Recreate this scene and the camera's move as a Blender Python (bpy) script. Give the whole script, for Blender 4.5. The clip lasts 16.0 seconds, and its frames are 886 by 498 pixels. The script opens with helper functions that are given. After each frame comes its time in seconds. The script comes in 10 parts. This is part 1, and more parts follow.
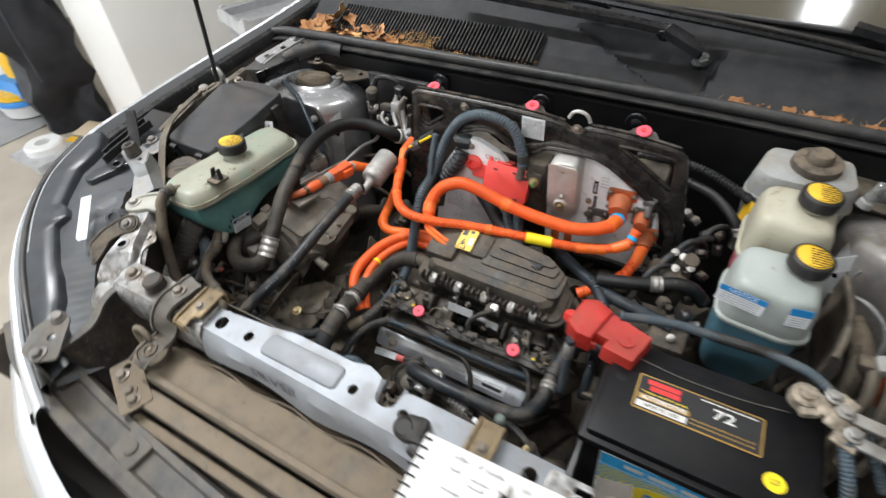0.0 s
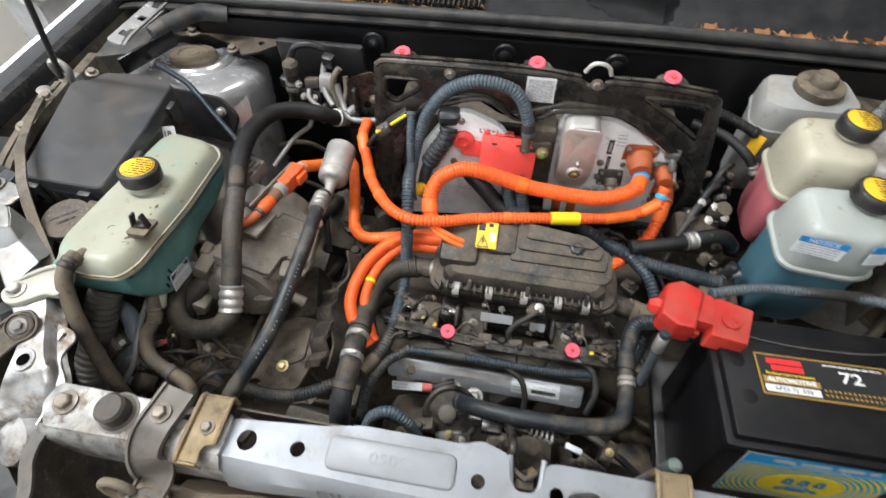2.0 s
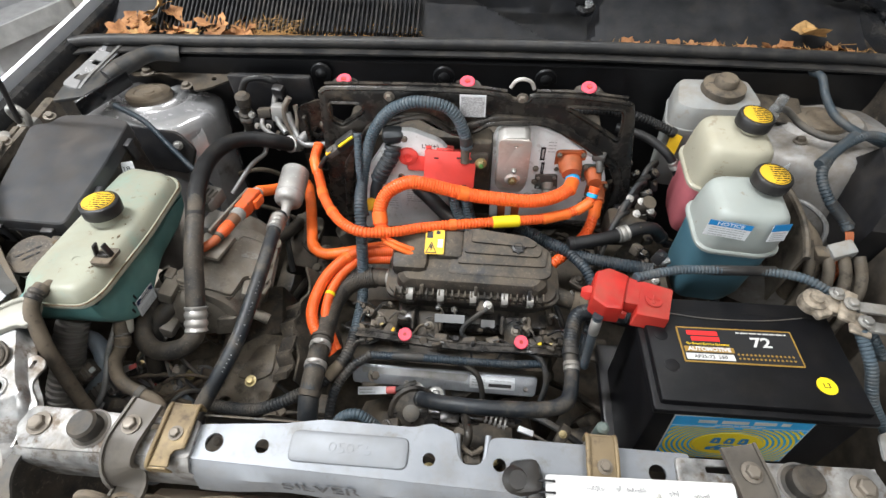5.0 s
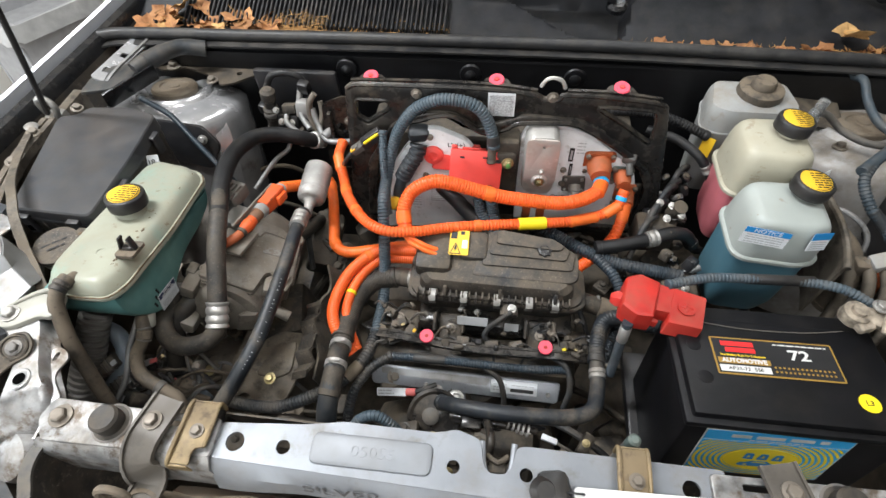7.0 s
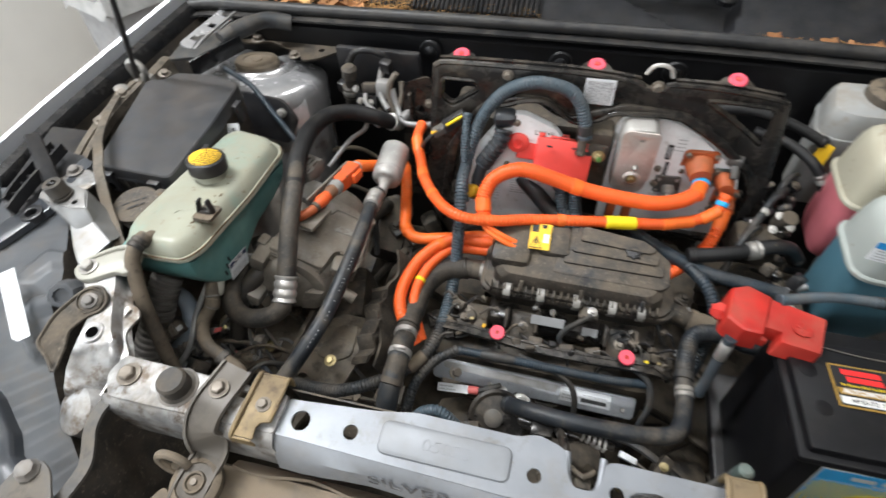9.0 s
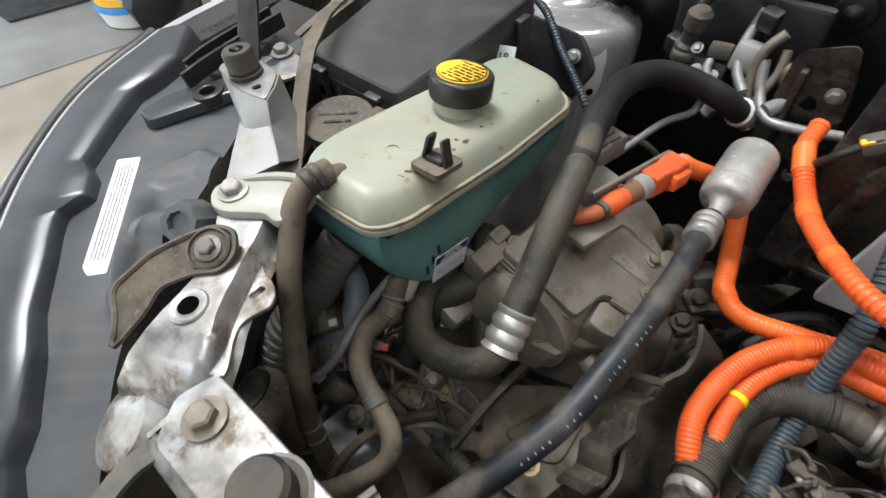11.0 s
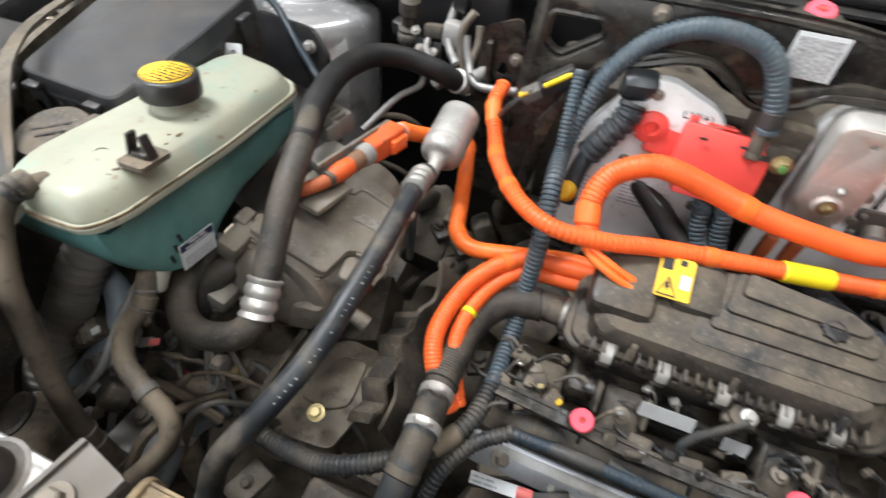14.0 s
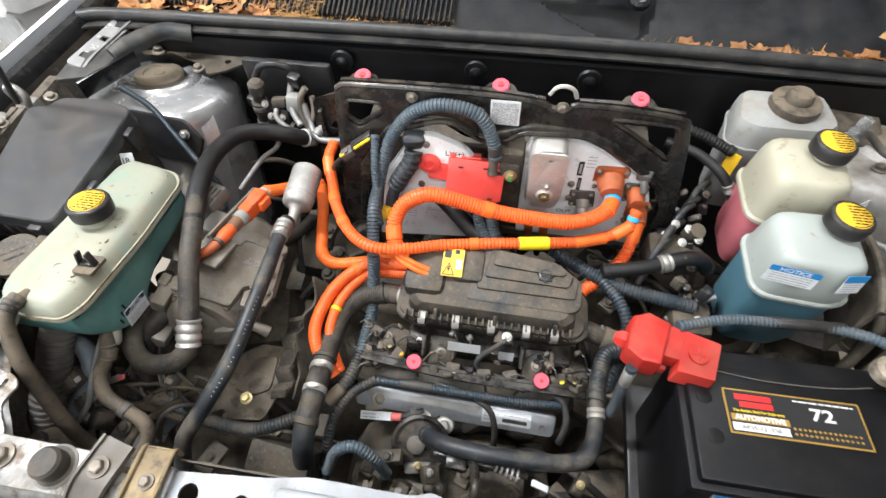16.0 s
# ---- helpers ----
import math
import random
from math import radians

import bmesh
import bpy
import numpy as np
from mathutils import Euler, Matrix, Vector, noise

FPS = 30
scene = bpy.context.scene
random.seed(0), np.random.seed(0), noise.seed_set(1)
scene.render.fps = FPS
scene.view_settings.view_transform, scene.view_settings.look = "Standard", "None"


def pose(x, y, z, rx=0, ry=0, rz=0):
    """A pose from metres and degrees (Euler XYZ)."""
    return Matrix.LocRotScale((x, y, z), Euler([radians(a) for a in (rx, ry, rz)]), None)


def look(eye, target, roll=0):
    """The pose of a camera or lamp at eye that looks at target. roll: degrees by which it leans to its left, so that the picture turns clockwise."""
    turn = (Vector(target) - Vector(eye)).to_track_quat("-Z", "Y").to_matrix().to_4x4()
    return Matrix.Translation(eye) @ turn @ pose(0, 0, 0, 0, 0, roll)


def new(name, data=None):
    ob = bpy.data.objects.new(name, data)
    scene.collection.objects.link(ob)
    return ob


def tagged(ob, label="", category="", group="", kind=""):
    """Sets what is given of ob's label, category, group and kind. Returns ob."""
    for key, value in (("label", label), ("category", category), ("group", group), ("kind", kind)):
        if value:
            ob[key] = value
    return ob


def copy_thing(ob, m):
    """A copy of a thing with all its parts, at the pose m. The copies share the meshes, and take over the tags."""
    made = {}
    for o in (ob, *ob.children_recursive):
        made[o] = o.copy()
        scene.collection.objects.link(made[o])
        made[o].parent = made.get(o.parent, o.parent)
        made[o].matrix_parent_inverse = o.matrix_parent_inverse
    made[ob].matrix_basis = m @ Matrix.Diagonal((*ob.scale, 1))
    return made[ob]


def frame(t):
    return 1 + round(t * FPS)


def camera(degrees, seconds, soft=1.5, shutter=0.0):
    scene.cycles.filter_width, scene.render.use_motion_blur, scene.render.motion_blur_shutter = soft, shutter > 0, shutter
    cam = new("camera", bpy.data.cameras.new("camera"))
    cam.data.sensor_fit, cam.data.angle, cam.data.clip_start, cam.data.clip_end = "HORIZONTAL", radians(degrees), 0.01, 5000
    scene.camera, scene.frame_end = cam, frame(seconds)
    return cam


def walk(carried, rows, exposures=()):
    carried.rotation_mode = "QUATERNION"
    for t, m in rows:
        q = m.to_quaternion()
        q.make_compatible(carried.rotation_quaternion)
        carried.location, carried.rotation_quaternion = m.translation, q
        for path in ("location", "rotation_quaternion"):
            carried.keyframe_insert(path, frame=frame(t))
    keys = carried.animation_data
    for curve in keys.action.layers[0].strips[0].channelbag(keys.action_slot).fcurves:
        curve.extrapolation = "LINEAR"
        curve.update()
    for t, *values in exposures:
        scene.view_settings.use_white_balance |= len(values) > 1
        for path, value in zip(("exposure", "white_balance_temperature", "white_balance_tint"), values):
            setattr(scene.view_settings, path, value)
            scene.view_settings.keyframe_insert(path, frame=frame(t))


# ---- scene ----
cam = camera(81.2, 16.0, shutter=0.5)
PATH = [
    (0, (0.297, -0.172, 1.54), (-0.482, 0.904, 0.045), -9.2),
    (0.5, (0.095, -0.139, 1.512), (-0.505, 1.008, -0.013), -7.0),
    (1, (-0.042, -0.099, 1.487), (-0.402, 1.093, -0.078), -1.7),
    (1.5, (-0.038, -0.077, 1.473), (-0.297, 1.08, -0.137), -0.7),
    (2, (-0.008, -0.095, 1.485), (-0.226, 1.005, -0.171), -1.8),
    (2.5, (0.027, -0.129, 1.51), (-0.161, 0.945, -0.166), -2.7),
    (3, (0.046, -0.12, 1.523), (-0.107, 0.976, -0.143), -3.2),
    (3.5, (0.047, -0.124, 1.529), (-0.093, 1.018, -0.107), -3.6),
    (6, (0.032, -0.143, 1.515), (-0.109, 1.033, -0.097), -1.5),
    (6.5, (0.028, -0.137, 1.515), (-0.135, 1.035, -0.098), -2.1),
    (7, (0.023, -0.131, 1.509), (-0.167, 1.038, -0.102), -3.1),
    (7.5, (0.015, -0.125, 1.501), (-0.203, 1.033, -0.115), -4.0),
    (8, (0.007, -0.126, 1.493), (-0.229, 1.016, -0.131), -4.4),
    (8.5, (-0.01, -0.129, 1.483), (-0.285, 1.009, -0.138), -4.7),
    (9, (-0.028, -0.129, 1.462), (-0.391, 1.019, -0.135), -4.9),
    (9.5, (-0.087, -0.104, 1.368), (-0.731, 1.02, -0.156), -6.8),
    (10, (-0.145, -0.056, 1.281), (-1.054, 0.942, -0.194), -8.9),
    (12.3, (-0.315, 0.064, 1.198), (-1.223, 0.829, -0.412), -9.7),
    (12.5, (-0.314, 0.064, 1.196), (-1.227, 0.839, -0.406), -9.8),
    (13, (-0.273, 0.057, 1.198), (-1.127, 0.871, -0.416), -8.3),
    (13.5, (-0.207, 0.04, 1.23), (-0.871, 1.014, -0.385), -3.2),
    (14, (-0.122, 0.031, 1.247), (-0.595, 1.153, -0.339), -0.3),
    (14.5, (-0.057, 0.03, 1.272), (-0.469, 1.14, -0.34), -2.3),
    (15, (-0.009, 0.008, 1.34), (-0.361, 1.117, -0.287), -3.2),
    (15.5, (0.021, -0.018, 1.429), (-0.245, 1.1, -0.208), -2.6),
    (16, (0.036, -0.038, 1.491), (-0.184, 1.053, -0.171), -2.7),
]
# the car stands nose-down by a few degrees: car axes to the level workshop
CAR = Matrix.Translation((0, 0, 0.95)) @ pose(0, 0, 0, 7.5) @ Matrix.Translation((0, 0, -0.95))
walk(cam, [(t, CAR @ look(eye, target, roll)) for t, eye, target, roll in PATH], [(0.0, 0.02), (1.5, 0.19), (3.0, 0.24), (6.0, 0.23), (7.5, 0.20), (9.5, 0.11), (12.5, 0.03), (13.0, 0.13), (13.5, 0.36), (14.5, 0.54), (15.5, 0.62), (16.0, 0.58)])

# ---- light ----
scene.view_settings.exposure = 0.0
world = bpy.data.worlds.new("workshop_sky")
scene.world = world
world.use_nodes = True
_bg = world.node_tree.nodes["Background"]
_sky = world.node_tree.nodes.new("ShaderNodeTexSky")
_sky.sky_type, _sky.sun_disc = "NISHITA", False
_sky.sun_elevation, _sky.sun_rotation = radians(40), radians(200)
world.node_tree.links.new(_sky.outputs["Color"], _bg.inputs["Color"])
_bg.inputs["Strength"].default_value = 0.12


def area_lamp(name, eye, target, sx, sy, watts, colour):
    la = bpy.data.lights.new(name, "AREA")
    la.shape, la.size, la.size_y, la.energy, la.color = "RECTANGLE", sx, sy, watts, colour
    ob = new(name, la)
    ob.matrix_world = look(eye, target)
    return ob


# daylight from an unseen door ahead, an added lamp at the left, ceiling tubes
area_lamp("unseen_door_light", (-2.6, -3.72, 1.45), (-2.6, 0, 1.2), 4.4, 2.5, 76, (0.89, 0.945, 1.0))
# added at an unseen left opening to brighten the headlamp side
area_lamp("unseen_door_light", (-5.30, -1.5, 1.45), (0, -1.5, 1.2), 3.4, 2.5, 108, (0.89, 0.945, 1.0))
area_lamp("tube_light", (0.5, -0.9, 3.02), (0.5, -0.9, 0), 1.3, 0.12, 22, (0.95, 0.975, 1.0))
area_lamp("tube_light", (-1.3, 0.3, 3.02), (-1.3, 0.3, 0), 1.3, 0.12, 72, (0.95, 0.975, 1.0))
area_lamp("tube_light", (0.42, 1.48, 3.02), (0.42, 1.48, 0), 0.12, 1.3, 15, (0.95, 0.975, 1.0))

# ---- materials ----
DUST = (0.165, 0.138, 0.108)


def mat(name, col, rough=0.5, metal=0.0, dust=0.0, var=0.2, scale=25.0, bump=0.15, fine=260.0, col2=None, spec=0.5, vary=0.0, trans=0.0, ior=1.45, dustcol=DUST, patch=0.5):
    """Base colour broken up at two scales, settled dust on faces that look up, and a fine relief."""
    m = bpy.data.materials.new(name)
    m.use_nodes = True
    nt = m.node_tree
    n, k = nt.nodes, nt.links.new
    b = n["Principled BSDF"]
    b.inputs["Metallic"].default_value = metal
    b.inputs["Specular IOR Level"].default_value = spec
    b.inputs["IOR"].default_value = ior
    if trans:
        b.inputs["Transmission Weight"].default_value = trans
    tc = n.new("ShaderNodeTexCoord")
    big = n.new("ShaderNodeTexNoise")
    big.inputs["Scale"].default_value, big.inputs["Detail"].default_value = scale, 6.0
    small = n.new("ShaderNodeTexNoise")
    small.inputs["Scale"].default_value, small.inputs["Detail"].default_value = fine, 3.0
    k(tc.outputs["Object"], big.inputs["Vector"])
    k(tc.outputs["Object"], small.inputs["Vector"])
    c2 = col2 or tuple(c * (1 - 1.6 * var) for c in col)
    c1 = tuple(min(1.0, c * (1 + 0.5 * var)) for c in col)
    r1 = n.new("ShaderNodeMapRange")
    r1.inputs["From Min"].default_value, r1.inputs["From Max"].default_value = 0.35, 0.68
    k(big.outputs["Fac"], r1.inputs["Value"])
    mx = n.new("ShaderNodeMix")
    mx.data_type = "RGBA"
    mx.inputs["A"].default_value, mx.inputs["B"].default_value = (*c1, 1), (*c2, 1)
    k(r1.outputs["Result"], mx.inputs["Factor"])
    out = mx.outputs["Result"]
    if vary:
        oi = n.new("ShaderNodeObjectInfo")
        hs = n.new("ShaderNodeHueSaturation")
        mr = n.new("ShaderNodeMapRange")
        mr.inputs["To Min"].default_value, mr.inputs["To Max"].default_value = 1 - vary, 1 + vary
        k(oi.outputs["Random"], mr.inputs["Value"])
        k(mr.outputs["Result"], hs.inputs["Value"])
        k(out, hs.inputs["Color"])
        out = hs.outputs["Color"]
    rough_in = None
    if dust:
        ge = n.new("ShaderNodeNewGeometry")
        sx = n.new("ShaderNodeSeparateXYZ")
        k(ge.outputs["Normal"], sx.inputs["Vector"])
        up = n.new("ShaderNodeMapRange")
        up.inputs["From Min"].default_value, up.inputs["From Max"].default_value = -0.5, 0.95
        up.inputs["To Min"].default_value = 0.15
        k(sx.outputs["Z"], up.inputs["Value"])
        no = n.new("ShaderNodeTexNoise")
        no.inputs["Scale"].default_value, no.inputs["Detail"].default_value, no.inputs["Roughness"].default_value = 26.0, 9.0, 0.68
        k(tc.outputs["Object"], no.inputs["Vector"])
        pr = n.new("ShaderNodeMapRange")
        pr.inputs["From Min"].default_value, pr.inputs["From Max"].default_value = patch - 0.11, patch + 0.12
        k(no.outputs["Fac"], pr.inputs["Value"])
        mu = n.new("ShaderNodeMath")
        mu.operation = "MULTIPLY"
        k(up.outputs["Result"], mu.inputs[0])
        k(pr.outputs["Result"], mu.inputs[1])
        m2 = n.new("ShaderNodeMath")
        m2.operation, m2.use_clamp = "MULTIPLY", True
        m2.inputs[1].default_value = dust * 0.72
        k(mu.outputs["Value"], m2.inputs[0])
        md = n.new("ShaderNodeMix")
        md.data_type = "RGBA"
        md.inputs["B"].default_value = (dustcol[0] * 1.02, dustcol[1] * 0.985, dustcol[2] * 0.93, 1)
        k(m2.outputs["Value"], md.inputs["Factor"])
        k(out, md.inputs["A"])
        out = md.outputs["Result"]
        mr2 = n.new("ShaderNodeMapRange")
        mr2.inputs["To Min"].default_value, mr2.inputs["To Max"].default_value = rough, 0.95
        k(m2.outputs["Value"], mr2.inputs["Value"])
        rough_in = mr2.outputs["Result"]
        if metal:
            me = n.new("ShaderNodeMapRange")
            me.inputs["To Min"].default_value, me.inputs["To Max"].default_value = metal, 0.0
            k(m2.outputs["Value"], me.inputs["Value"])
            k(me.outputs["Result"], b.inputs["Metallic"])
    if rough_in is None:
        rr = n.new("ShaderNodeMapRange")
        rr.inputs["To Min"].default_value, rr.inputs["To Max"].default_value = max(0.03, rough - 0.1), min(1.0, rough + 0.12)
        k(big.outputs["Fac"], rr.inputs["Value"])
        rough_in = rr.outputs["Result"]
    k(rough_in, b.inputs["Roughness"])
    k(out, b.inputs["Base Color"])
    if bump:
        ad = n.new("ShaderNodeMath")
        ad.operation = "MULTIPLY_ADD"
        ad.inputs[1].default_value = 0.35
        k(small.outputs["Fac"], ad.inputs[0])
        k(big.outputs["Fac"], ad.inputs[2])
        bu = n.new("ShaderNodeBump")
        bu.inputs["Strength"].default_value, bu.inputs["Distance"].default_value = bump, 0.002
        k(ad.outputs["Value"], bu.inputs["Height"])
        k(bu.outputs["Normal"], b.inputs["Normal"])
    return m


def stained(m, col, scale, lo, hi, amount=1.0):
    """Blotches of dirt or rust with ragged edges over the colour of a material."""
    n, k = m.node_tree.nodes, m.node_tree.links.new
    b = n["Principled BSDF"]
    old = b.inputs["Base Color"].links[0].from_socket
    tc = n.new("ShaderNodeTexCoord")
    no = n.new("ShaderNodeTexNoise")
    no.inputs["Scale"].default_value, no.inputs["Detail"].default_value, no.inputs["Roughness"].default_value = scale, 9.0, 0.68
    k(tc.outputs["Object"], no.inputs["Vector"])
    mr = n.new("ShaderNodeMapRange")
    mr.inputs["From Min"].default_value, mr.inputs["From Max"].default_value, mr.inputs["To Max"].default_value = lo, hi, amount
    k(no.outputs["Fac"], mr.inputs["Value"])
    mx = n.new("ShaderNodeMix")
    mx.data_type = "RGBA"
    mx.inputs["B"].default_value = (*col, 1)
    k(mr.outputs["Result"], mx.inputs["Factor"])
    k(old, mx.inputs["A"])
    k(mx.outputs["Result"], b.inputs["Base Color"])
    return m


M = {}
M["beam"] = stained(mat("silver_blue_primer", (0.245, 0.258, 0.279), 0.46, 0.30, dust=0.5, var=0.10, bump=0.06, patch=0.60, dustcol=(0.20, 0.17, 0.135)), (0.14, 0.12, 0.095), 30, 0.57, 0.70, 0.6)
M["rail"] = stained(mat("weathered_silver_steel", (0.43, 0.43, 0.43), 0.33, 0.65, dust=0.8, var=0.35, bump=0.35, scale=45, patch=0.54, dustcol=(0.24, 0.20, 0.15)), (0.13, 0.092, 0.06), 38, 0.51, 0.62, 0.85)
M["fender"] = mat("silver_car_paint", (0.72, 0.74, 0.77), 0.18, 0.45, var=0.03, bump=0.0)
M["blackp"] = mat("black_plastic", (0.020, 0.020, 0.022), 0.34, dust=0.25, var=0.25, bump=0.12, patch=0.56)
M["blackd"] = stained(stained(mat("dusty_black_plastic", (0.022, 0.022, 0.023), 0.42, dust=1.0, var=0.25, bump=0.2, patch=0.46, dustcol=(0.150, 0.124, 0.095)), (0.19, 0.155, 0.115), 95, 0.56, 0.68, 0.55), (0.27, 0.23, 0.18), 240, 0.59, 0.66, 0.5)
# base lightened in place of the sky's reflection on glossy black plastic
M["grey"] = stained(mat("sky_greyed_black_plastic", (0.082, 0.088, 0.096), 0.36, dust=0.4, var=0.12, bump=0.04, patch=0.55, dustcol=(0.13, 0.115, 0.10)), (0.10, 0.085, 0.07), 26, 0.56, 0.70, 0.45)
M["cowl"] = mat("cowl_plastic", (0.016, 0.0165, 0.019), 0.48, dust=0.40, var=0.3, bump=0.2, fine=600, patch=0.56, dustcol=(0.062, 0.056, 0.049), spec=0.32)
M["deep"] = stained(mat("oily_black_metal", (0.024, 0.022, 0.020), 0.45, dust=0.9, var=0.4, bump=0.4, patch=0.47, dustcol=(0.155, 0.127, 0.095)), (0.18, 0.15, 0.115), 80, 0.57, 0.68, 0.55)
M["rubber"] = mat("hose_rubber", (0.024, 0.023, 0.022), 0.46, dust=0.7, var=0.3, bump=0.18, patch=0.50, dustcol=(0.135, 0.112, 0.086))
M["rubber2"] = mat("clean_black_rubber", (0.018, 0.018, 0.019), 0.36, dust=0.2, var=0.2, bump=0.08)
M["rubberd"] = stained(mat("dusty_brown_rubber", (0.056, 0.048, 0.040), 0.54, dust=1.0, var=0.3, bump=0.25, patch=0.42, dustcol=(0.215, 0.175, 0.130)), (0.020, 0.018, 0.017), 60, 0.56, 0.66, 0.6)
M["seal"] = mat("seal_rubber", (0.022, 0.022, 0.023), 0.42, dust=0.55, var=0.2, bump=0.1, patch=0.52, dustcol=(0.105, 0.095, 0.083))
M["conduit"] = mat("blue_grey_conduit", (0.066, 0.092, 0.112), 0.42, dust=0.45, var=0.2, bump=0.08, patch=0.55)
M["conduitk"] = mat("black_conduit", (0.026, 0.030, 0.034), 0.45, dust=0.5, var=0.25, bump=0.08)
M["orange"] = mat("orange_conduit", (0.93, 0.135, 0.026), 0.38, dust=0.25, var=0.12, bump=0.06, patch=0.58, dustcol=(0.42, 0.17, 0.06))
M["oranged"] = mat("dirty_orange_plastic", (0.56, 0.125, 0.040), 0.5, dust=0.8, var=0.25, bump=0.1, patch=0.5, dustcol=(0.26, 0.12, 0.06))
M["tape"] = mat("orange_tape", (0.95, 0.175, 0.030), 0.35, var=0.1, bump=0.15, scale=60)
M["frame"] = stained(stained(mat("dusty_black_steel", (0.028, 0.026, 0.024), 0.36, 0.2, dust=1.0, var=0.25, bump=0.15, patch=0.44, dustcol=(0.165, 0.137, 0.105)), (0.20, 0.16, 0.115), 70, 0.57, 0.68, 0.5), (0.24, 0.20, 0.155), 240, 0.59, 0.66, 0.5)
M["alu"] = mat("cast_aluminium", (0.42, 0.42, 0.42), 0.42, 0.7, dust=0.45, var=0.12, bump=0.15, patch=0.57)
M["aludust"] = stained(stained(mat("dirty_cast_aluminium", (0.25, 0.232, 0.205), 0.40, 0.45, dust=0.95, var=0.25, bump=0.4, patch=0.45, dustcol=(0.175, 0.145, 0.110)), (0.075, 0.060, 0.045), 42, 0.55, 0.68, 0.6), (0.34, 0.30, 0.25), 220, 0.59, 0.66, 0.5)
M["white_al"] = stained(mat("light_grey_panel", (0.78, 0.79, 0.80), 0.40, 0.0, dust=0.35, var=0.08, bump=0.08, patch=0.58), (0.26, 0.22, 0.17), 40, 0.57, 0.68, 0.55)
M["satin"] = stained(mat("satin_metal", (0.52, 0.50, 0.47), 0.46, 0.45, dust=0.35, var=0.1, bump=0.1, scale=12, patch=0.57), (0.24, 0.19, 0.15), 30, 0.56, 0.7, 0.5)
M["clampzinc"] = mat("bright_spring_clamp", (0.62, 0.60, 0.57), 0.36, 0.7, dust=0.35, var=0.15, bump=0.15, patch=0.56, dustcol=(0.2, 0.17, 0.13))
M["zinc"] = mat("zinc_clamp", (0.40, 0.39, 0.37), 0.42, 0.75, dust=0.8, var=0.25, bump=0.35, patch=0.54, dustcol=(0.2, 0.17, 0.13))
M["brass"] = stained(mat("yellow_chromate_steel", (0.27, 0.20, 0.105), 0.40, 0.5, dust=0.9, var=0.3, bump=0.2, patch=0.50, dustcol=(0.20, 0.155, 0.105)), (0.08, 0.06, 0.045), 45, 0.56, 0.66, 0.7)
M["bolt"] = mat("bolt_steel", (0.25, 0.22, 0.185), 0.46, 0.65, dust=0.9, var=0.2, bump=0.1)
M["boltb"] = mat("brassy_bolt", (0.42, 0.34, 0.17), 0.4, 0.8, dust=0.5, var=0.2, bump=0.1)
M["red"] = mat("red_plastic", (0.52, 0.028, 0.020), 0.42, dust=0.7, var=0.2, bump=0.1, patch=0.54, dustcol=(0.30, 0.09, 0.06))
M["coral"] = mat("coral_red_plastic", (0.86, 0.085, 0.070), 0.42, dust=0.1, var=0.08, bump=0.03)
M["pink"] = mat("fluorescent_red_rubber", (0.95, 0.10, 0.15), 0.5, var=0.06, bump=0.03)
M["yellow"] = mat("yellow_plastic", (0.90, 0.50, 0.02), 0.45, dust=0.2, var=0.08, bump=0.03)
M["yellowtag"] = mat("yellow_label", (0.95, 0.72, 0.02), 0.4, var=0.05, bump=0.02)
M["yellowp"] = mat("warning_yellow", (0.92, 0.55, 0.03), 0.4, dust=0.12, var=0.05, bump=0.0)
M["ink"] = mat("black_ink", (0.015, 0.015, 0.016), 0.5, var=0.05, bump=0.0)
M["paper"] = mat("white_paper", (0.70, 0.69, 0.67), 0.6, var=0.03, bump=0.02)
M["labelw"] = mat("white_label", (0.72, 0.74, 0.76), 0.45, dust=0.2, var=0.06, bump=0.0)
M["labelg"] = mat("grey_label", (0.42, 0.43, 0.44), 0.45, dust=0.3, var=0.1, bump=0.0)
M["blueink"] = mat("blue_print", (0.02, 0.22, 0.52), 0.4, var=0.05, bump=0.0)
M["sky_blue"] = mat("light_blue_print", (0.03, 0.42, 0.84), 0.32, var=0.05, bump=0.0)
M["gold"] = mat("gold_print", (0.40, 0.24, 0.05), 0.4, 0.2, var=0.1, bump=0.0)
M["redprint"] = mat("red_print", (0.85, 0.03, 0.03), 0.4, var=0.05, bump=0.0)
M["battery"] = mat("battery_black", (0.0065, 0.0065, 0.0078), 0.44, dust=0.06, var=0.2, bump=0.15, fine=900, patch=0.60, spec=0.30)
M["lead"] = mat("lead_terminal", (0.40, 0.34, 0.27), 0.6, 0.4, dust=0.7, var=0.45, scale=90, bump=0.8, patch=0.5, dustcol=(0.42, 0.36, 0.28))
M["hdpe"] = stained(stained(mat("milky_green_plastic", (0.340, 0.345, 0.275), 0.38, dust=0.4, var=0.12, bump=0.06, scale=9, patch=0.54, dustcol=(0.31, 0.28, 0.19)), (0.22, 0.38, 0.33), 9, 0.54, 0.68, 0.5), (0.17, 0.11, 0.06), 46, 0.615, 0.655, 0.6)
M["milky"] = mat("translucent_milky_plastic", (0.40, 0.39, 0.34), 0.35, dust=0.3, var=0.1, bump=0.05, scale=20, patch=0.55, dustcol=(0.30, 0.27, 0.20))
M["coolant"] = mat("teal_coolant_plastic", (0.13, 0.27, 0.25), 0.35, dust=0.3, var=0.25, bump=0.05, scale=14, col2=(0.06, 0.17, 0.17), dustcol=(0.2, 0.22, 0.17))
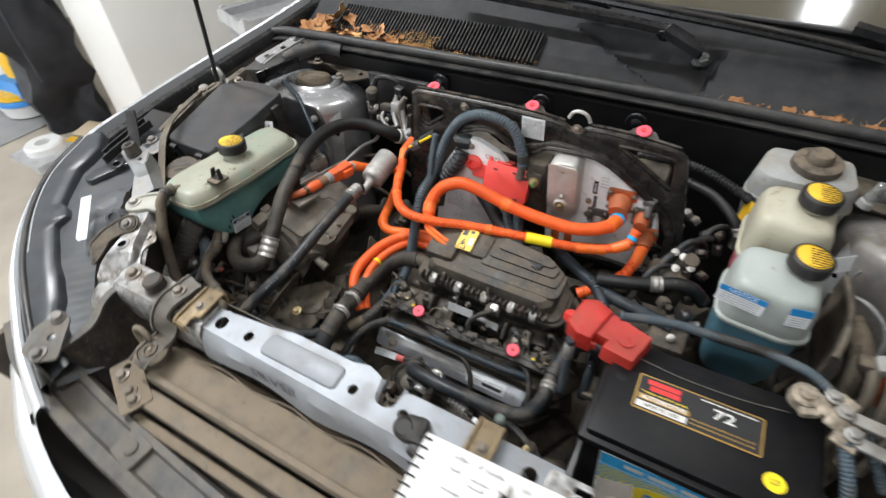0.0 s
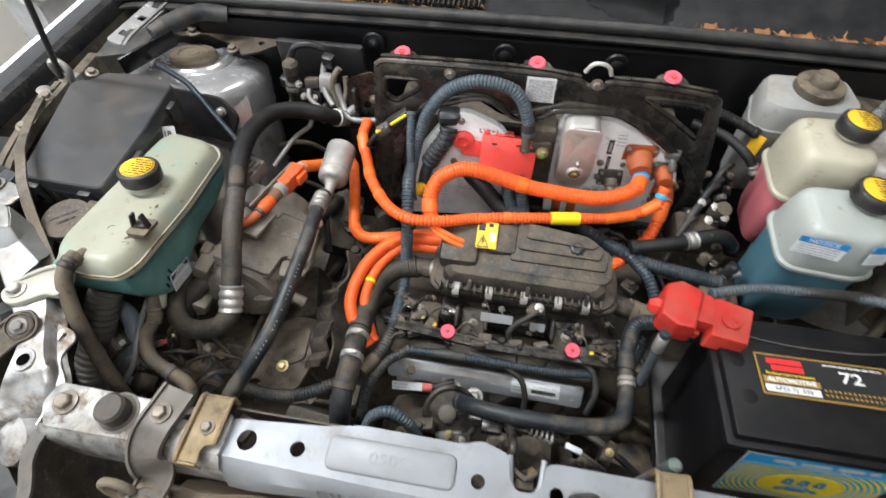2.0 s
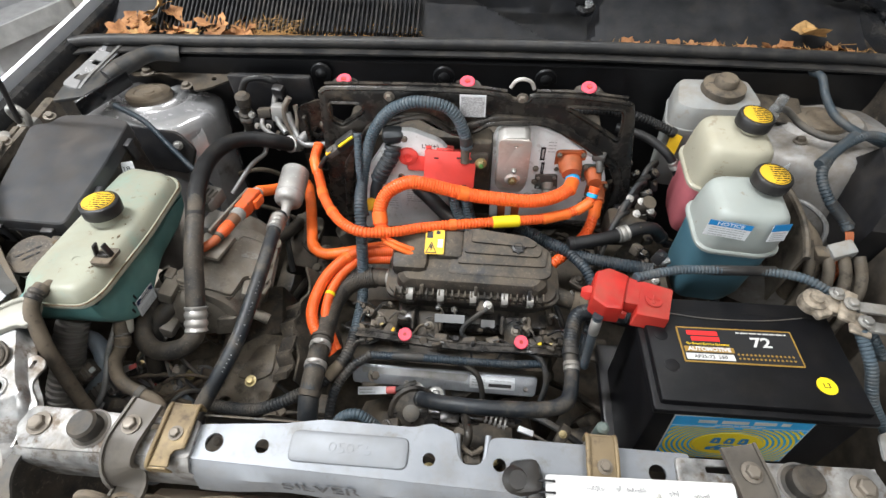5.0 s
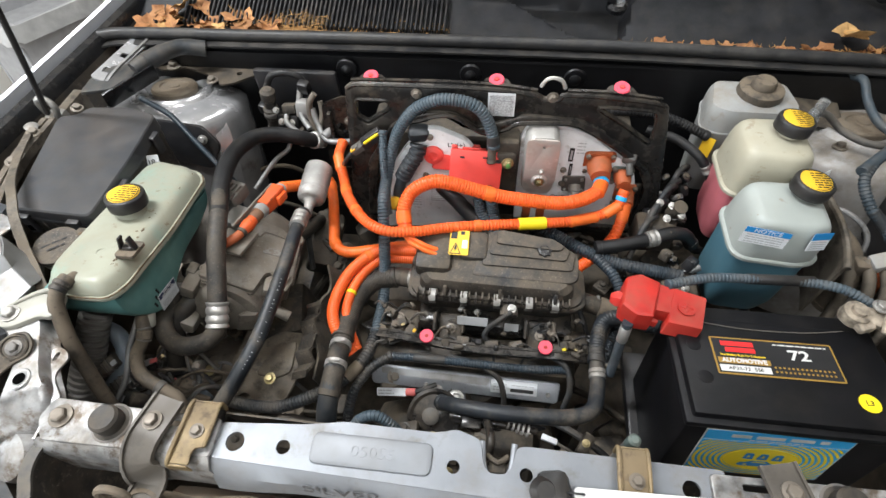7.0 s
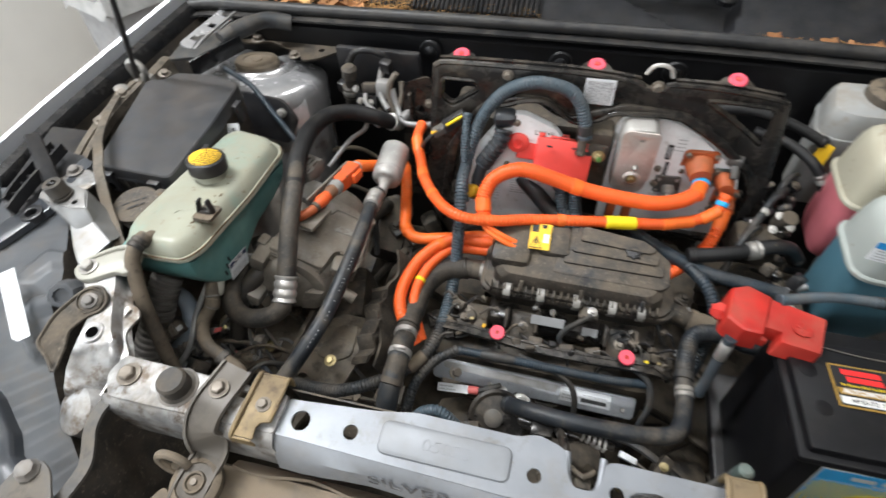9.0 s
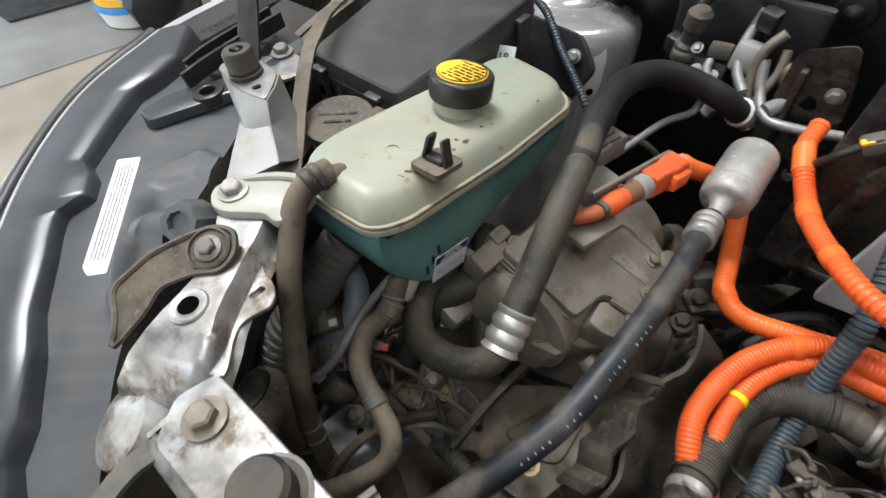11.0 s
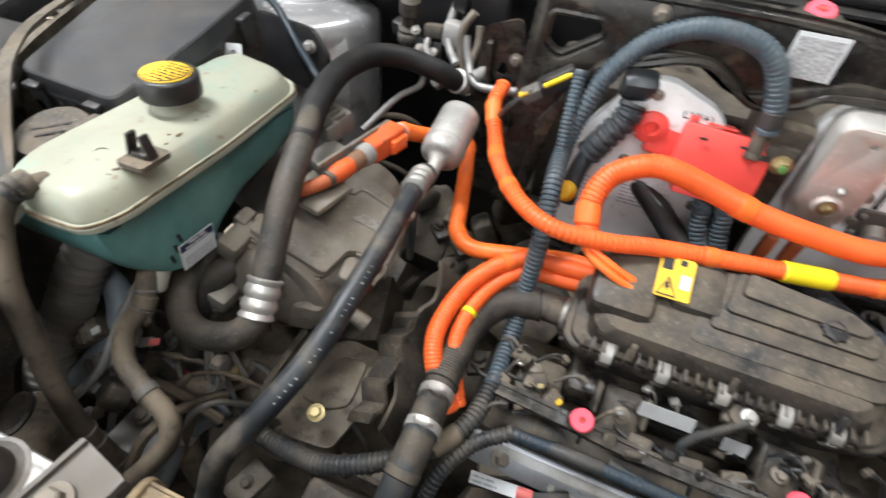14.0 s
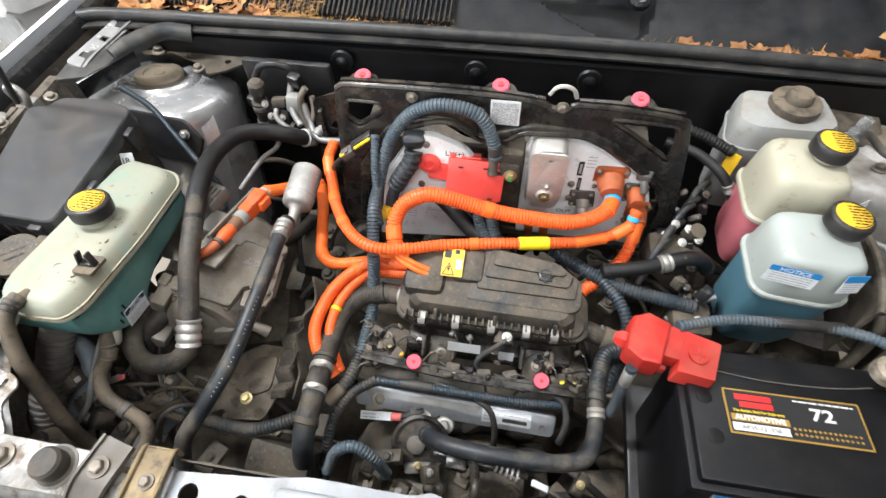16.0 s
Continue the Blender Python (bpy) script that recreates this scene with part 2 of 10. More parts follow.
M["hdpe2"] = stained(mat("milky_cream_plastic", (0.43, 0.405, 0.315), 0.38, dust=0.3, var=0.08, bump=0.05, scale=9, patch=0.58, dustcol=(0.38, 0.32, 0.22)), (0.26, 0.20, 0.13), 40, 0.60, 0.66, 0.6)
M["hdpe3"] = stained(mat("milky_blue_plastic", (0.38, 0.41, 0.385), 0.36, dust=0.2, var=0.08, bump=0.05, scale=9, patch=0.6, dustcol=(0.36, 0.33, 0.26)), (0.26, 0.22, 0.16), 44, 0.61, 0.66, 0.6)
M["hdpe4"] = stained(mat("dusty_milky_plastic", (0.33, 0.335, 0.33), 0.42, dust=0.7, var=0.12, bump=0.06, scale=9, patch=0.5, dustcol=(0.26, 0.215, 0.155)), (0.2, 0.15, 0.1), 25, 0.56, 0.68, 0.6)
M["brownsleeve"] = mat("brown_dirt_caked_rubber", (0.22, 0.10, 0.055), 0.6, dust=0.8, var=0.3, bump=0.3, patch=0.5, dustcol=(0.20, 0.14, 0.09))
M["orangeplug"] = stained(mat("smudged_orange_plastic", (0.80, 0.120, 0.028), 0.42, dust=0.4, var=0.2, bump=0.1, patch=0.55, dustcol=(0.36, 0.15, 0.06)), (0.17, 0.075, 0.04), 60, 0.56, 0.64, 0.85)
M["bluefluid"] = mat("blue_fluid_plastic", (0.085, 0.20, 0.26), 0.35, dust=0.15, var=0.12, bump=0.05, scale=9)
M["pinkfluid"] = mat("pink_fluid_plastic", (0.62, 0.17, 0.20), 0.35, dust=0.2, var=0.12, bump=0.05, scale=9)
M["leaf"] = mat("dry_leaf", (0.36, 0.175, 0.07), 0.75, var=0.35, scale=60, bump=0.4, vary=0.35, col2=(0.20, 0.085, 0.035))
M["leafy"] = mat("pale_dry_leaf", (0.55, 0.33, 0.13), 0.75, var=0.3, scale=60, bump=0.4, vary=0.2)
M["needle"] = mat("pine_needle", (0.48, 0.26, 0.085), 0.7, var=0.3, bump=0.0, vary=0.3)
M["floor"] = mat("workshop_concrete", (0.43, 0.375, 0.305), 0.7, var=0.18, scale=1.6, bump=0.15, fine=90)
M["wallp"] = mat("white_wall_paint", (0.80, 0.79, 0.76), 0.7, var=0.03, scale=3, bump=0.05)
M["greyfloor"] = mat("grey_floor_paint", (0.33, 0.33, 0.325), 0.7, var=0.12, scale=3, bump=0.1)
M["bag"] = mat("black_fabric", (0.014, 0.014, 0.017), 0.65, var=0.3, scale=14, bump=0.3)
M["matrub"] = mat("dark_mat", (0.045, 0.048, 0.055), 0.85, var=0.2, bump=0.5, fine=120)
M["binp"] = mat("grey_bin_plastic", (0.30, 0.30, 0.305), 0.5, var=0.08, bump=0.05)
M["bluetoy"] = mat("blue_plastic", (0.06, 0.28, 0.70), 0.45, var=0.1, bump=0.0)
M["clearbag"] = mat("cloudy_plastic_bag", (0.42, 0.42, 0.415), 0.4, var=0.15, bump=0.4, scale=18)
# beige base colour stands in for the ceiling reflected in the glass
M["black_glass"] = mat("glass_reflection_tint", (0.075, 0.066, 0.044), 0.03, var=0.05, bump=0.0, spec=0.6, ior=1.9)
M["clear"] = mat("clear_plastic", (0.75, 0.76, 0.76), 0.12, var=0.05, bump=0.0, trans=0.85)
M["lens"] = mat("headlamp_lens", (0.62, 0.64, 0.66), 0.10, 0.3, var=0.1, scale=8, bump=0.0)
M["radiator"] = stained(mat("dusty_radiator", (0.155, 0.132, 0.104), 0.65, 0.1, dust=1.0, var=0.25, bump=0.3, patch=0.42, dustcol=(0.215, 0.172, 0.125)), (0.08, 0.068, 0.055), 45, 0.57, 0.68, 0.5)
M["fin"] = mat("radiator_fin", (0.11, 0.105, 0.10), 0.55, 0.4, dust=0.6, var=0.3, bump=0.1)
M["undertray"] = mat("bay_grime", (0.085, 0.072, 0.058), 0.8, dust=0.8, var=0.4, bump=0.3, dustcol=(0.17, 0.14, 0.105))
M["firewall"] = mat("black_firewall_plastic", (0.008, 0.008, 0.009), 0.36, var=0.3, bump=0.10)
M["nut"] = mat("dull_green_zinc", (0.12, 0.17, 0.16), 0.5, 0.3, dust=0.6, var=0.2, bump=0.1)
M["brace"] = mat("dull_brown_steel", (0.20, 0.19, 0.18), 0.45, 0.5, dust=0.7, var=0.25, bump=0.2, patch=0.5)
M["embossed"] = mat("beam_emboss", (0.24, 0.252, 0.27), 0.48, 0.28, dust=0.2, var=0.05, bump=0.03)
M["aluold"] = stained(mat("dull_aluminium", (0.30, 0.30, 0.30), 0.42, 0.6, dust=0.7, var=0.15, bump=0.15, patch=0.50, dustcol=(0.17, 0.145, 0.115)), (0.09, 0.075, 0.06), 50, 0.57, 0.68, 0.6)
M["lid"] = stained(mat("dark_bluish_lid_plastic", (0.044, 0.046, 0.051), 0.36, dust=0.45, var=0.15, bump=0.10, patch=0.56, dustcol=(0.085, 0.071, 0.058)), (0.075, 0.060, 0.048), 7, 0.46, 0.70, 0.5)
M["strip"] = stained(mat("dusty_grey_plastic", (0.085, 0.083, 0.080), 0.42, dust=0.8, var=0.2, bump=0.1, patch=0.48, dustcol=(0.18, 0.155, 0.125)), (0.045, 0.042, 0.040), 35, 0.56, 0.68, 0.5)
M["gutter"] = mat("gutter_plastic", (0.011, 0.012, 0.014), 0.24, dust=0.12, var=0.2, bump=0.06, spec=0.5)
M["canalu"] = stained(stained(mat("scratched_matte_can", (0.42, 0.41, 0.395), 0.48, 0.45, dust=0.35, var=0.15, bump=0.25, fine=500, patch=0.55, dustcol=(0.25, 0.215, 0.17)), (0.20, 0.17, 0.14), 24, 0.53, 0.68, 0.6), (0.70, 0.69, 0.67), 130, 0.60, 0.65, 0.7)
M["mattealu"] = stained(mat("matte_cast_aluminium", (0.38, 0.37, 0.355), 0.58, 0.4, dust=0.5, var=0.12, bump=0.25, fine=500, patch=0.54, dustcol=(0.25, 0.215, 0.17)), (0.22, 0.19, 0.16), 30, 0.55, 0.7, 0.5)
M["wornlabel"] = stained(mat("worn_silver_label", (0.25, 0.24, 0.22), 0.5, dust=0.5, var=0.2, bump=0.0, scale=80), (0.15, 0.12, 0.09), 120, 0.48, 0.58, 0.9)
M["carrier"] = stained(mat("glossy_black_steel", (0.018, 0.017, 0.0165), 0.23, 0.1, dust=0.65, var=0.25, bump=0.10, patch=0.54, dustcol=(0.135, 0.112, 0.086)), (0.15, 0.122, 0.09), 22, 0.55, 0.68, 0.5)


M["hosedust"] = stained(stained(mat("dusty_black_hose_rubber", (0.028, 0.027, 0.026), 0.48, dust=0.75, var=0.3, bump=0.15, patch=0.48, dustcol=(0.145, 0.120, 0.092)), (0.12, 0.10, 0.078), 55, 0.57, 0.68, 0.5), (0.19, 0.16, 0.125), 210, 0.59, 0.66, 0.45)
M["navy"] = mat("dark_blue_print", (0.020, 0.030, 0.085), 0.45, var=0.05, bump=0.0)
M["tower"] = stained(mat("glossy_silver_tower_paint", (0.60, 0.60, 0.61), 0.20, 0.65, dust=0.3, var=0.10, bump=0.06, patch=0.58, dustcol=(0.22, 0.18, 0.14)), (0.20, 0.16, 0.12), 16, 0.60, 0.72, 0.6)
M["towerdust"] = stained(mat("dusty_silver_tower_paint", (0.36, 0.35, 0.34), 0.40, 0.4, dust=0.9, var=0.15, bump=0.10, patch=0.48, dustcol=(0.20, 0.165, 0.125)), (0.15, 0.12, 0.09), 18, 0.54, 0.68, 0.6)
M["brownplate"] = stained(mat("dusty_brown_steel", (0.055, 0.047, 0.038), 0.55, 0.1, dust=0.6, var=0.3, bump=0.25, patch=0.46, dustcol=(0.14, 0.108, 0.075)), (0.025, 0.022, 0.020), 24, 0.52, 0.66, 0.7)
M["boardw"] = mat("pale_board_wood", (0.52, 0.42, 0.29), 0.6, var=0.12, scale=6, bump=0.1)
M["codeprint"] = stained(mat("dense_grey_code_print", (0.60, 0.61, 0.62), 0.45, var=0.1, bump=0.0), (0.24, 0.24, 0.25), 420, 0.47, 0.53, 0.8)
M["lidmetal"] = stained(stained(mat("worn_pinkish_metal", (0.60, 0.54, 0.50), 0.40, 0.4, dust=0.25, var=0.08, bump=0.12, scale=14, patch=0.56), (0.36, 0.24, 0.18), 22, 0.52, 0.68, 0.55), (0.80, 0.77, 0.74), 60, 0.60, 0.66, 0.5)
M["greendot"] = mat("green_paint_mark", (0.10, 0.26, 0.07), 0.5, var=0.1, bump=0.0)
M["hoseslate"] = mat("slate_grey_rubber", (0.032, 0.037, 0.043), 0.34, dust=0.45, var=0.2, bump=0.08, patch=0.55, dustcol=(0.13, 0.115, 0.095))
M["hosenight"] = stained(mat("blue_black_hose_rubber", (0.019, 0.023, 0.028), 0.44, dust=0.6, var=0.3, bump=0.10, patch=0.54, dustcol=(0.11, 0.098, 0.082)), (0.11, 0.092, 0.072), 26, 0.50, 0.66, 0.7)
M["strapbrown"] = stained(mat("dull_brown_grey_steel", (0.115, 0.102, 0.088), 0.48, 0.2, dust=0.5, var=0.15, bump=0.12, patch=0.52, dustcol=(0.15, 0.128, 0.10)), (0.06, 0.052, 0.045), 28, 0.55, 0.68, 0.5)
M["crust"] = stained(mat("brown_coolant_crust", (0.150, 0.098, 0.050), 0.7, var=0.4, bump=0.4, scale=120), (0.06, 0.04, 0.025), 160, 0.48, 0.60, 0.8)
M["hosegrey"] = mat("grey_connector_plastic", (0.20, 0.19, 0.175), 0.5, dust=0.5, var=0.2, bump=0.1, patch=0.5)
M["penink"] = mat("grey_pen_ink", (0.10, 0.10, 0.12), 0.6, var=0.1, bump=0.0)
M["shieldbrown"] = stained(stained(mat("grimy_brown_steel", (0.150, 0.130, 0.105), 0.50, 0.3, dust=0.9, var=0.35, bump=0.35, patch=0.46, dustcol=(0.155, 0.125, 0.092)), (0.035, 0.030, 0.025), 34, 0.50, 0.64, 0.8), (0.22, 0.195, 0.16), 150, 0.60, 0.66, 0.5)
M["postsilver"] = stained(mat("scuffed_silver_primer", (0.27, 0.27, 0.268), 0.38, 0.55, dust=0.5, var=0.12, bump=0.12, patch=0.56, dustcol=(0.24, 0.20, 0.16)), (0.20, 0.16, 0.12), 26, 0.60, 0.72, 0.6)
M["stripgloss"] = mat("glossy_blue_black_plastic", (0.044, 0.049, 0.057), 0.30, dust=0.15, var=0.2, bump=0.03, patch=0.58, spec=0.6)
M["hoseblack"] = mat("clean_black_hose_rubber", (0.014, 0.014, 0.015), 0.48, dust=0.15, var=0.25, bump=0.10, patch=0.58)
M["conduitb"] = mat("dark_blue_conduit", (0.030, 0.044, 0.058), 0.40, dust=0.4, var=0.2, bump=0.08, patch=0.55)
M["conduitm"] = mat("mid_blue_conduit", (0.045, 0.063, 0.078), 0.42, dust=0.5, var=0.2, bump=0.08, patch=0.54)
M["pipeslate"] = mat("pale_slate_plastic_pipe", (0.16, 0.19, 0.22), 0.42, dust=0.4, var=0.15, bump=0.06, patch=0.55)
M["bluealu"] = stained(mat("bluish_cast_aluminium", (0.33, 0.345, 0.37), 0.36, 0.55, dust=0.5, var=0.12, bump=0.15, patch=0.56, dustcol=(0.18, 0.16, 0.13)), (0.12, 0.11, 0.10), 60, 0.58, 0.68, 0.6)
M["pinksleeve"] = mat("faded_pink_sleeve", (0.62, 0.13, 0.12), 0.5, dust=0.3, var=0.1, bump=0.03)
# flat black that stands for the shade inside uncut holes and slots
M["hole"] = mat("painted_hole_shade", (0.003, 0.003, 0.003), 0.9, var=0.0, bump=0.0, spec=0.0)
M["marker"] = stained(mat("faded_marker_ink", (0.085, 0.085, 0.09), 0.5, var=0.2, bump=0.0, scale=90), (0.22, 0.23, 0.24), 60, 0.50, 0.60, 0.8)


# ---- shape helpers ----
SPACE = Matrix()  # the axes in which shapes are given: the workshop's, or the car's


def thing(name, at, label, category, group="", kind=""):
    e = new(name)
    e.empty_display_size = 0.02
    e.location = SPACE @ Vector(at)
    return tagged(e, label, category, group, kind)


def finish(name, me, material, parent=None, label="", angle=38):
    me.transform(SPACE)
    me.materials.append(material)
    me.polygons.foreach_set("use_smooth", [True] * len(me.polygons))
    me.set_sharp_from_angle(angle=radians(angle))
    ob = new(name, me)
    if parent is not None:
        ob.parent = parent
        if parent.type == "EMPTY":
            ob.matrix_parent_inverse = Matrix.Translation(-Vector(parent.location))
    if label:
        ob["label"] = label
    return ob


def part(name, bm, material, parent=None, label="", angle=38):
    """Link a bmesh, given in world places, as one mesh object under a thing or a part."""
    me = bpy.data.meshes.new(name)
    bmesh.ops.recalc_face_normals(bm, faces=bm.faces)
    bm.to_mesh(me)
    bm.free()
    return finish(name, me, material, parent, label, angle)


def joined(*bms):
    out = bmesh.new()
    for b in bms:
        me = bpy.data.meshes.new("tmp")
        b.to_mesh(me)
        b.free()
        out.from_mesh(me)
        bpy.data.meshes.remove(me)
    return out


def moved(bm, m):
    bm.transform(m)
    return bm


def box(c, s, bevel=0.003, rot=None, seg=2):
    bm = bmesh.new()
    bmesh.ops.create_cube(bm, size=1.0)
    bm.transform(Matrix.Diagonal((*s, 1)))
    if bevel:
        bmesh.ops.bevel(bm, geom=list(bm.edges), offset=min(bevel, min(s) * 0.45), segments=seg, affect="EDGES", profile=0.5)
    if rot:
        bm.transform(Euler([radians(a) for a in rot]).to_matrix().to_4x4())
    bm.transform(Matrix.Translation(c))
    return bm


def axis_frame(p, d):
    return Matrix.Translation(p) @ Vector(d).normalized().to_track_quat("Z", "Y").to_matrix().to_4x4()


def lathe(profile, p=(0, 0, 0), d=(0, 0, 1), seg=24, wave=None):
    """A turned shape from (radius, height) pairs round the axis d at p, closed at both ends."""
    bm = bmesh.new()
    rings = []
    for r, h in profile:
        rings.append([bm.verts.new((r * (1 + (wave(2 * math.pi * i / seg) if wave else 0)) * math.cos(2 * math.pi * i / seg), r * (1 + (wave(2 * math.pi * i / seg) if wave else 0)) * math.sin(2 * math.pi * i / seg), h)) for i in range(seg)])
    for a, b in zip(rings, rings[1:]):
        for i in range(seg):
            bm.faces.new((a[i], a[(i + 1) % seg], b[(i + 1) % seg], b[i]))
    bm.faces.new(rings[0][::-1])
    bm.faces.new(rings[-1])
    bm.transform(axis_frame(p, d))
    return bm


def rod_bm(a, b, r, seg=12):
    a, b = Vector(a), Vector(b)
    return lathe([(r * 0.92, 0), (r, r * 0.12), (r, (b - a).length - r * 0.12), (r * 0.92, (b - a).length)], a, b - a, seg)


def spline(pts, step):
    """Points along a smooth curve through pts, evenly spaced."""
    P = [np.array(p, float) for p in pts]
    P = [2 * P[0] - P[1], *P, 2 * P[-1] - P[-2]]
    fine = []
    for i in range(1, len(P) - 2):
        for u in np.linspace(0, 1, 24, endpoint=False):
            fine.append(0.5 * (2 * P[i] + (P[i + 1] - P[i - 1]) * u + (2 * P[i - 1] - 5 * P[i] + 4 * P[i + 1] - P[i + 2]) * u * u + (3 * P[i] - P[i - 1] - 3 * P[i + 1] + P[i + 2]) * u ** 3))
    fine.append(P[-2])
    fine = np.array(fine)
    s = np.r_[0, np.cumsum(np.linalg.norm(np.diff(fine, axis=0), axis=1))]
    count = max(3, int(s[-1] / step) + 1)
    t = np.linspace(0, s[-1], count)
    return np.stack([np.interp(t, s, fine[:, j]) for j in range(3)], 1), t


def tube(pts, r, seg=14, rib=0.0, pitch=0.006, step=0.006, ends=None):
    """A hose along a smooth curve; rib: depth of its corrugation, pitch: spacing of the ribs."""
    q, s = spline(pts, pitch / 5 if rib else step)
    tan = np.gradient(q, axis=0)
    tan /= np.linalg.norm(tan, axis=1)[:, None]
    u = np.cross(tan[0], (0, 0, 1) if abs(tan[0][2]) < 0.9 else (1, 0, 0))
    verts, faces = [], []
    ang = np.linspace(0, 2 * math.pi, seg, endpoint=False)
    for i, (p, d) in enumerate(zip(q, tan)):
        u = u - d * (u @ d)
        u /= np.linalg.norm(u)
        v = np.cross(d, u)
        rr = r
        if rib:
            ph = (s[i] / pitch) % 1.0
            rr = r - (rib if 0.55 < ph < 0.95 else 0)
        if ends:
            f = s[i] / s[-1]
            rr *= ends[0] + (ends[1] - ends[0]) * f
        verts.extend(p + rr * (math.cos(a) * u + math.sin(a) * v) for a in ang)
    n = len(q)
    for i in range(n - 1):
        for j in range(seg):
            faces.append((i * seg + j, i * seg + (j + 1) % seg, (i + 1) * seg + (j + 1) % seg, (i + 1) * seg + j))
    faces.append(tuple(range(seg))[::-1])
    faces.append(tuple((n - 1) * seg + j for j in range(seg)))
    me = bpy.data.meshes.new("tube")
    me.from_pydata([tuple(v) for v in verts], [], faces)
    bm = bmesh.new()
    bm.from_mesh(me)
    bpy.data.meshes.remove(me)
    return bm


def along(pts, f):
    q, _ = spline(pts, 0.003)
    i = int(f * (len(q) - 1))
    j = max(1, min(len(q) - 2, i))
    return Vector(q[i]), (Vector(q[j + 1]) - Vector(q[j - 1])).normalized()


def sleeve(pts, f, r, length, ridges=0):
    """A band, clamp or tape wrap round a hose at the fraction f of its way."""
    p, d = along(pts, f)
    prof = [(r * 0.9, -length / 2), (r, -length / 2 + 0.001)]
    for i in range(ridges):
        z0 = -length / 2 + (i + 0.5) * length / max(1, ridges)
        prof += [(r, z0 - length * 0.12), (r * 0.87, z0), (r, z0 + length * 0.12)]
    prof += [(r, length / 2 - 0.001), (r * 0.9, length / 2)]
    return lathe(prof, p, d, 18)


def rounded(poly, r=0.008, n=4):
    """A polygon with its corners rounded."""
    out = []
    k = len(poly)
    for i in range(k):
        a, b, c = (Vector(poly[(i + j) % k]).to_2d() for j in (-1, 0, 1))
        la, lc = (a - b).length, (c - b).length
        d = min(r, la * 0.45, lc * 0.45)
        p, q = b + (a - b) / la * d, b + (c - b) / lc * d
        for j in range(n + 1):
            t = j / n
            out.append(tuple((1 - t) ** 2 * p + 2 * t * (1 - t) * b + t * t * q))
    return out


def plate(outline, holes, thick, m=None, bevel=0.0):
    """A flat plate with holes, drawn in its own xy plane and raised by thick along z."""
    bm = bmesh.new()
    edges = []
    for loop in (outline, *holes):
        vs = [bm.verts.new((x, y, 0)) for x, y in loop]
        edges += [bm.edges.new((vs[i], vs[(i + 1) % len(vs)])) for i in range(len(vs))]
    bmesh.ops.triangle_fill(bm, edges=edges, use_beauty=True, use_dissolve=True)
    base = list(bm.faces)
    ext = bmesh.ops.extrude_face_region(bm, geom=base)
    top = [v for v in ext["geom"] if isinstance(v, bmesh.types.BMVert)]
    bmesh.ops.translate(bm, verts=top, vec=(0, 0, thick))
    if bevel:
        tv = set(top)
        rim = [e for e in bm.edges if e.verts[0] in tv and e.verts[1] in tv and len(e.link_faces) == 2 and abs(e.calc_face_angle(0)) > 0.8]
        bmesh.ops.bevel(bm, geom=rim, offset=bevel, segments=2, affect="EDGES", profile=0.5)
    if m is not None:
        bm.transform(m)
    return bm


def frame3(o, x, y):
    """A matrix with its origin at o, its x along x and its y near y."""
    x = Vector(x).normalized()
    z = x.cross(Vector(y)).normalized()
    y = z.cross(x)
    m = Matrix((x, y, z)).transposed().to_4x4()
    m.translation = Vector(o)
    return m


def circle(cx, cy, r, n=20):
    return [(cx + r * math.cos(2 * math.pi * i / n), cy + r * math.sin(2 * math.pi * i / n)) for i in range(n)]


def rect(x0, y0, x1, y1):
    return [(x0, y0), (x1, y0), (x1, y1), (x0, y1)]


def loft(rows, close=True, cap=False):
    """A surface through rows of points; every row has the same count."""
    bm = bmesh.new()
    vs = [[bm.verts.new(p) for p in row] for row in rows]
    for a, b in zip(vs, vs[1:]):
        for i in range(len(a) if close else len(a) - 1):
            bm.faces.new((a[i], a[(i + 1) % len(a)], b[(i + 1) % len(b)], b[i]))
    if cap:
        bm.faces.new(vs[0][::-1])
        bm.faces.new(vs[-1])
    return bm


def solid(rows, thick):
    """A sheet through rows of points, given a thickness."""
    bm = loft(rows, close=False)
    bmesh.ops.recalc_face_normals(bm, faces=bm.faces)
    bmesh.ops.solidify(bm, geom=list(bm.faces), thickness=thick)
    return bm


def strip(pts, width, thick, up=(0, 0, 1), lip=0.0):
    """A bent flat strip along a smooth curve, with turned-up edges where lip is given."""
    q, _ = spline(pts, 0.006)
    tan = np.gradient(q, axis=0)
    rows = []
    for p, d in zip(q, tan):
        d = Vector(d).normalized()
        side = d.cross(Vector(up)).normalized()
        n = side.cross(d).normalized()
        p = Vector(p)
        w = width / 2
        sec = [(-w, 0), (-w, lip + thick), (-w + thick, lip + thick), (-w + thick, thick), (w - thick, thick), (w - thick, lip + thick), (w, lip + thick), (w, 0)] if lip else [(-w, 0), (-w, thick), (w, thick), (w, 0)]
        rows.append([p + side * a + n * b for a, b in sec])
    return loft(rows, True, True)


def bolt_bm(p, d=(0, 0, 1), r=0.007, washer=True):
    d = Vector(d).normalized()
    prof = [(r * 1.5, 0), (r * 1.5, r * 0.25), (r * 1.02, r * 0.3)] if washer else [(r, 0)]
    head = lathe([(r, r * 0.2), (r, r * 1.0), (r * 0.8, r * 1.15)], p, d, 6)
    return joined(lathe(prof + [(r * 0.95, r * 0.35)], p, d, 18), head)


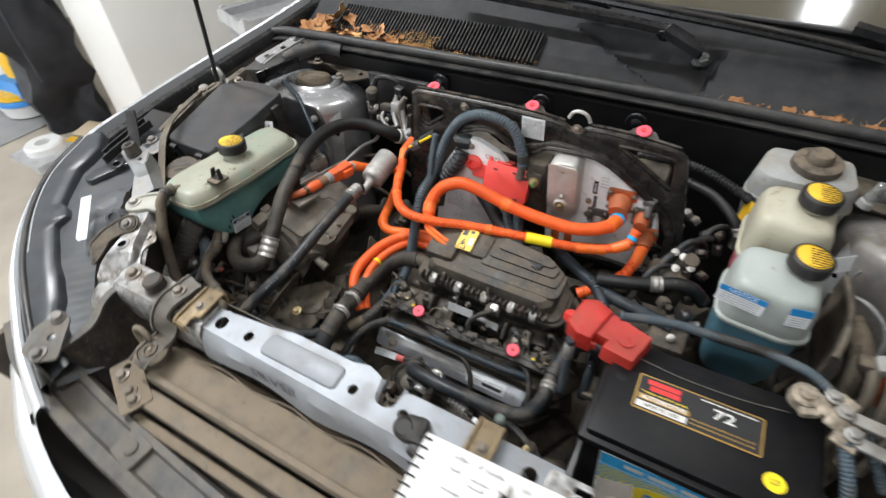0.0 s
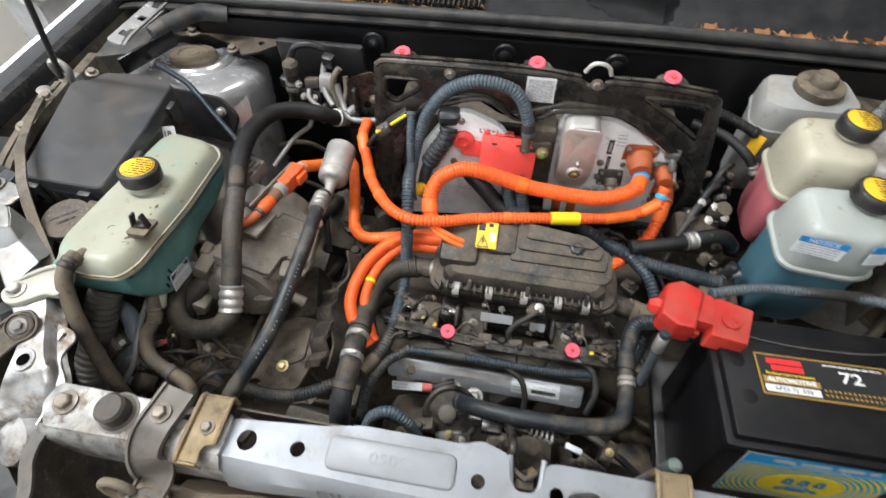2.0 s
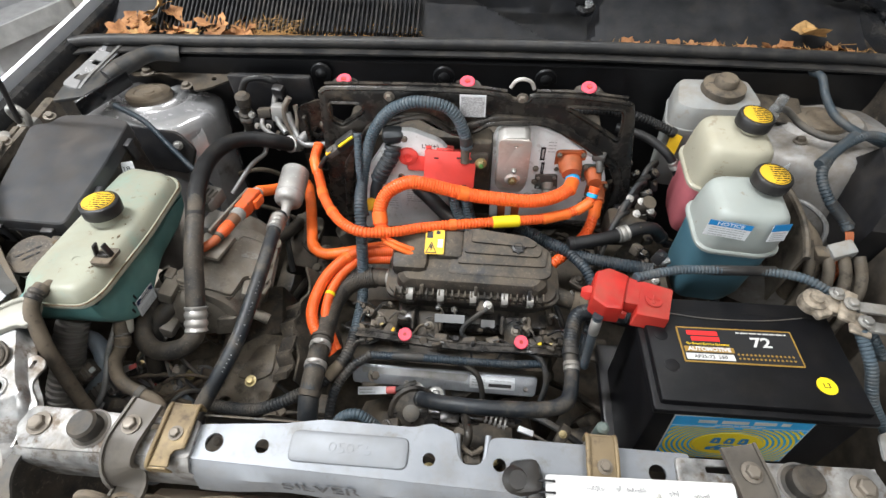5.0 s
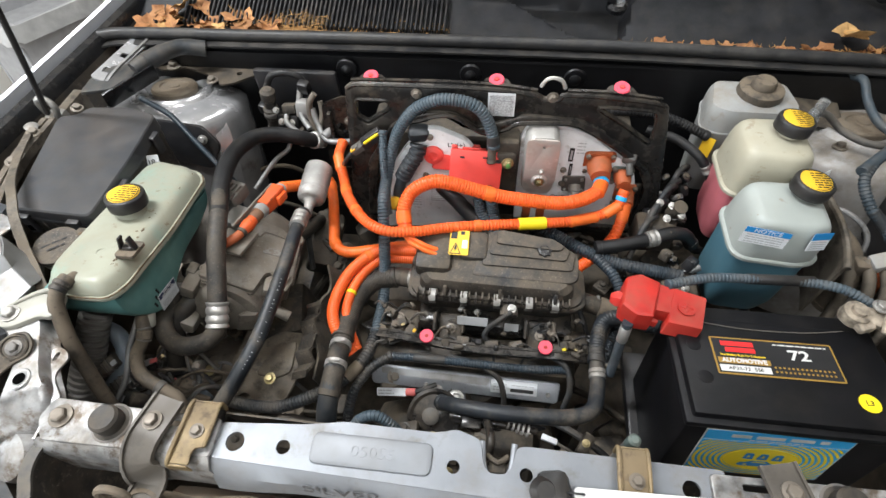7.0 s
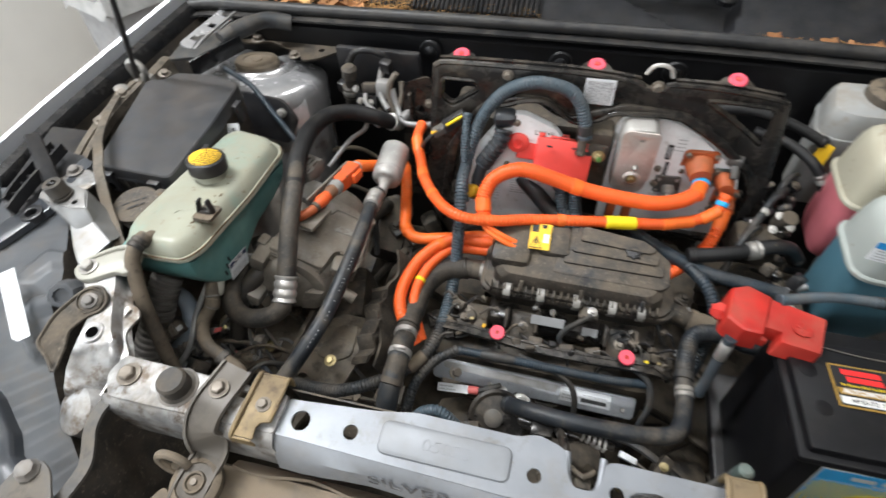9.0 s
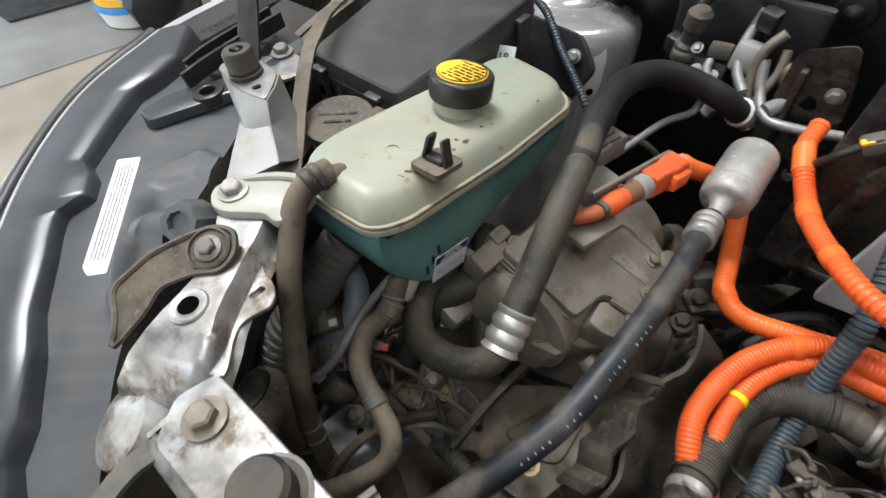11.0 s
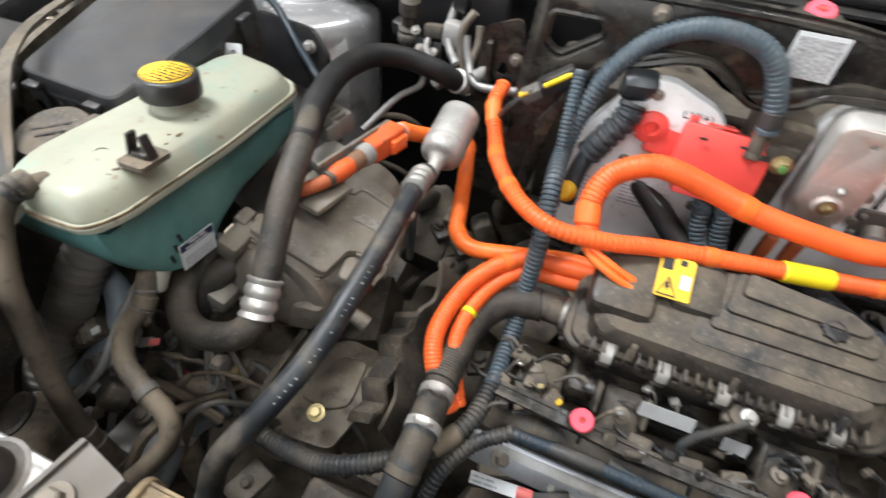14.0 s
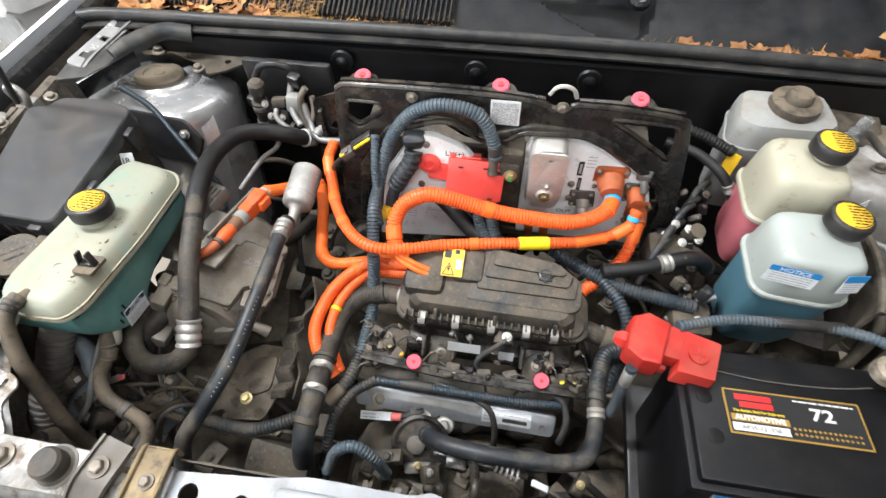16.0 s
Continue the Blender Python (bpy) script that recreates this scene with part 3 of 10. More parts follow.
def words(name, body, size, m, material, parent, align="CENTER", squash=1.0, weight=0.0):
    cu = bpy.data.curves.new(name, "FONT")
    cu.body, cu.size, cu.align_x, cu.align_y, cu.extrude = body, size, align, "CENTER", 0.0002
    cu.offset = weight
    tmp = bpy.data.objects.new("tmp", cu)
    me = bpy.data.meshes.new_from_object(tmp)
    bpy.data.objects.remove(tmp)
    me.transform(m @ Matrix.Diagonal((squash, 1, 1, 1)))
    return finish(name, me, material, parent)


def bars(name, rows, m, material, parent, h=0.0012, seed=1):
    """Unreadable print as short plain bars: rows of (x0, x1, y)."""
    rnd = random.Random(seed)
    bms = []
    for x0, x1, y in rows:
        x = x0
        while x < x1:
            w = min(rnd.uniform(2.0, 6.0) * h, x1 - x)
            bms.append(plate(rect(x, y - h / 2, x + w, y + h / 2), [], 0.0002))
            x += w + h * 0.8
    return part(name, moved(joined(*bms), m), material, parent)


# ---- the workshop ----
def structure(name, bm, material, label):
    return tagged(part(name, bm, material), label, name.split("_")[0], kind="structure")


structure("floor", box((0, 0.5, -0.05), (11, 9.6, 0.1), 0), M["floor"], "stained beige concrete workshop floor")
structure("ceiling", box((0, 0.5, 3.16), (11, 9.6, 0.12), 0), M["wallp"], "plain white workshop ceiling")
# the opening in the left wall is made up for the lamp there
structure("wall_left", joined(box((-5.45, 2.85, 1.55), (0.12, 4.7, 3.1), 0), box((-5.45, -3.55, 1.55), (0.12, 0.58, 3.1), 0), box((-5.45, -1.38, 2.95), (0.12, 3.76, 0.30), 0)), M["wallp"], "white painted workshop wall with an added door opening")
structure("wall_right", box((5.45, 0.5, 1.55), (0.12, 9.4, 3.1), 0), M["wallp"], "white painted workshop wall")
structure("wall_back", box((0, 5.2, 1.55), (10.78, 0.12, 3.1), 0), M["wallp"], "white painted workshop wall")
structure("wall_front", joined(box((-5.15, -3.9, 1.55), (0.68, 0.12, 3.1), 0), box((2.55, -3.9, 1.55), (5.78, 0.12, 3.1), 0), box((-2.57, -3.9, 2.95), (4.44, 0.12, 0.30), 0)), M["wallp"], "white wall round the open roller door")
structure("wall_partition", joined(box((-2.705, 3.15, 1.55), (0.37, 3.80, 3.1), 0.01)), M["wallp"], "white partition wall with a bright corner")
structure("wall_entry", joined(box((-5.05, 1.36, 1.55), (0.66, 0.10, 3.1), 0.004), box((-4.55, 1.36, 2.6), (0.50, 0.10, 1.0), 0.004)), M["wallp"], "white wall beside the entry")
structure("step", box((-4.55, 1.42, 0.05), (1.20, 0.30, 0.10), 0.01), M["wallp"], "low white painted step at the entry")
structure("floor_patch", box((-4.38, 0.62, 0.004), (1.96, 1.24, 0.008), 0.002), M["greyfloor"], "grey painted strip of workshop floor")

tube_light = thing("ceiling_light", (0.5, -0.9, 3.08), "white ceiling fixture with a fluorescent tube", "ceiling light", "ceiling lights")
part("housing", box((0.5, -0.9, 3.08), (1.4, 0.16, 0.04), 0.01), M["wallp"], tube_light)
part("tube", rod_bm((-0.15, -0.9, 3.045), (1.15, -0.9, 3.045), 0.014), M["paper"], tube_light)
copy_thing(tube_light, pose(-1.3, 0.3, 3.08))
copy_thing(tube_light, pose(0.42, 1.48, 3.08, 0, 0, 90))

door_mat = thing("door_mat", (-4.6, 0.88, 0.008), "dark ribbed rubber door mat on the floor", "mat")
part("pad", box((-4.62, 0.87, 0.014), (0.80, 0.42, 0.012), 0.004), M["matrub"], door_mat)
part("border", plate(rounded(rect(-0.42, -0.235, 0.42, 0.235), 0.02), [rounded(rect(-0.39, -0.205, 0.39, 0.205), 0.02)], 0.016, Matrix.Translation((-4.62, 0.87, 0.008))), M["matrub"], door_mat)


def crumpled(c, s, seed, amount, cuts=10):
    bm = bmesh.new()
    bmesh.ops.create_cube(bm, size=1.0)
    bmesh.ops.subdivide_edges(bm, edges=list(bm.edges), cuts=cuts, use_grid_fill=True)
    bm.transform(Matrix.Diagonal((*s, 1)))
    for v in bm.verts:
        p = v.co * 5 + Vector((seed, seed * 2, 0))
        v.co += Vector((noise.noise(p), noise.noise(p + Vector((9, 0, 0))), 0.4 * noise.noise(p + Vector((0, 9, 0))))) * amount
        v.co.x *= 1 - 0.08 * math.sin(v.co.z * 7)
    bm.transform(Matrix.Translation(c))
    return bm


bag = thing("garment_bag", (-3.24, 1.14, 0.0), "tall black fabric bag hanging in loose folds", "bag")
part("cloth", moved(crumpled((0, 0, 0.76), (0.16, 0.34, 1.5), 3, 0.09, 18), Matrix.Translation((-3.20, 1.17, 0.0)) @ pose(0, 0, 0, 0, 0, -28)), M["bag"], bag)
part("hanger_loop", tube([(-3.24, 1.14, 1.46), (-3.24, 1.13, 1.56), (-3.24, 1.16, 1.62), (-3.24, 1.19, 1.56)], 0.006, 8), M["zinc"], bag)
part("zip", tube([(-3.08, 1.04, 1.40), (-3.075, 1.035, 0.9), (-3.08, 1.04, 0.35)], 0.006, 6, step=0.05), M["matrub"], bag)
tub = thing("plastic_tub", (-3.68, 1.12, 0.0), "white plastic tub with a yellow and blue rim", "tub")
part("tub", lathe([(0.11, 0.0), (0.15, 0.02), (0.17, 0.10), (0.165, 0.10), (0.14, 0.02)], (-3.68, 1.14, 0.0)), M["paper"], tub)
part("rim", lathe([(0.168, 0.10), (0.178, 0.105), (0.178, 0.13), (0.16, 0.135)], (-3.68, 1.14, 0.0)), M["bluetoy"], tub, "blue rim")
part("insert", lathe([(0.155, 0.13), (0.165, 0.14), (0.165, 0.17), (0.12, 0.17)], (-3.68, 1.14, 0.0)), M["yellow"], tub, "yellow insert")
jug = thing("yellow_container", (-3.64, 1.18, 0.17), "yellow and blue plastic container standing in the tub", "container")
part("body", box((-3.64, 1.18, 0.36), (0.17, 0.14, 0.36), 0.03), M["yellow"], jug)
part("wrap", crumpled((-3.64, 1.15, 0.20), (0.24, 0.20, 0.10), 5, 0.03, 5), M["bluetoy"], jug, "crumpled blue wrapping")
roll = thing("paper_roll", (-3.01, 0.85, 0.0), "white paper roll lying in a clear plastic bag", "roll")
part("roll", lathe([(0.09, 0.0), (0.10, 0.01), (0.10, 0.06), (0.09, 0.07), (0.04, 0.07), (0.04, 0.02)], (-3.01, 0.85, 0.02)), M["paper"], roll)
part("bag", crumpled((-3.01, 0.85, 0.025), (0.32, 0.28, 0.04), 7, 0.03, 6), M["clearbag"], roll)
wedge = thing("yellow_block", (-2.93, 1.00, 0.0), "yellow plastic block lying on the floor", "block")
part("block", box((-2.93, 1.00, 0.025), (0.16, 0.06, 0.05), 0.008, (0, 0, 20)), M["yellow"], wedge)

rag = thing("orange_wrapper", (-2.83, 0.93, 0.0), "crumpled orange and white wrapper on the floor", "wrapper")
part("sheet", crumpled((-2.83, 0.93, 0.02), (0.20, 0.15, 0.03), 21, 0.03, 5), M["tape"], rag)
slab = thing("wooden_board", (-2.93, 1.13, 0.0), "short pale wooden board lying against the wall", "board")
part("board", box((-2.90, 1.13, 0.035), (0.34, 0.14, 0.03), 0.004, (6, 0, 12)), M["boardw"], slab)
waste = thing("waste_bin", (-1.82, 1.655, 0.0), "grey square plastic bin lined with a clear bag", "bin")
WB = pose(-1.82, 1.655, 0, 0, 0, -19)
def bin_ring(a, b, z, soft=0.0):
    """One level of the bin, rounded at its corners; soft: loose folds of the bag."""
    out = []
    for i, (x, y) in enumerate(rounded(rect(-a, -b, a, b), 0.045, 6)):
        out.append(WB @ Vector((x * (1 + soft * math.sin(i * 2.3)), y * (1 + soft * math.cos(i * 1.7)), z + soft * 0.6 * math.sin(i * 1.3))))
    return out
part("body", loft([bin_ring(0.105, 0.155, 0.0), bin_ring(0.122, 0.185, 0.66), bin_ring(0.126, 0.190, 0.664), bin_ring(0.126, 0.190, 0.69)], True, True), M["binp"], waste)
part("rim", loft([bin_ring(0.124, 0.188, 0.690), bin_ring(0.137, 0.202, 0.694), bin_ring(0.140, 0.205, 0.725), bin_ring(0.132, 0.197, 0.732), bin_ring(0.118, 0.182, 0.726), bin_ring(0.112, 0.176, 0.60)], True), M["binp"], waste)
part("liner", loft([bin_ring(0.114, 0.178, 0.66, 0.01), bin_ring(0.133, 0.198, 0.735, 0.012), bin_ring(0.143, 0.208, 0.733, 0.014), bin_ring(0.144, 0.209, 0.70, 0.016), bin_ring(0.146, 0.211, 0.672, 0.02)], True), M["clearbag"], waste, "clear bag folded over the rim")
for sx, sy in ((1, -1), (-1, -1), (1, 1), (-1, 1)):
    part("corner_rib", moved(box((sx * 0.112, sy * 0.168, 0.33), (0.012, 0.012, 0.62), 0.004), WB), M["binp"], waste)
# ---- the car's body round the bay ----
SPACE = CAR
LIP = [(-0.80, 0.98, 0.965), (-0.825, 0.80, 0.955), (-0.855, 0.54, 0.950), (-0.875, 0.38, 0.945), (-0.872, 0.22, 0.945), (-0.83, 0.09, 0.94), (-0.765, 0.005, 0.935), (-0.68, -0.065, 0.93), (-0.595, -0.118, 0.92), (-0.53, -0.16, 0.905), (-0.43, -0.205, 0.885)]


def offset_curve(pts, out, dz, step=0.02):
    q, _ = spline(pts, step)
    tan = np.gradient(q, axis=0)
    res = []
    for p, d in zip(q, tan):
        n = Vector((-d[1], d[0], 0)).normalized()
        res.append(Vector(p) - n * out * -1 + Vector((0, 0, dz)))
    return res


def band(pts, sec, step=0.02):
    """A sheet that follows pts with the cross-section sec of (outwards, up)."""
    rows = [offset_curve(pts, -o, z, step) for o, z in sec]
    return loft(rows, close=False)


car = thing("car_front", (0, 0.2, 0.0), "silver car front with an open engine bay", "car")


def mirrored(bm):
    bm.transform(Matrix.Diagonal((-1, 1, 1, 1)))
    bmesh.ops.reverse_faces(bm, faces=bm.faces)
    return bm


FEN = [(0.0, -0.02), (0.0, 0.004), (0.004, 0.008), (0.011, 0.004), (0.022, -0.008), (0.042, -0.05), (0.068, -0.13), (0.084, -0.26), (0.088, -0.55)]
part("fender", band(LIP, FEN), M["fender"], car, "bright silver painted fender with a rolled lip")
part("fender", mirrored(band(LIP, FEN)), M["fender"], car, "bright silver painted fender with a rolled lip")
GUT = [(-0.045, -0.05), (-0.045, -0.012), (-0.040, -0.004), (-0.026, -0.001), (-0.020, -0.012), (-0.006, -0.014), (-0.001, -0.02)]
UP = [p for p in LIP[:5]]
part("gutter", band(UP, GUT), M["gutter"], car, "black gutter inside the fender")
part("gutter", mirrored(band(UP, GUT)), M["gutter"], car, "black gutter inside the fender")
INN = [(-0.045, -0.03), (-0.05, -0.10), (-0.07, -0.22), (-0.08, -0.5)]
part("inner_fender", band(UP, INN), M["deep"], car, "black inner fender")
part("inner_fender", mirrored(band(UP, INN)), M["deep"], car, "black inner fender")

# black strip and rubber seal along the headlamp
NOSE = [(-0.862, 0.21, 0.955), (-0.825, 0.105, 0.952), (-0.755, 0.018, 0.948), (-0.672, -0.052, 0.942), (-0.588, -0.105, 0.933), (-0.52, -0.148, 0.915), (-0.44, -0.186, 0.90)]
SEC = [(0.007, -0.02), (0.007, 0.002), (0.005, 0.007), (0.001, 0.010), (-0.004, 0.010), (-0.008, 0.007), (-0.010, 0.002), (-0.010, -0.02)]
part("headlamp_seal", band(NOSE, SEC, 0.012), M["rubber2"], car, "black rubber seal along the headlamp")
part("headlamp_seal", mirrored(band(NOSE, SEC, 0.012)), M["rubber2"], car, "black rubber seal along the headlamp")

# headlamp housing: from the seal inwards to the rail
lamp_l = thing("headlamp", (-0.64, 0.05, 0.80), "black plastic headlamp housing with a white sticker", "headlamp")
INNER = [Vector(p) for p in spline([(-0.72, 0.245, 0.945), (-0.665, 0.190, 0.950), (-0.612, 0.118, 0.955), (-0.578, 0.058, 0.952), (-0.548, 0.0, 0.938), (-0.515, -0.045, 0.915), (-0.47, -0.09, 0.89), (-0.43, -0.12, 0.87)], 0.0035)[0]]
OUTER = offset_curve(NOSE, 0.010, 0.0, 0.0035)
k_ = len(OUTER)
INNER = [INNER[min(len(INNER) - 1, int(i * len(INNER) / k_))] for i in range(k_)]


def inside(p, poly, soft):
    """1 inside a convex polygon, falling to 0 over soft outside its edges."""
    d = 1e9
    for i in range(len(poly)):
        a, b = Vector(poly[i]), Vector(poly[(i + 1) % len(poly)])
        e = (b - a).normalized()
        d = min(d, -(e.x * (p.y - a.y) - e.y * (p.x - a.x)))
    return max(0.0, min(1.0, 0.5 + d / soft))


# edge of the raised outer strip, the flat facet with the sticker, and the darker wedge behind it
STEP = [(-0.830, 0.240), (-0.789, 0.201), (-0.777, 0.166), (-0.773, 0.139), (-0.748, 0.104), (-0.716, 0.063), (-0.694, 0.059), (-0.676, 0.046), (-0.677, 0.022), (-0.663, 0.011), (-0.640, -0.004), (-0.606, -0.030), (-0.576, -0.046), (-0.542, -0.074), (-0.528, -0.093), (-0.487, -0.117), (-0.44, -0.14)]
FACET = [(-0.672, 0.073), (-0.652, 0.135), (-0.606, 0.141), (-0.590, 0.100), (-0.560, 0.030), (-0.572, 0.0046), (-0.585, 0.0064), (-0.613, 0.030)]
WEDGE = [(-0.643, 0.084), (-0.628, 0.115), (-0.586, 0.123), (-0.560, 0.080), (-0.600, 0.070)]
rows = []
for f in np.linspace(0, 1, 84):
    row = []
    for i, (a, b) in enumerate(zip(OUTER, INNER)):
        p = a.lerp(b, f)
        q = p.to_2d()
        h = 0.0045 * inside(q, FACET, 0.004) - 0.004 * inside(q, WEDGE, 0.010) - 0.007
        along_ = (q - Vector((-0.615, 0.050))).dot(Vector((0.86, 0.51)))
        off = abs((q - Vector((-0.615, 0.050))).dot(Vector((-0.51, 0.86))))
        if 0 < along_ < 0.075 and off < 0.020:
            h = max(h, math.sqrt(0.020 ** 2 - off ** 2) - 0.014 + min(0.0, (along_ - 0.012) * 0.4))
        row.append(p + Vector((0, 0, h)))
    rows.append(row)
part("housing", loft(rows, close=False), M["grey"], lamp_l, "", 50)
# raised glossy strip between the seal and the step
cum = [0.0]
for a, b in zip(STEP, STEP[1:]):
    cum.append(cum[-1] + (Vector(b) - Vector(a)).length)
srows = [[] for k in range(6)]
for i, a in enumerate(OUTER):
    s_ = cum[-1] * i / (len(OUTER) - 1)
    q = Vector((float(np.interp(s_, cum, [p[0] for p in STEP])), float(np.interp(s_, cum, [p[1] for p in STEP])), a.z))
    out = (a - q).normalized()
    for row, p in zip(srows, (a + Vector((0, 0, 0.0085)), a.lerp(q, 0.5) + Vector((0, 0, 0.0100)), q + out * 0.004 + Vector((0, 0, 0.0090)), q + out * 0.0015 + Vector((0, 0, 0.0070)), q + Vector((0, 0, 0.0030)), q - out * 0.003 + Vector((0, 0, -0.012)))):
        row.append(p)
part("outer_strip", loft(srows, close=False), M["stripgloss"], lamp_l, "glossy blue-black raised strip", 50)
part("inner_wall", loft([rows[-1], [p + Vector((0.012, 0.0, -0.16)) for p in rows[-1]]], close=False), M["blackd"], lamp_l)
hm = frame3((-0.604, 0.046, 0.9755), Vector((-0.575, 0.007, 0.966)) - Vector((-0.6475, 0.0775, 0.978)), (0.7, 0.7, 0.0))
part("sticker", plate(rounded([(-0.051, -0.009), (0.044, -0.009), (0.051, -0.004), (0.051, 0.009), (-0.051, 0.009)], 0.0015), [], 0.0006, hm), M["labelw"], lamp_l, "white specification sticker")
bars("print", [(-0.044, 0.040, -0.005 + 0.0026 * i) for i in range(5)], Matrix.Translation((0, 0, 0.001)) @ hm, M["labelg"], lamp_l, 0.0009)
part("adjuster_cap", lathe([(0.0165, -0.012), (0.0165, 0.012), (0.014, 0.015), (0.009, 0.015), (0.008, 0.011)], (-0.572, 0.080, 0.955), (0.3, -0.5, 0.6), 24, wave=lambda a: 0.05 * (1 if math.sin(9 * a) > 0 else -1)), M["grey"], lamp_l, "ribbed adjuster cap")
part("lens", band(NOSE[3:], [(0.016, -0.012), (0.045, -0.03), (0.07, -0.08), (0.08, -0.16)], 0.02), M["lens"], lamp_l, "clear headlamp lens")
part("lens_edge", tube([Vector(p) + Vector((0, 0, 0.0085)) for p in offset_curve(NOSE[:4], 0.0125, 0.0, 0.03)], 0.0013, 6, step=0.01), M["lens"], lamp_l, "bright edge of the clear lens")

# plastic mounting web behind the headlamp
web = thing("headlamp_bracket", (-0.73, 0.25, 0.90), "black ribbed plastic bracket with two mounting eyes", "bracket")
part("arm", plate(rounded([(-0.742, 0.126), (-0.718, 0.124), (-0.700, 0.168), (-0.690, 0.200), (-0.688, 0.290), (-0.712, 0.296), (-0.716, 0.222), (-0.722, 0.196), (-0.742, 0.160)], 0.007), [circle(-0.7085, 0.182, 0.0075), circle(-0.701, 0.265, 0.005)], 0.010, pose(0, 0, 0.946), 0.002), M["stripgloss"], web)
part("eye", plate(circle(-0.7085, 0.182, 0.0150), [circle(-0.7085, 0.182, 0.0075)], 0.010, pose(0, 0, 0.949), 0.001), M["blackp"], web)
part("ladder_rail", strip([(-0.733, 0.176, 0.955), (-0.735, 0.200, 0.957), (-0.738, 0.245, 0.958), (-0.742, 0.300, 0.958)], 0.004, 0.016), M["blackp"], web)
part("ladder_rail", strip([(-0.752, 0.190, 0.955), (-0.756, 0.215, 0.957), (-0.758, 0.250, 0.958), (-0.762, 0.300, 0.958)], 0.004, 0.016), M["blackp"], web)
for k in range(7):
    part("rung", box((-0.745 - 0.0012 * k, 0.188 + 0.017 * k, 0.962), (0.026, 0.003, 0.010), 0.0008, (0, 0, 18 if k % 2 else -18), 1), M["blackp"], web)
part("base_sheet", plate(rounded([(-0.738, 0.172), (-0.712, 0.180), (-0.712, 0.300), (-0.770, 0.310), (-0.762, 0.190)], 0.006), [], 0.003, pose(0, 0, 0.948)), M["blackp"], web)
part("bolt", bolt_bm((-0.701, 0.265, 0.957), (0, 0, 1), 0.0075), M["brace"], web)
part("upright", plate(rounded([(-0.012, 0.0), (0.012, 0.0), (0.010, 0.075), (-0.010, 0.075)], 0.004), [], 0.004, frame3((-0.722, 0.238, 0.952), (0.85, 0.5, 0), (-0.35, 0.55, 0.75)), 0.001), M["blackp"], web)
part("back_panel", box((-0.775, 0.295, 0.93), (0.09, 0.16, 0.004), 0.002, (0, 10, 12)), M["blackp"], web)
# bumper cover and the plastic strip in front of the radiator
bumper = thing("bumper", (0, -0.25, 0.5), "silver bumper cover with a dark grille strip", "bumper")
BUMP = [(-0.60, -0.150, 0.87), (-0.45, -0.235, 0.85), (-0.25, -0.285, 0.84), (0.0, -0.30, 0.84), (0.25, -0.285, 0.84), (0.45, -0.235, 0.85), (0.60, -0.150, 0.87)]
part("cover", band(BUMP, [(0.0, 0.0), (0.02, -0.006), (0.05, -0.04), (0.06, -0.12), (0.05, -0.3)], 0.03), M["fender"], bumper)
STRIP = [(-0.60, -0.115, 0.90), (-0.534, -0.150, 0.885), (-0.42, -0.170, 0.872), (-0.275, -0.185, 0.862), (0.0, -0.20, 0.86), (0.275, -0.185, 0.862), (0.42, -0.170, 0.872), (0.534, -0.150, 0.885), (0.60, -0.115, 0.90)]
part("strip", band(STRIP, [(0.045, -0.01), (0.040, 0.004), (0.022, 0.006), (0.018, -0.002), (-0.012, -0.002), (-0.016, 0.006), (-0.026, 0.006), (-0.030, -0.02)], 0.02), M["strip"], bumper, "dusty grey plastic retaining strip")
for x, y, z in ((-0.275, -0.186, 0.866), (-0.50, -0.157, 0.886), (0.275, -0.186, 0.866)):
    part("clip", joined(lathe([(0.011, 0), (0.011, 0.004), (0.008, 0.006)], (x, y, z + 0.002)), box((x, y, z), (0.05, 0.042, 0.006), 0.002, (0, 0, -10))), M["strip"], bumper)

# ---- cowl and windscreen ----
SEAL = [(-0.80, 0.745, 0.945), (-0.74, 0.762, 0.943), (-0.5, 0.768, 0.943), (-0.2, 0.772, 0.945), (0.2, 0.774, 0.945), (0.5, 0.770, 0.943), (0.74, 0.764, 0.941), (0.80, 0.745, 0.943)]
hood_seal = thing("hood_seal", (0, 0.77, 0.94), "dusty black rubber seal along the cowl edge", "seal")
part("bulb", tube(SEAL, 0.011, 12, step=0.012), M["seal"], hood_seal)
part("flange", strip([(x, y - 0.008, z - 0.014) for x, y, z in SEAL], 0.034, 0.004), M["seal"], hood_seal)

cowl = thing("air_intake_grille", (0, 0.9, 0.90), "dusty black plastic air intake cover below the windscreen", "air intake")
prof = [(0.775, 0.935), (0.785, 0.915), (0.815, 0.912), (0.86, 0.93), (0.93, 0.965), (0.985, 0.995), (1.0, 0.998)]
prof = [(float(y), float(np.interp(y, [p[0] for p in prof], [p[1] for p in prof]))) for y in sorted(set([p[0] for p in prof] + list(np.linspace(0.775, 1.0, 40))))]
xs = np.linspace(-0.80, 0.82, 190)
SCOOP = [(-0.030, 0.935), (0.215, 0.812), (0.245, 0.845), (0.262, 0.925), (0.10, 0.935)][::-1]
crow = []
for y, z in prof:
    row = []
    for x in xs:
        dz = 0.0
        dz -= 0.042 * inside(Vector((x, y)), SCOOP, 0.012)
        row.append((x, y + 0.012 * (1 - (x / 0.8) ** 2), z + dz))
    crow.append(row)
part("panel", loft(crow, close=False), M["cowl"], cowl)
part("front_edge", solid([[(x, 0.770, 0.93) for x in xs[::8]], [(x, 0.776, 0.85) for x in xs[::8]]], 0.004), M["cowl"], cowl)
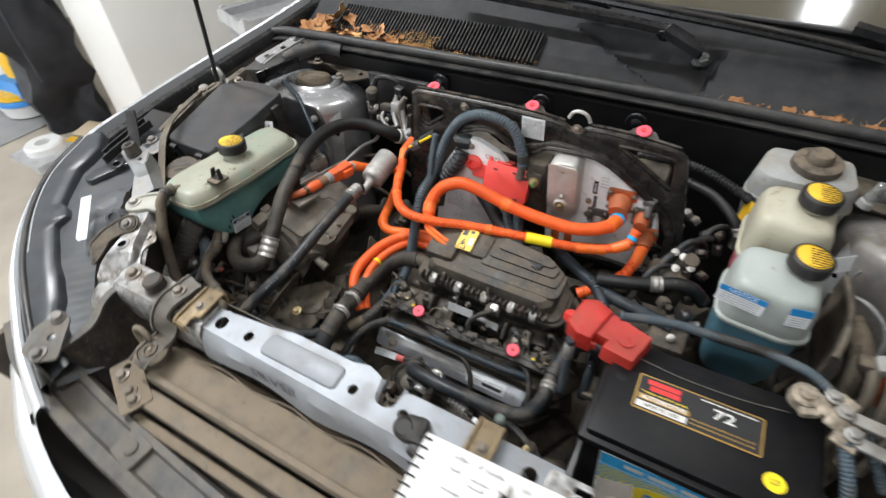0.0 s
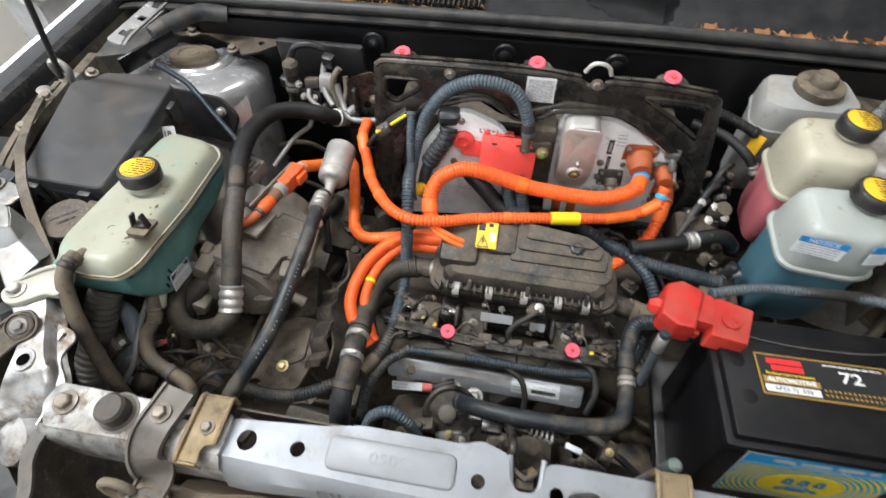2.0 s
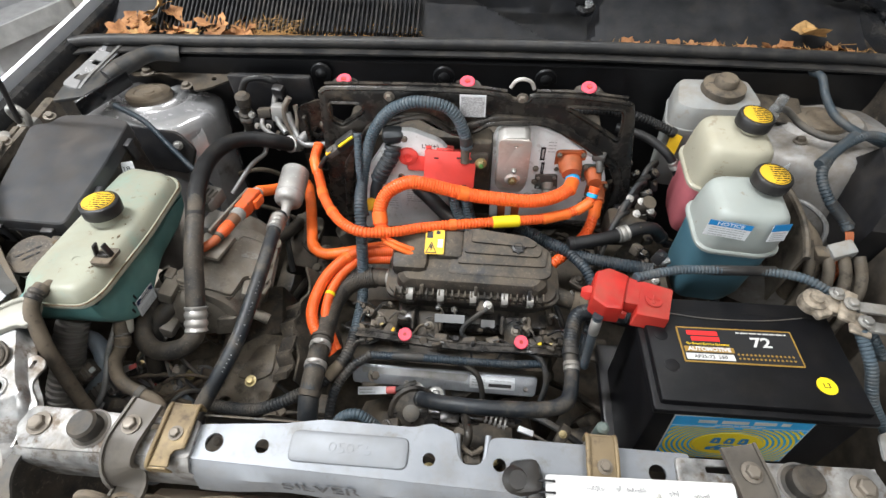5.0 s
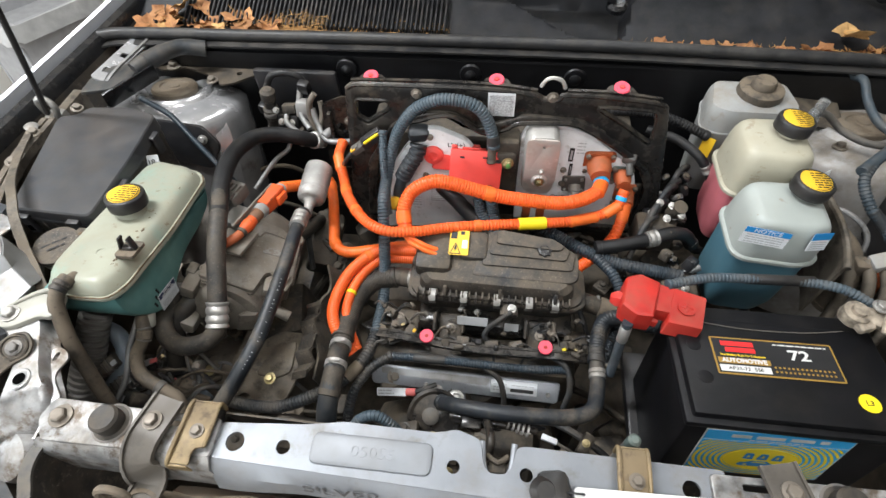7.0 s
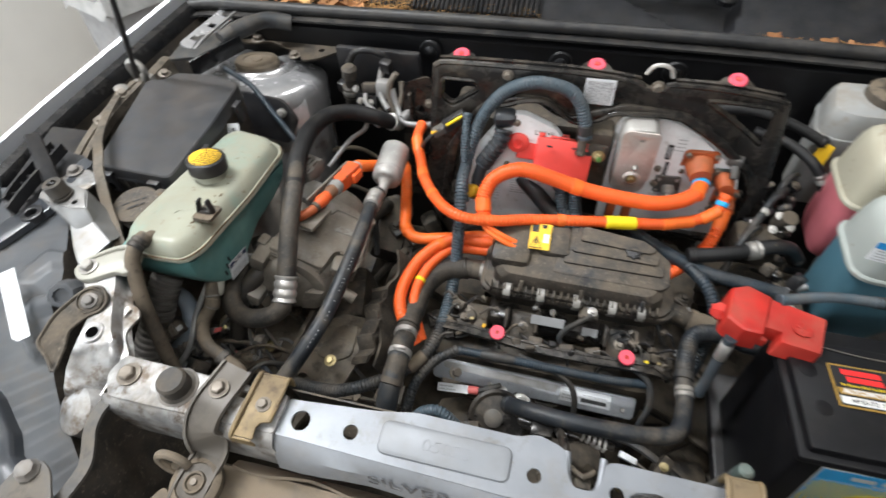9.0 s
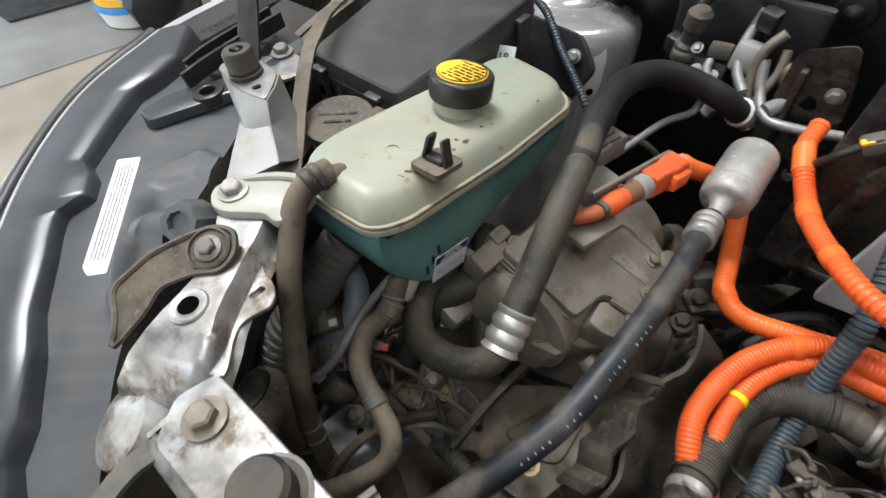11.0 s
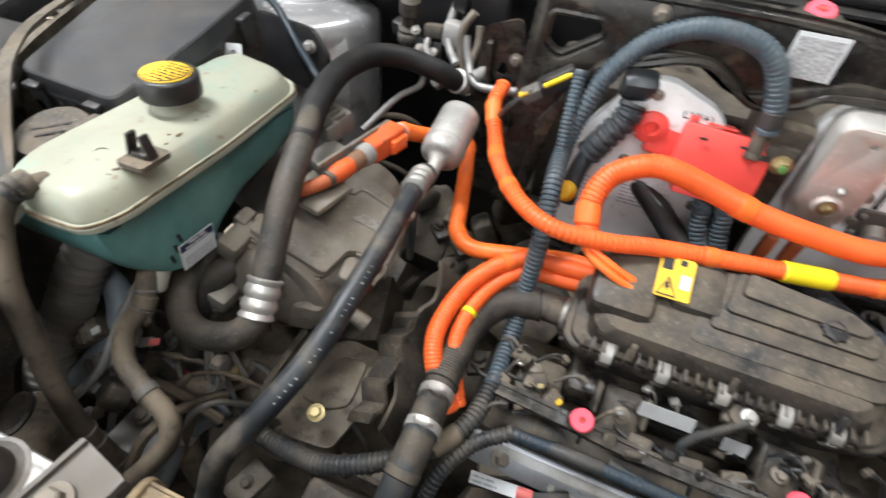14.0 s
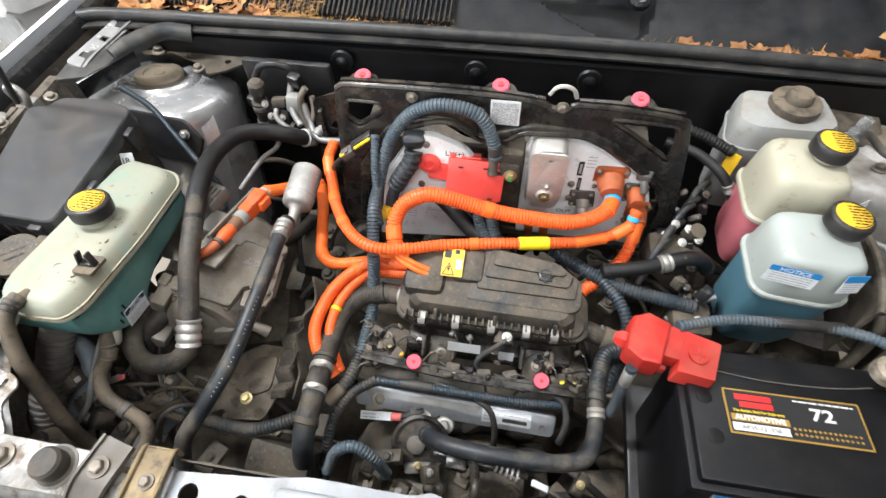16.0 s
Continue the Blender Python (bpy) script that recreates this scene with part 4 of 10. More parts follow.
# louvres of the air grille
for i in range(58):
    x = -0.66 + i * 0.0097
    part("louvre", box((x, 0.868, 0.944), (0.0045, 0.088, 0.012), 0.0012, (21, 0, 0), 1), M["blackp"], cowl)
wind = thing("windscreen", (0, 1.2, 1.1), "dark reflective laminated windscreen above the cowl", "windscreen")
part("glass", solid([[(x, 1.0 + 0.9 * t + 0.012 * (1 - (x / 0.8) ** 2) - 0.06 * (x / 0.8) ** 2, 1.004 + 0.55 * t) for x in np.linspace(-0.80, 0.80, 18)] for t in np.linspace(0, 1, 6)], 0.005), M["black_glass"], wind)
part("lower_trim", tube([(x, 1.004 - 0.05 * (x / 0.8) ** 2, 1.006) for x in np.linspace(-0.8, 0.8, 9)], 0.006, 8, step=0.03), M["rubber2"], wind)


def wiper(ends, blade, piv):
    w = thing("windscreen_wiper", piv, "black windscreen wiper lying on the glass", "wiper", "windscreen wipers")
    part("arm_head", strip(ends[:3], 0.034, 0.016), M["gutter"], w)
    part("arm", strip(ends[2:], 0.022, 0.014), M["gutter"], w)
    part("joint", lathe([(0.013, -0.010), (0.015, -0.008), (0.015, 0.008), (0.013, 0.010)], ends[2], (0.2, 1, 0.4), 20), M["gutter"], w)
    part("pivot_cap", lathe([(0.020, 0), (0.020, 0.010), (0.014, 0.016)], piv, (0, -0.3, 1)), M["gutter"], w)
    part("blade", tube(blade, 0.009, 8, step=0.02), M["gutter"], w)
    part("blade_spine", strip([(x, y - 0.004, z + 0.010) for x, y, z in blade], 0.012, 0.004), M["rubber2"], w)
    return w


wiper([(0.223, 0.891, 0.972), (0.197, 0.895, 0.982), (0.149, 0.907, 0.998), (0.05, 0.908, 1.006), (-0.106, 0.913, 1.012), (-0.34, 0.921, 1.021)], [(0.02, 0.960, 1.016), (-0.28, 1.00, 1.035), (-0.62, 1.03, 1.05)], (0.229, 0.887, 0.958))
wiper([(0.80, 0.90, 0.965), (0.77, 0.905, 0.975), (0.72, 0.915, 0.985), (0.60, 0.945, 1.000), (0.46, 0.975, 1.015)], [(0.525, 0.94, 0.985), (0.4, 0.944, 0.998), (0.269, 0.944, 1.01), (0.161, 0.945, 1.018), (-0.055, 0.947, 1.034)], (0.81, 0.90, 0.955))
# firewall and the bay's dark shell
structure("firewall", joined(solid([[(x, 0.772, 0.925) for x in np.linspace(-0.8, 0.8, 9)], [(x, 0.752, 0.915) for x in np.linspace(-0.8, 0.8, 9)], [(x, 0.745, 0.86) for x in np.linspace(-0.8, 0.8, 9)], [(x, 0.76, 0.30) for x in np.linspace(-0.8, 0.8, 9)]], 0.006)), M["firewall"], "glossy black firewall lining")
structure("bay_floor", joined(box((0, 0.27, 0.31), (1.70, 1.10, 0.02), 0), box((-0.70, 0.10, 0.58), (0.012, 0.62, 0.52), 0), box((0.70, 0.10, 0.58), (0.012, 0.62, 0.52), 0)), M["undertray"], "grimy black undertray below the machinery")
for x in (-0.293, -0.045, 0.155):
    plug = thing("firewall_plug", (x, 0.742, 0.895), "round black rubber plug set in the firewall", "plug", "firewall plugs")
    part("rim", lathe([(0.020, 0), (0.022, 0.003), (0.020, 0.007), (0.013, 0.008)], (x, 0.743, 0.895), (0, -1, 0.05)), M["firewall"], plug)
    part("dome", lathe([(0.013, 0.002), (0.011, 0.010), (0.005, 0.014)], (x, 0.743, 0.895), (0, -1, 0.05)), M["firewall"], plug)

# ---- strut towers ----
def strut_tower(s, top, d, r):
    """A pressed tower under a strut: top is the middle of its rubber cap, d the strut's axis."""
    t = thing("strut_tower", (top[0], top[1], 0.55), "silver painted strut tower with a dusty round cap", "strut tower", "strut towers")
    d = Vector(d).normalized()
    c = Vector(top) - d * 0.35
    part("tower", lathe([(r + 0.012, -0.02), (r + 0.008, 0.10), (r + 0.004, 0.22), (r, 0.300), (r - 0.004, 0.316), (r - 0.014, 0.326), (r - 0.032, 0.331), (0.076, 0.336), (0.072, 0.342), (0.067, 0.345), (0.060, 0.344), (0.053, 0.337), (0.045, 0.334)], c, d, 64), M["tower" if s < 0 else "towerdust"], t)
    part("mount_cap", lathe([(0.044, 0.332), (0.045, 0.344), (0.042, 0.348), (0.028, 0.349), (0.026, 0.347), (0.012, 0.347), (0.010, 0.349), (0.004, 0.349)], c, d, 40), M["radiator"], t, "dust-covered rubber cap")
    f = axis_frame(c, d)
    for a in (() if s < 0 else (35,)):
        part("nut", bolt_bm(f @ Vector((0.090 * math.cos(radians(a)), 0.090 * math.sin(radians(a)), 0.334)), d, 0.008), M["bolt"], t)
    # welded side flange and a seam bead down the wall
    u = Vector((-s * 0.80, -0.60, 0)).normalized()
    w = Vector((-s * 0.60, 0.80, 0)).normalized()
    part("side_flange", solid([[c + d * h + u * (r + q) + w * k for k in (0.0, 0.012, 0.030)] for h, q in ((0.318, -0.012), (0.300, 0.001), (0.22, 0.006), (0.10, 0.010))], 0.003), M["tower"], t)
    part("seam_bead", tube([c + d * h + u * (r + q + 0.001) - w * k for h, q, k in ((0.300, 0.000, 0.018), (0.285, 0.002, 0.014), (0.262, 0.003, 0.020), (0.225, 0.006, 0.012), (0.18, 0.006, 0.016))], 0.0024, 6), M["tower"], t)
    for h in (0.26, 0.19):
        # black disc on the flange painted as a hole's shade
        part("flange_hole_disc", lathe([(0.0055, 0.0), (0.0050, 0.0012)], c + d * h + u * (r + 0.0065) + w * 0.016, u, 14), M["hole"], t)
    return t
strut_tower(-1, (-0.656, 0.700, 0.868), (0.04, 0.22, 1), 0.140)
strut_tower(1, (0.672, 0.690, 0.868), (-0.05, 0.22, 1), 0.142)
ledge = thing("cowl_bracket", (-0.50, 0.72, 0.86), "flat rusty steel bracket against the firewall", "bracket")
part("sheet", plate(rounded([(-0.710, 0.742), (-0.668, 0.752), (-0.634, 0.764), (-0.488, 0.768), (-0.482, 0.732), (-0.520, 0.700), (-0.548, 0.690), (-0.560, 0.712), (-0.585, 0.722), (-0.640, 0.744), (-0.690, 0.730)], 0.008), [circle(-0.520, 0.730, 0.006)], 0.004, pose(0, 0, 0.876)), M["brownplate"], ledge)
part("bolt", bolt_bm((-0.668, 0.745, 0.880), (0, 0, 1), 0.010), M["bolt"], ledge)
part("bolt", bolt_bm((-0.570, 0.705, 0.878), (0, 0, 1), 0.008), M["bolt"], ledge)
ledge2 = thing("cowl_bracket", (0.55, 0.74, 0.86), "flat dark steel bracket against the firewall", "bracket")
part("sheet", plate(rounded([(-0.10, -0.05), (0.10, -0.065), (0.11, 0.045), (-0.07, 0.05)], 0.01), [circle(-0.06, 0.0, 0.008)], 0.004, pose(0.54, 0.735, 0.870, 4, 6, 0)), M["frame"], ledge2)

# hood hinge: slotted plate, dark arm and pipe
hinge = thing("fender_support", (-0.735, 0.64, 0.88), "silver steel hood hinge with bolt slots beside the tower", "support")
part("plate", plate(rounded([(-0.004, -0.045), (0.028, -0.045), (0.034, 0.10), (0.0, 0.12)], 0.01), [rounded(rect(0.004, -0.02, 0.018, -0.005), 0.003), rounded(rect(0.008, 0.035, 0.022, 0.05), 0.003)], 0.004, pose(-0.742, 0.655, 0.938, -4, 18, -2)), M["tower"], hinge)
part("edge", strip([(-0.714, 0.61, 0.935), (-0.712, 0.65, 0.937), (-0.705, 0.77, 0.93)], 0.006, 0.004), M["aluold"], hinge)
part("arm", plate(rounded([(-0.750, 0.572), (-0.694, 0.590), (-0.672, 0.640), (-0.690, 0.672), (-0.752, 0.648)], 0.010), [], 0.006, pose(0, 0, 0.932), 0.002), M["conduitk"], hinge, "dusty dark hinge arm")
part("arm_side", box((-0.672, 0.612, 0.928), (0.006, 0.11, 0.034), 0.002, (0, 8, -28)), M["gutter"], hinge)
part("pipe", joined(tube([(-0.672, 0.640, 0.942), (-0.655, 0.670, 0.945), (-0.625, 0.725, 0.938), (-0.58, 0.745, 0.925)], 0.0155, 14), tube([(-0.660, 0.662, 0.945), (-0.640, 0.698, 0.943)], 0.0172, 14)), M["conduitk"], hinge, "dusty blue-grey rubber pipe")

# hood prop rod in its hook
prop = thing("prop_rod", (-0.775, 0.52, 0.90), "thin black hood prop rod held in a metal hook", "prop rod")
part("rod", tube([(-0.765, 0.505, 0.945), (-0.745, 0.502, 1.00), (-0.70, 0.500, 1.15), (-0.60, 0.495, 1.50)], 0.0048, 10, step=0.03), M["rubber2"], prop)
part("hook", joined(tube([(-0.785, 0.525, 0.915), (-0.785, 0.520, 0.955), (-0.765, 0.515, 0.968), (-0.75, 0.512, 0.955), (-0.757, 0.512, 0.935)], 0.006, 10, step=0.004), box((-0.775, 0.525, 0.915), (0.03, 0.03, 0.03), 0.006)), M["zinc"], prop, "galvanised hook")
rail_l = thing("fender_rail", (-0.70, 0.40, 0.86), "silver inner fender rail with bolts", "rail")
part("rail", joined(strip([(-0.765, 0.50, 0.925), (-0.755, 0.40, 0.93), (-0.735, 0.30, 0.925), (-0.70, 0.26, 0.915)], 0.024, 0.010, lip=0.004), box((-0.775, 0.45, 0.88), (0.02, 0.30, 0.09), 0.004)), M["shieldbrown"], rail_l)
for p in ((-0.76, 0.455, 0.945), (-0.752, 0.385, 0.945), (-0.745, 0.545, 0.925)):
    part("bolt", bolt_bm(p, (0.3, 0, 1), 0.007), M["bolt"], rail_l)
tie = thing("support_brace", (-0.625, 0.28, 0.90), "slanted dark metal brace bar", "brace")
part("bar", strip([(-0.775, 0.470, 0.940), (-0.735, 0.395, 0.958), (-0.688, 0.322, 0.976), (-0.650, 0.276, 0.984), (-0.634, 0.250, 0.978), (-0.606, 0.212, 0.960), (-0.580, 0.184, 0.950), (-0.552, 0.154, 0.944)], 0.013, 0.003), M["shieldbrown"], tie)
part("end_eye", lathe([(0.010, 0), (0.011, 0.003), (0.008, 0.005)], (-0.772, 0.468, 0.944), (0.2, 0, 1), 18), M["zinc"], tie)
# ---- radiator support ----
beam = thing("radiator_support", (0, 0.0, 0.86), "silver-blue steel radiator support beam with holes", "support beam")
# top sheet with its holes and the latch notch
top_out = [(-0.255, -0.018), (0.10, -0.026), (0.27, -0.026), (0.27, 0.026), (0.075, 0.028), (0.064, 0.026), (0.060, 0.006), (0.052, -0.002), (0.036, -0.002), (0.030, 0.006), (0.026, 0.030), (0.0, 0.038), (-0.02, 0.032), (-0.12, 0.033), (-0.16, 0.026), (-0.255, 0.018)]
top_holes = [circle(-0.233, 0.0, 0.010), circle(-0.180, 0.0, 0.0075), circle(0.0, 0.0, 0.0068), circle(0.074, 0.0, 0.0068), circle(0.235, 0.004, 0.009)]
part("top_sheet", plate(rounded(top_out, 0.006), top_holes, 0.003, pose(0, 0, 0.950)), M["beam"], beam)
part("front_face", solid([[(x, -0.018 - 0.008 * min(1, max(0, (x + 0.255) / 0.355)), 0.9515) for x in np.linspace(-0.255, 0.27, 22)], [(x, -0.030 - 0.008 * min(1, max(0, (x + 0.255) / 0.355)) + 0.002 * math.sin(x * 40), 0.940) for x in np.linspace(-0.255, 0.27, 22)], [(x, -0.036 - 0.008 * min(1, max(0, (x + 0.255) / 0.355)) + 0.003 * math.sin(x * 33), 0.905 + 0.004 * math.sin(x * 26)) for x in np.linspace(-0.255, 0.27, 22)]], 0.002), M["beam"], beam)
part("back_face", solid([[(x, 0.030, 0.951) for x in np.linspace(-0.255, 0.02, 8)], [(x, 0.034, 0.90) for x in np.linspace(-0.255, 0.02, 8)]], 0.002), M["deep"], beam)
part("back_face", solid([[(x, 0.026, 0.951) for x in np.linspace(0.07, 0.27, 8)], [(x, 0.030, 0.90) for x in np.linspace(0.07, 0.27, 8)]], 0.002), M["deep"], beam)
emb = part("embossed_panel", plate(rounded(rect(-0.150, -0.013, -0.022, 0.020), 0.009), [], 0.0035, pose(0, 0, 0.953), 0.003), M["embossed"], beam)
words("stamped_number", "05055", 0.016, pose(-0.084, 0.003, 0.9570), M["embossed"], emb, squash=1.2)
words("marker_writing", "SILVER", 0.022, frame3((-0.112, -0.0345, 0.934), (1, -0.02, 0.04), (0.35, 0.2, 1)), M["marker"], beam, squash=1.35)
notch = part("latch_pocket", tube([(0.028, 0.030, 0.949), (0.032, 0.002, 0.946), (0.045, -0.005, 0.944), (0.058, 0.002, 0.946), (0.062, 0.030, 0.949)], 0.0032, 8), M["beam"], beam)
part("latch_hook", joined(box((0.045, 0.010, 0.930), (0.020, 0.014, 0.008), 0.003), tube([(0.034, 0.020, 0.936), (0.045, 0.012, 0.940), (0.056, 0.020, 0.936)], 0.003, 8)), M["frame"], notch, "grimy dark latch hook")


def beam_end(s):
    """The box-section end of the beam, with its bolt and rubber buffer."""
    e = thing("support_end", (s * 0.35, 0.0, 0.86), "silver steel end box of the radiator support", "bracket", "support ends")
    ol = [(s * -0.0, -0.020), (s * 0.19, -0.022), (s * 0.205, 0.0), (s * 0.198, 0.024), (s * 0.0, 0.021)]
    bm = plate(rounded(ol, 0.006), [rounded([(s * 0.03, 0.008), (s * 0.055, 0.008), (s * 0.055, 0.014), (s * 0.03, 0.014)], 0.002)], 0.004, pose(s * 0.253, 0, 0.9535), 0.002)
    part("top", bm, M["rail"], e)
    part("front", solid([[(s * x, -0.020, 0.956) for x in np.linspace(0.254, 0.452, 8)], [(s * x, -0.030, 0.944) for x in np.linspace(0.254, 0.452, 8)], [(s * (x - 0.02), -0.034, 0.895) for x in np.linspace(0.264, 0.452, 8)]], 0.0025), M["rail"], e)
    part("side", solid([[(s * 0.452, y, 0.956) for y in (-0.022, 0.0, 0.024)], [(s * 0.456, y, 0.90) for y in (-0.022, 0.0, 0.024)]], 0.003), M["rail"], e)
    part("bolt", bolt_bm((s * 0.432, 0.004, 0.9575), (0, 0, 1), 0.0085), M["bolt"], e)
    buf = part("rubber_buffer", lathe([(0.019, 0), (0.019, 0.002), (0.0150, 0.003), (0.0155, 0.018), (0.013, 0.021)], (s * 0.372, 0.003, 0.957), seg=28), M["rubber"], e, "black rubber hood buffer")
    part("seat_ring", lathe([(0.0215, 0), (0.0215, 0.001), (0.019, 0.002)], (s * 0.372, 0.003, 0.957), seg=28), M["brace"], buf)
    return e


beam_end(-1)
beam_end(1)


def mount_bracket(s):
    """The dark pressed bracket from the beam to the radiator's rubber mount."""
    b = thing("radiator_bracket", (s * 0.325, -0.03, 0.90), "dark grey pressed steel radiator bracket with a rubber mount", "bracket", "radiator brackets")
    part("strap", strip([(s * 0.315, 0.034, 0.9635), (s * 0.319, 0.016, 0.9640), (s * 0.325, -0.012, 0.9640), (s * 0.328, -0.030, 0.950), (s * 0.322, -0.042, 0.925), (s * 0.325, -0.058, 0.919), (s * 0.327, -0.080, 0.919), (s * 0.327, -0.098, 0.916)], 0.037, 0.003, lip=0.003), M["strapbrown"], b)
    part("bolt", bolt_bm((s * 0.322, 0.008, 0.968), (0, 0, 1), 0.0070), M["bolt"], b)
    part("mount", lathe([(0.026, -0.012), (0.0265, -0.002), (0.0235, 0.001), (0.0190, 0.002), (0.0180, -0.002), (0.0120, -0.002), (0.0105, 0.003), (0.0085, 0.003), (0.0075, 0.0), (0.004, 0.001)], (s * 0.326, -0.074, 0.922), seg=32), M["rubberd"], b, "dusty rubber isolator")
    part("pin", rod_bm((s * 0.326, -0.074, 0.90), (s * 0.326, -0.074, 0.926), 0.0035), M["bolt"], b)
    return b


mount_bracket(-1)
mount_bracket(1)
for x, w in ((-0.272, 0.033), (0.178, 0.030)):
    clip = thing("hood_latch_clip", (x, 0.0, 0.95), "dirty yellow-chromated steel clip bolted on the beam", "clip", "chromated clips")
    h = w / 2
    sheet = part("sheet", plate(rounded([(x - h - 0.002, -0.031), (x - h, 0.033), (x + h, 0.033), (x + h - 0.001, -0.012), (x + 0.006, -0.014), (x + 0.003, -0.020), (x + 0.005, -0.031)], 0.002), [], 0.0022, pose(0, 0, 0.9640), 0.0006), M["brass"], clip)
    part("raised_edge", tube([(x - h + 0.001, 0.034, 0.950), (x - h + 0.001, 0.033, 0.966), (x - h, 0.010, 0.9675), (x - h - 0.001, -0.028, 0.9670), (x - h - 0.001, -0.0325, 0.955)], 0.0026, 8, step=0.003), M["brass"], sheet)
    part("raised_edge", tube([(x + h - 0.001, 0.034, 0.950), (x + h - 0.001, 0.033, 0.966), (x + h - 0.001, 0.010, 0.9670), (x + h - 0.002, -0.012, 0.9665)], 0.0022, 8, step=0.003), M["brass"], sheet)
    part("front_tab", box((x - 0.007, -0.0325, 0.9570), (w * 0.62, 0.0022, 0.0170), 0.0008), M["brass"], sheet)
    part("rear_tab", box((x, 0.0342, 0.9560), (w, 0.0022, 0.0200), 0.0008), M["brass"], sheet)
    part("bolt", bolt_bm((x + 0.001, 0.003, 0.9665), (0, 0, 1), 0.0052), M["bolt"], clip)

pole = thing("battery_stud", (0.176, 0.047, 0.80), "slim steel hold-down rod with a green-grey nut", "rod")
part("rod", rod_bm((0.186, 0.060, 0.66), (0.180, 0.046, 0.95), 0.004), M["zinc"], pole)
part("nut", lathe([(0.0065, 0), (0.0072, 0.004), (0.0066, 0.020), (0.004, 0.023)], (0.182, 0.044, 0.942), seg=14), M["nut"], pole)

# ---- radiator and condenser ahead of the beam ----
radiator = thing("radiator", (0, -0.09, 0.45), "dust-covered radiator with a plastic top tank", "radiator")
part("top_tank", box((0.0, -0.075, 0.868), (0.66, 0.060, 0.052), 0.007), M["radiator"], radiator)
part("top_ridge", box((0.0, -0.098, 0.896), (0.62, 0.010, 0.006), 0.002), M["radiator"], radiator)
part("shroud_lip", solid([[(x, -0.045 + 0.004 * math.sin(x * 50), 0.895) for x in np.linspace(-0.31, 0.33, 30)], [(x, -0.038, 0.885) for x in np.linspace(-0.31, 0.33, 30)], [(x, -0.030, 0.84) for x in np.linspace(-0.31, 0.33, 30)]], 0.003), M["radiator"], radiator)
part("rail", box((0.01, -0.124, 0.862), (0.67, 0.028, 0.040), 0.005), M["radiator"], radiator)
part("core", box((0, -0.075, 0.60), (0.64, 0.030, 0.50), 0.002), M["fin"], radiator)
condenser = thing("condenser", (0, -0.155, 0.45), "finned condenser with dusty tubes", "condenser")
part("header", box((0.01, -0.152, 0.856), (0.66, 0.016, 0.014), 0.005), M["radiator"], condenser)
for i in range(14):
    part("fin_tube", box((0.01, -0.158, 0.830 - 0.011 * i), (0.64, 0.016, 0.0035), 0.001, None, 1), M["fin"], condenser)
part("core", box((0.01, -0.154, 0.57), (0.64, 0.010, 0.50), 0.001), M["deep"], condenser)
bkt = thing("condenser_bracket", (-0.345, -0.13, 0.86), "grey steel side bracket with two bolts", "bracket")
part("arm", plate(rounded([(-0.045, -0.02), (0.05, -0.028), (0.055, 0.018), (-0.04, 0.024)], 0.006), [circle(-0.028, 0.004, 0.006)], 0.004, pose(-0.350, -0.118, 0.880, 0, 0, -22)), M["radiator"], bkt)
for p in ((-0.368, -0.118, 0.884), (-0.335, -0.130, 0.884), (-0.318, -0.137, 0.884)):
    part("bolt", bolt_bm(p, (0, 0, 1), 0.0075), M["bolt"], bkt)
part("loop", tube([(-0.365, -0.062, 0.905)] + [(-0.358 + 0.017 * math.cos(a), -0.062 + 0.004 * math.sin(a), 0.920 + 0.017 * math.sin(a)) for a in np.linspace(0.2, 6.1, 10)], 0.0045, 8, step=0.004), M["radiator"], bkt)

# curved dark duct between the beam and the headlamp
duct = thing("air_duct", (-0.45, -0.07, 0.80), "curved dusty grey plastic air duct panel with a broad rim", "duct")
DU = [(-0.446, -0.016, 0.943), (-0.450, -0.036, 0.943), (-0.448, -0.055, 0.941), (-0.440, -0.072, 0.938), (-0.434, -0.090, 0.936), (-0.438, -0.118, 0.936), (-0.446, -0.135, 0.934)]
dq, _ = spline(DU, 0.006)
part("panel", solid([[(x + 0.05 * h, y, z - h) for x, y, z in dq] for h in (0.0, 0.05, 0.12, 0.22)], 0.003), M["blackd"], duct)
part("rim", strip(DU, 0.013, 0.004), M["strip"], duct)
tab = thing("fender_tab", (-0.455, -0.13, 0.93), "dusty grey steel tab bolted beside the headlamp", "bracket")
part("sheet", plate(rounded([(-0.496, -0.135), (-0.488, -0.103), (-0.470, -0.092), (-0.454, -0.099), (-0.432, -0.125), (-0.410, -0.150), (-0.440, -0.170), (-0.474, -0.168)], 0.007), [circle(-0.454, -0.131, 0.0062, 18)], 0.003, pose(0, 0, 0.951), 0.001), M["strip"], tab)
part("nut", lathe([(0.0115, 0), (0.0115, 0.003), (0.0095, 0.005), (0.0085, 0.010), (0.006, 0.011)], (-0.474, -0.105, 0.954), (0.1, 0.1, 1), 8), M["brace"], tab)
part("bolt", bolt_bm((-0.443, -0.158, 0.954), (0, 0, 1), 0.0085), M["brace"], tab)
part("skirt", solid([[(-0.496, -0.135, 0.951), (-0.474, -0.168, 0.951), (-0.440, -0.170, 0.951)], [(-0.500, -0.140, 0.90), (-0.476, -0.174, 0.90), (-0.440, -0.176, 0.90)]], 0.003), M["strip"], tab)

# ---- left rail, post and arm ----
rail = thing("headlamp_rail", (-0.53, 0.06, 0.88), "worn shiny steel headlamp rail with a pressed hole", "rail")
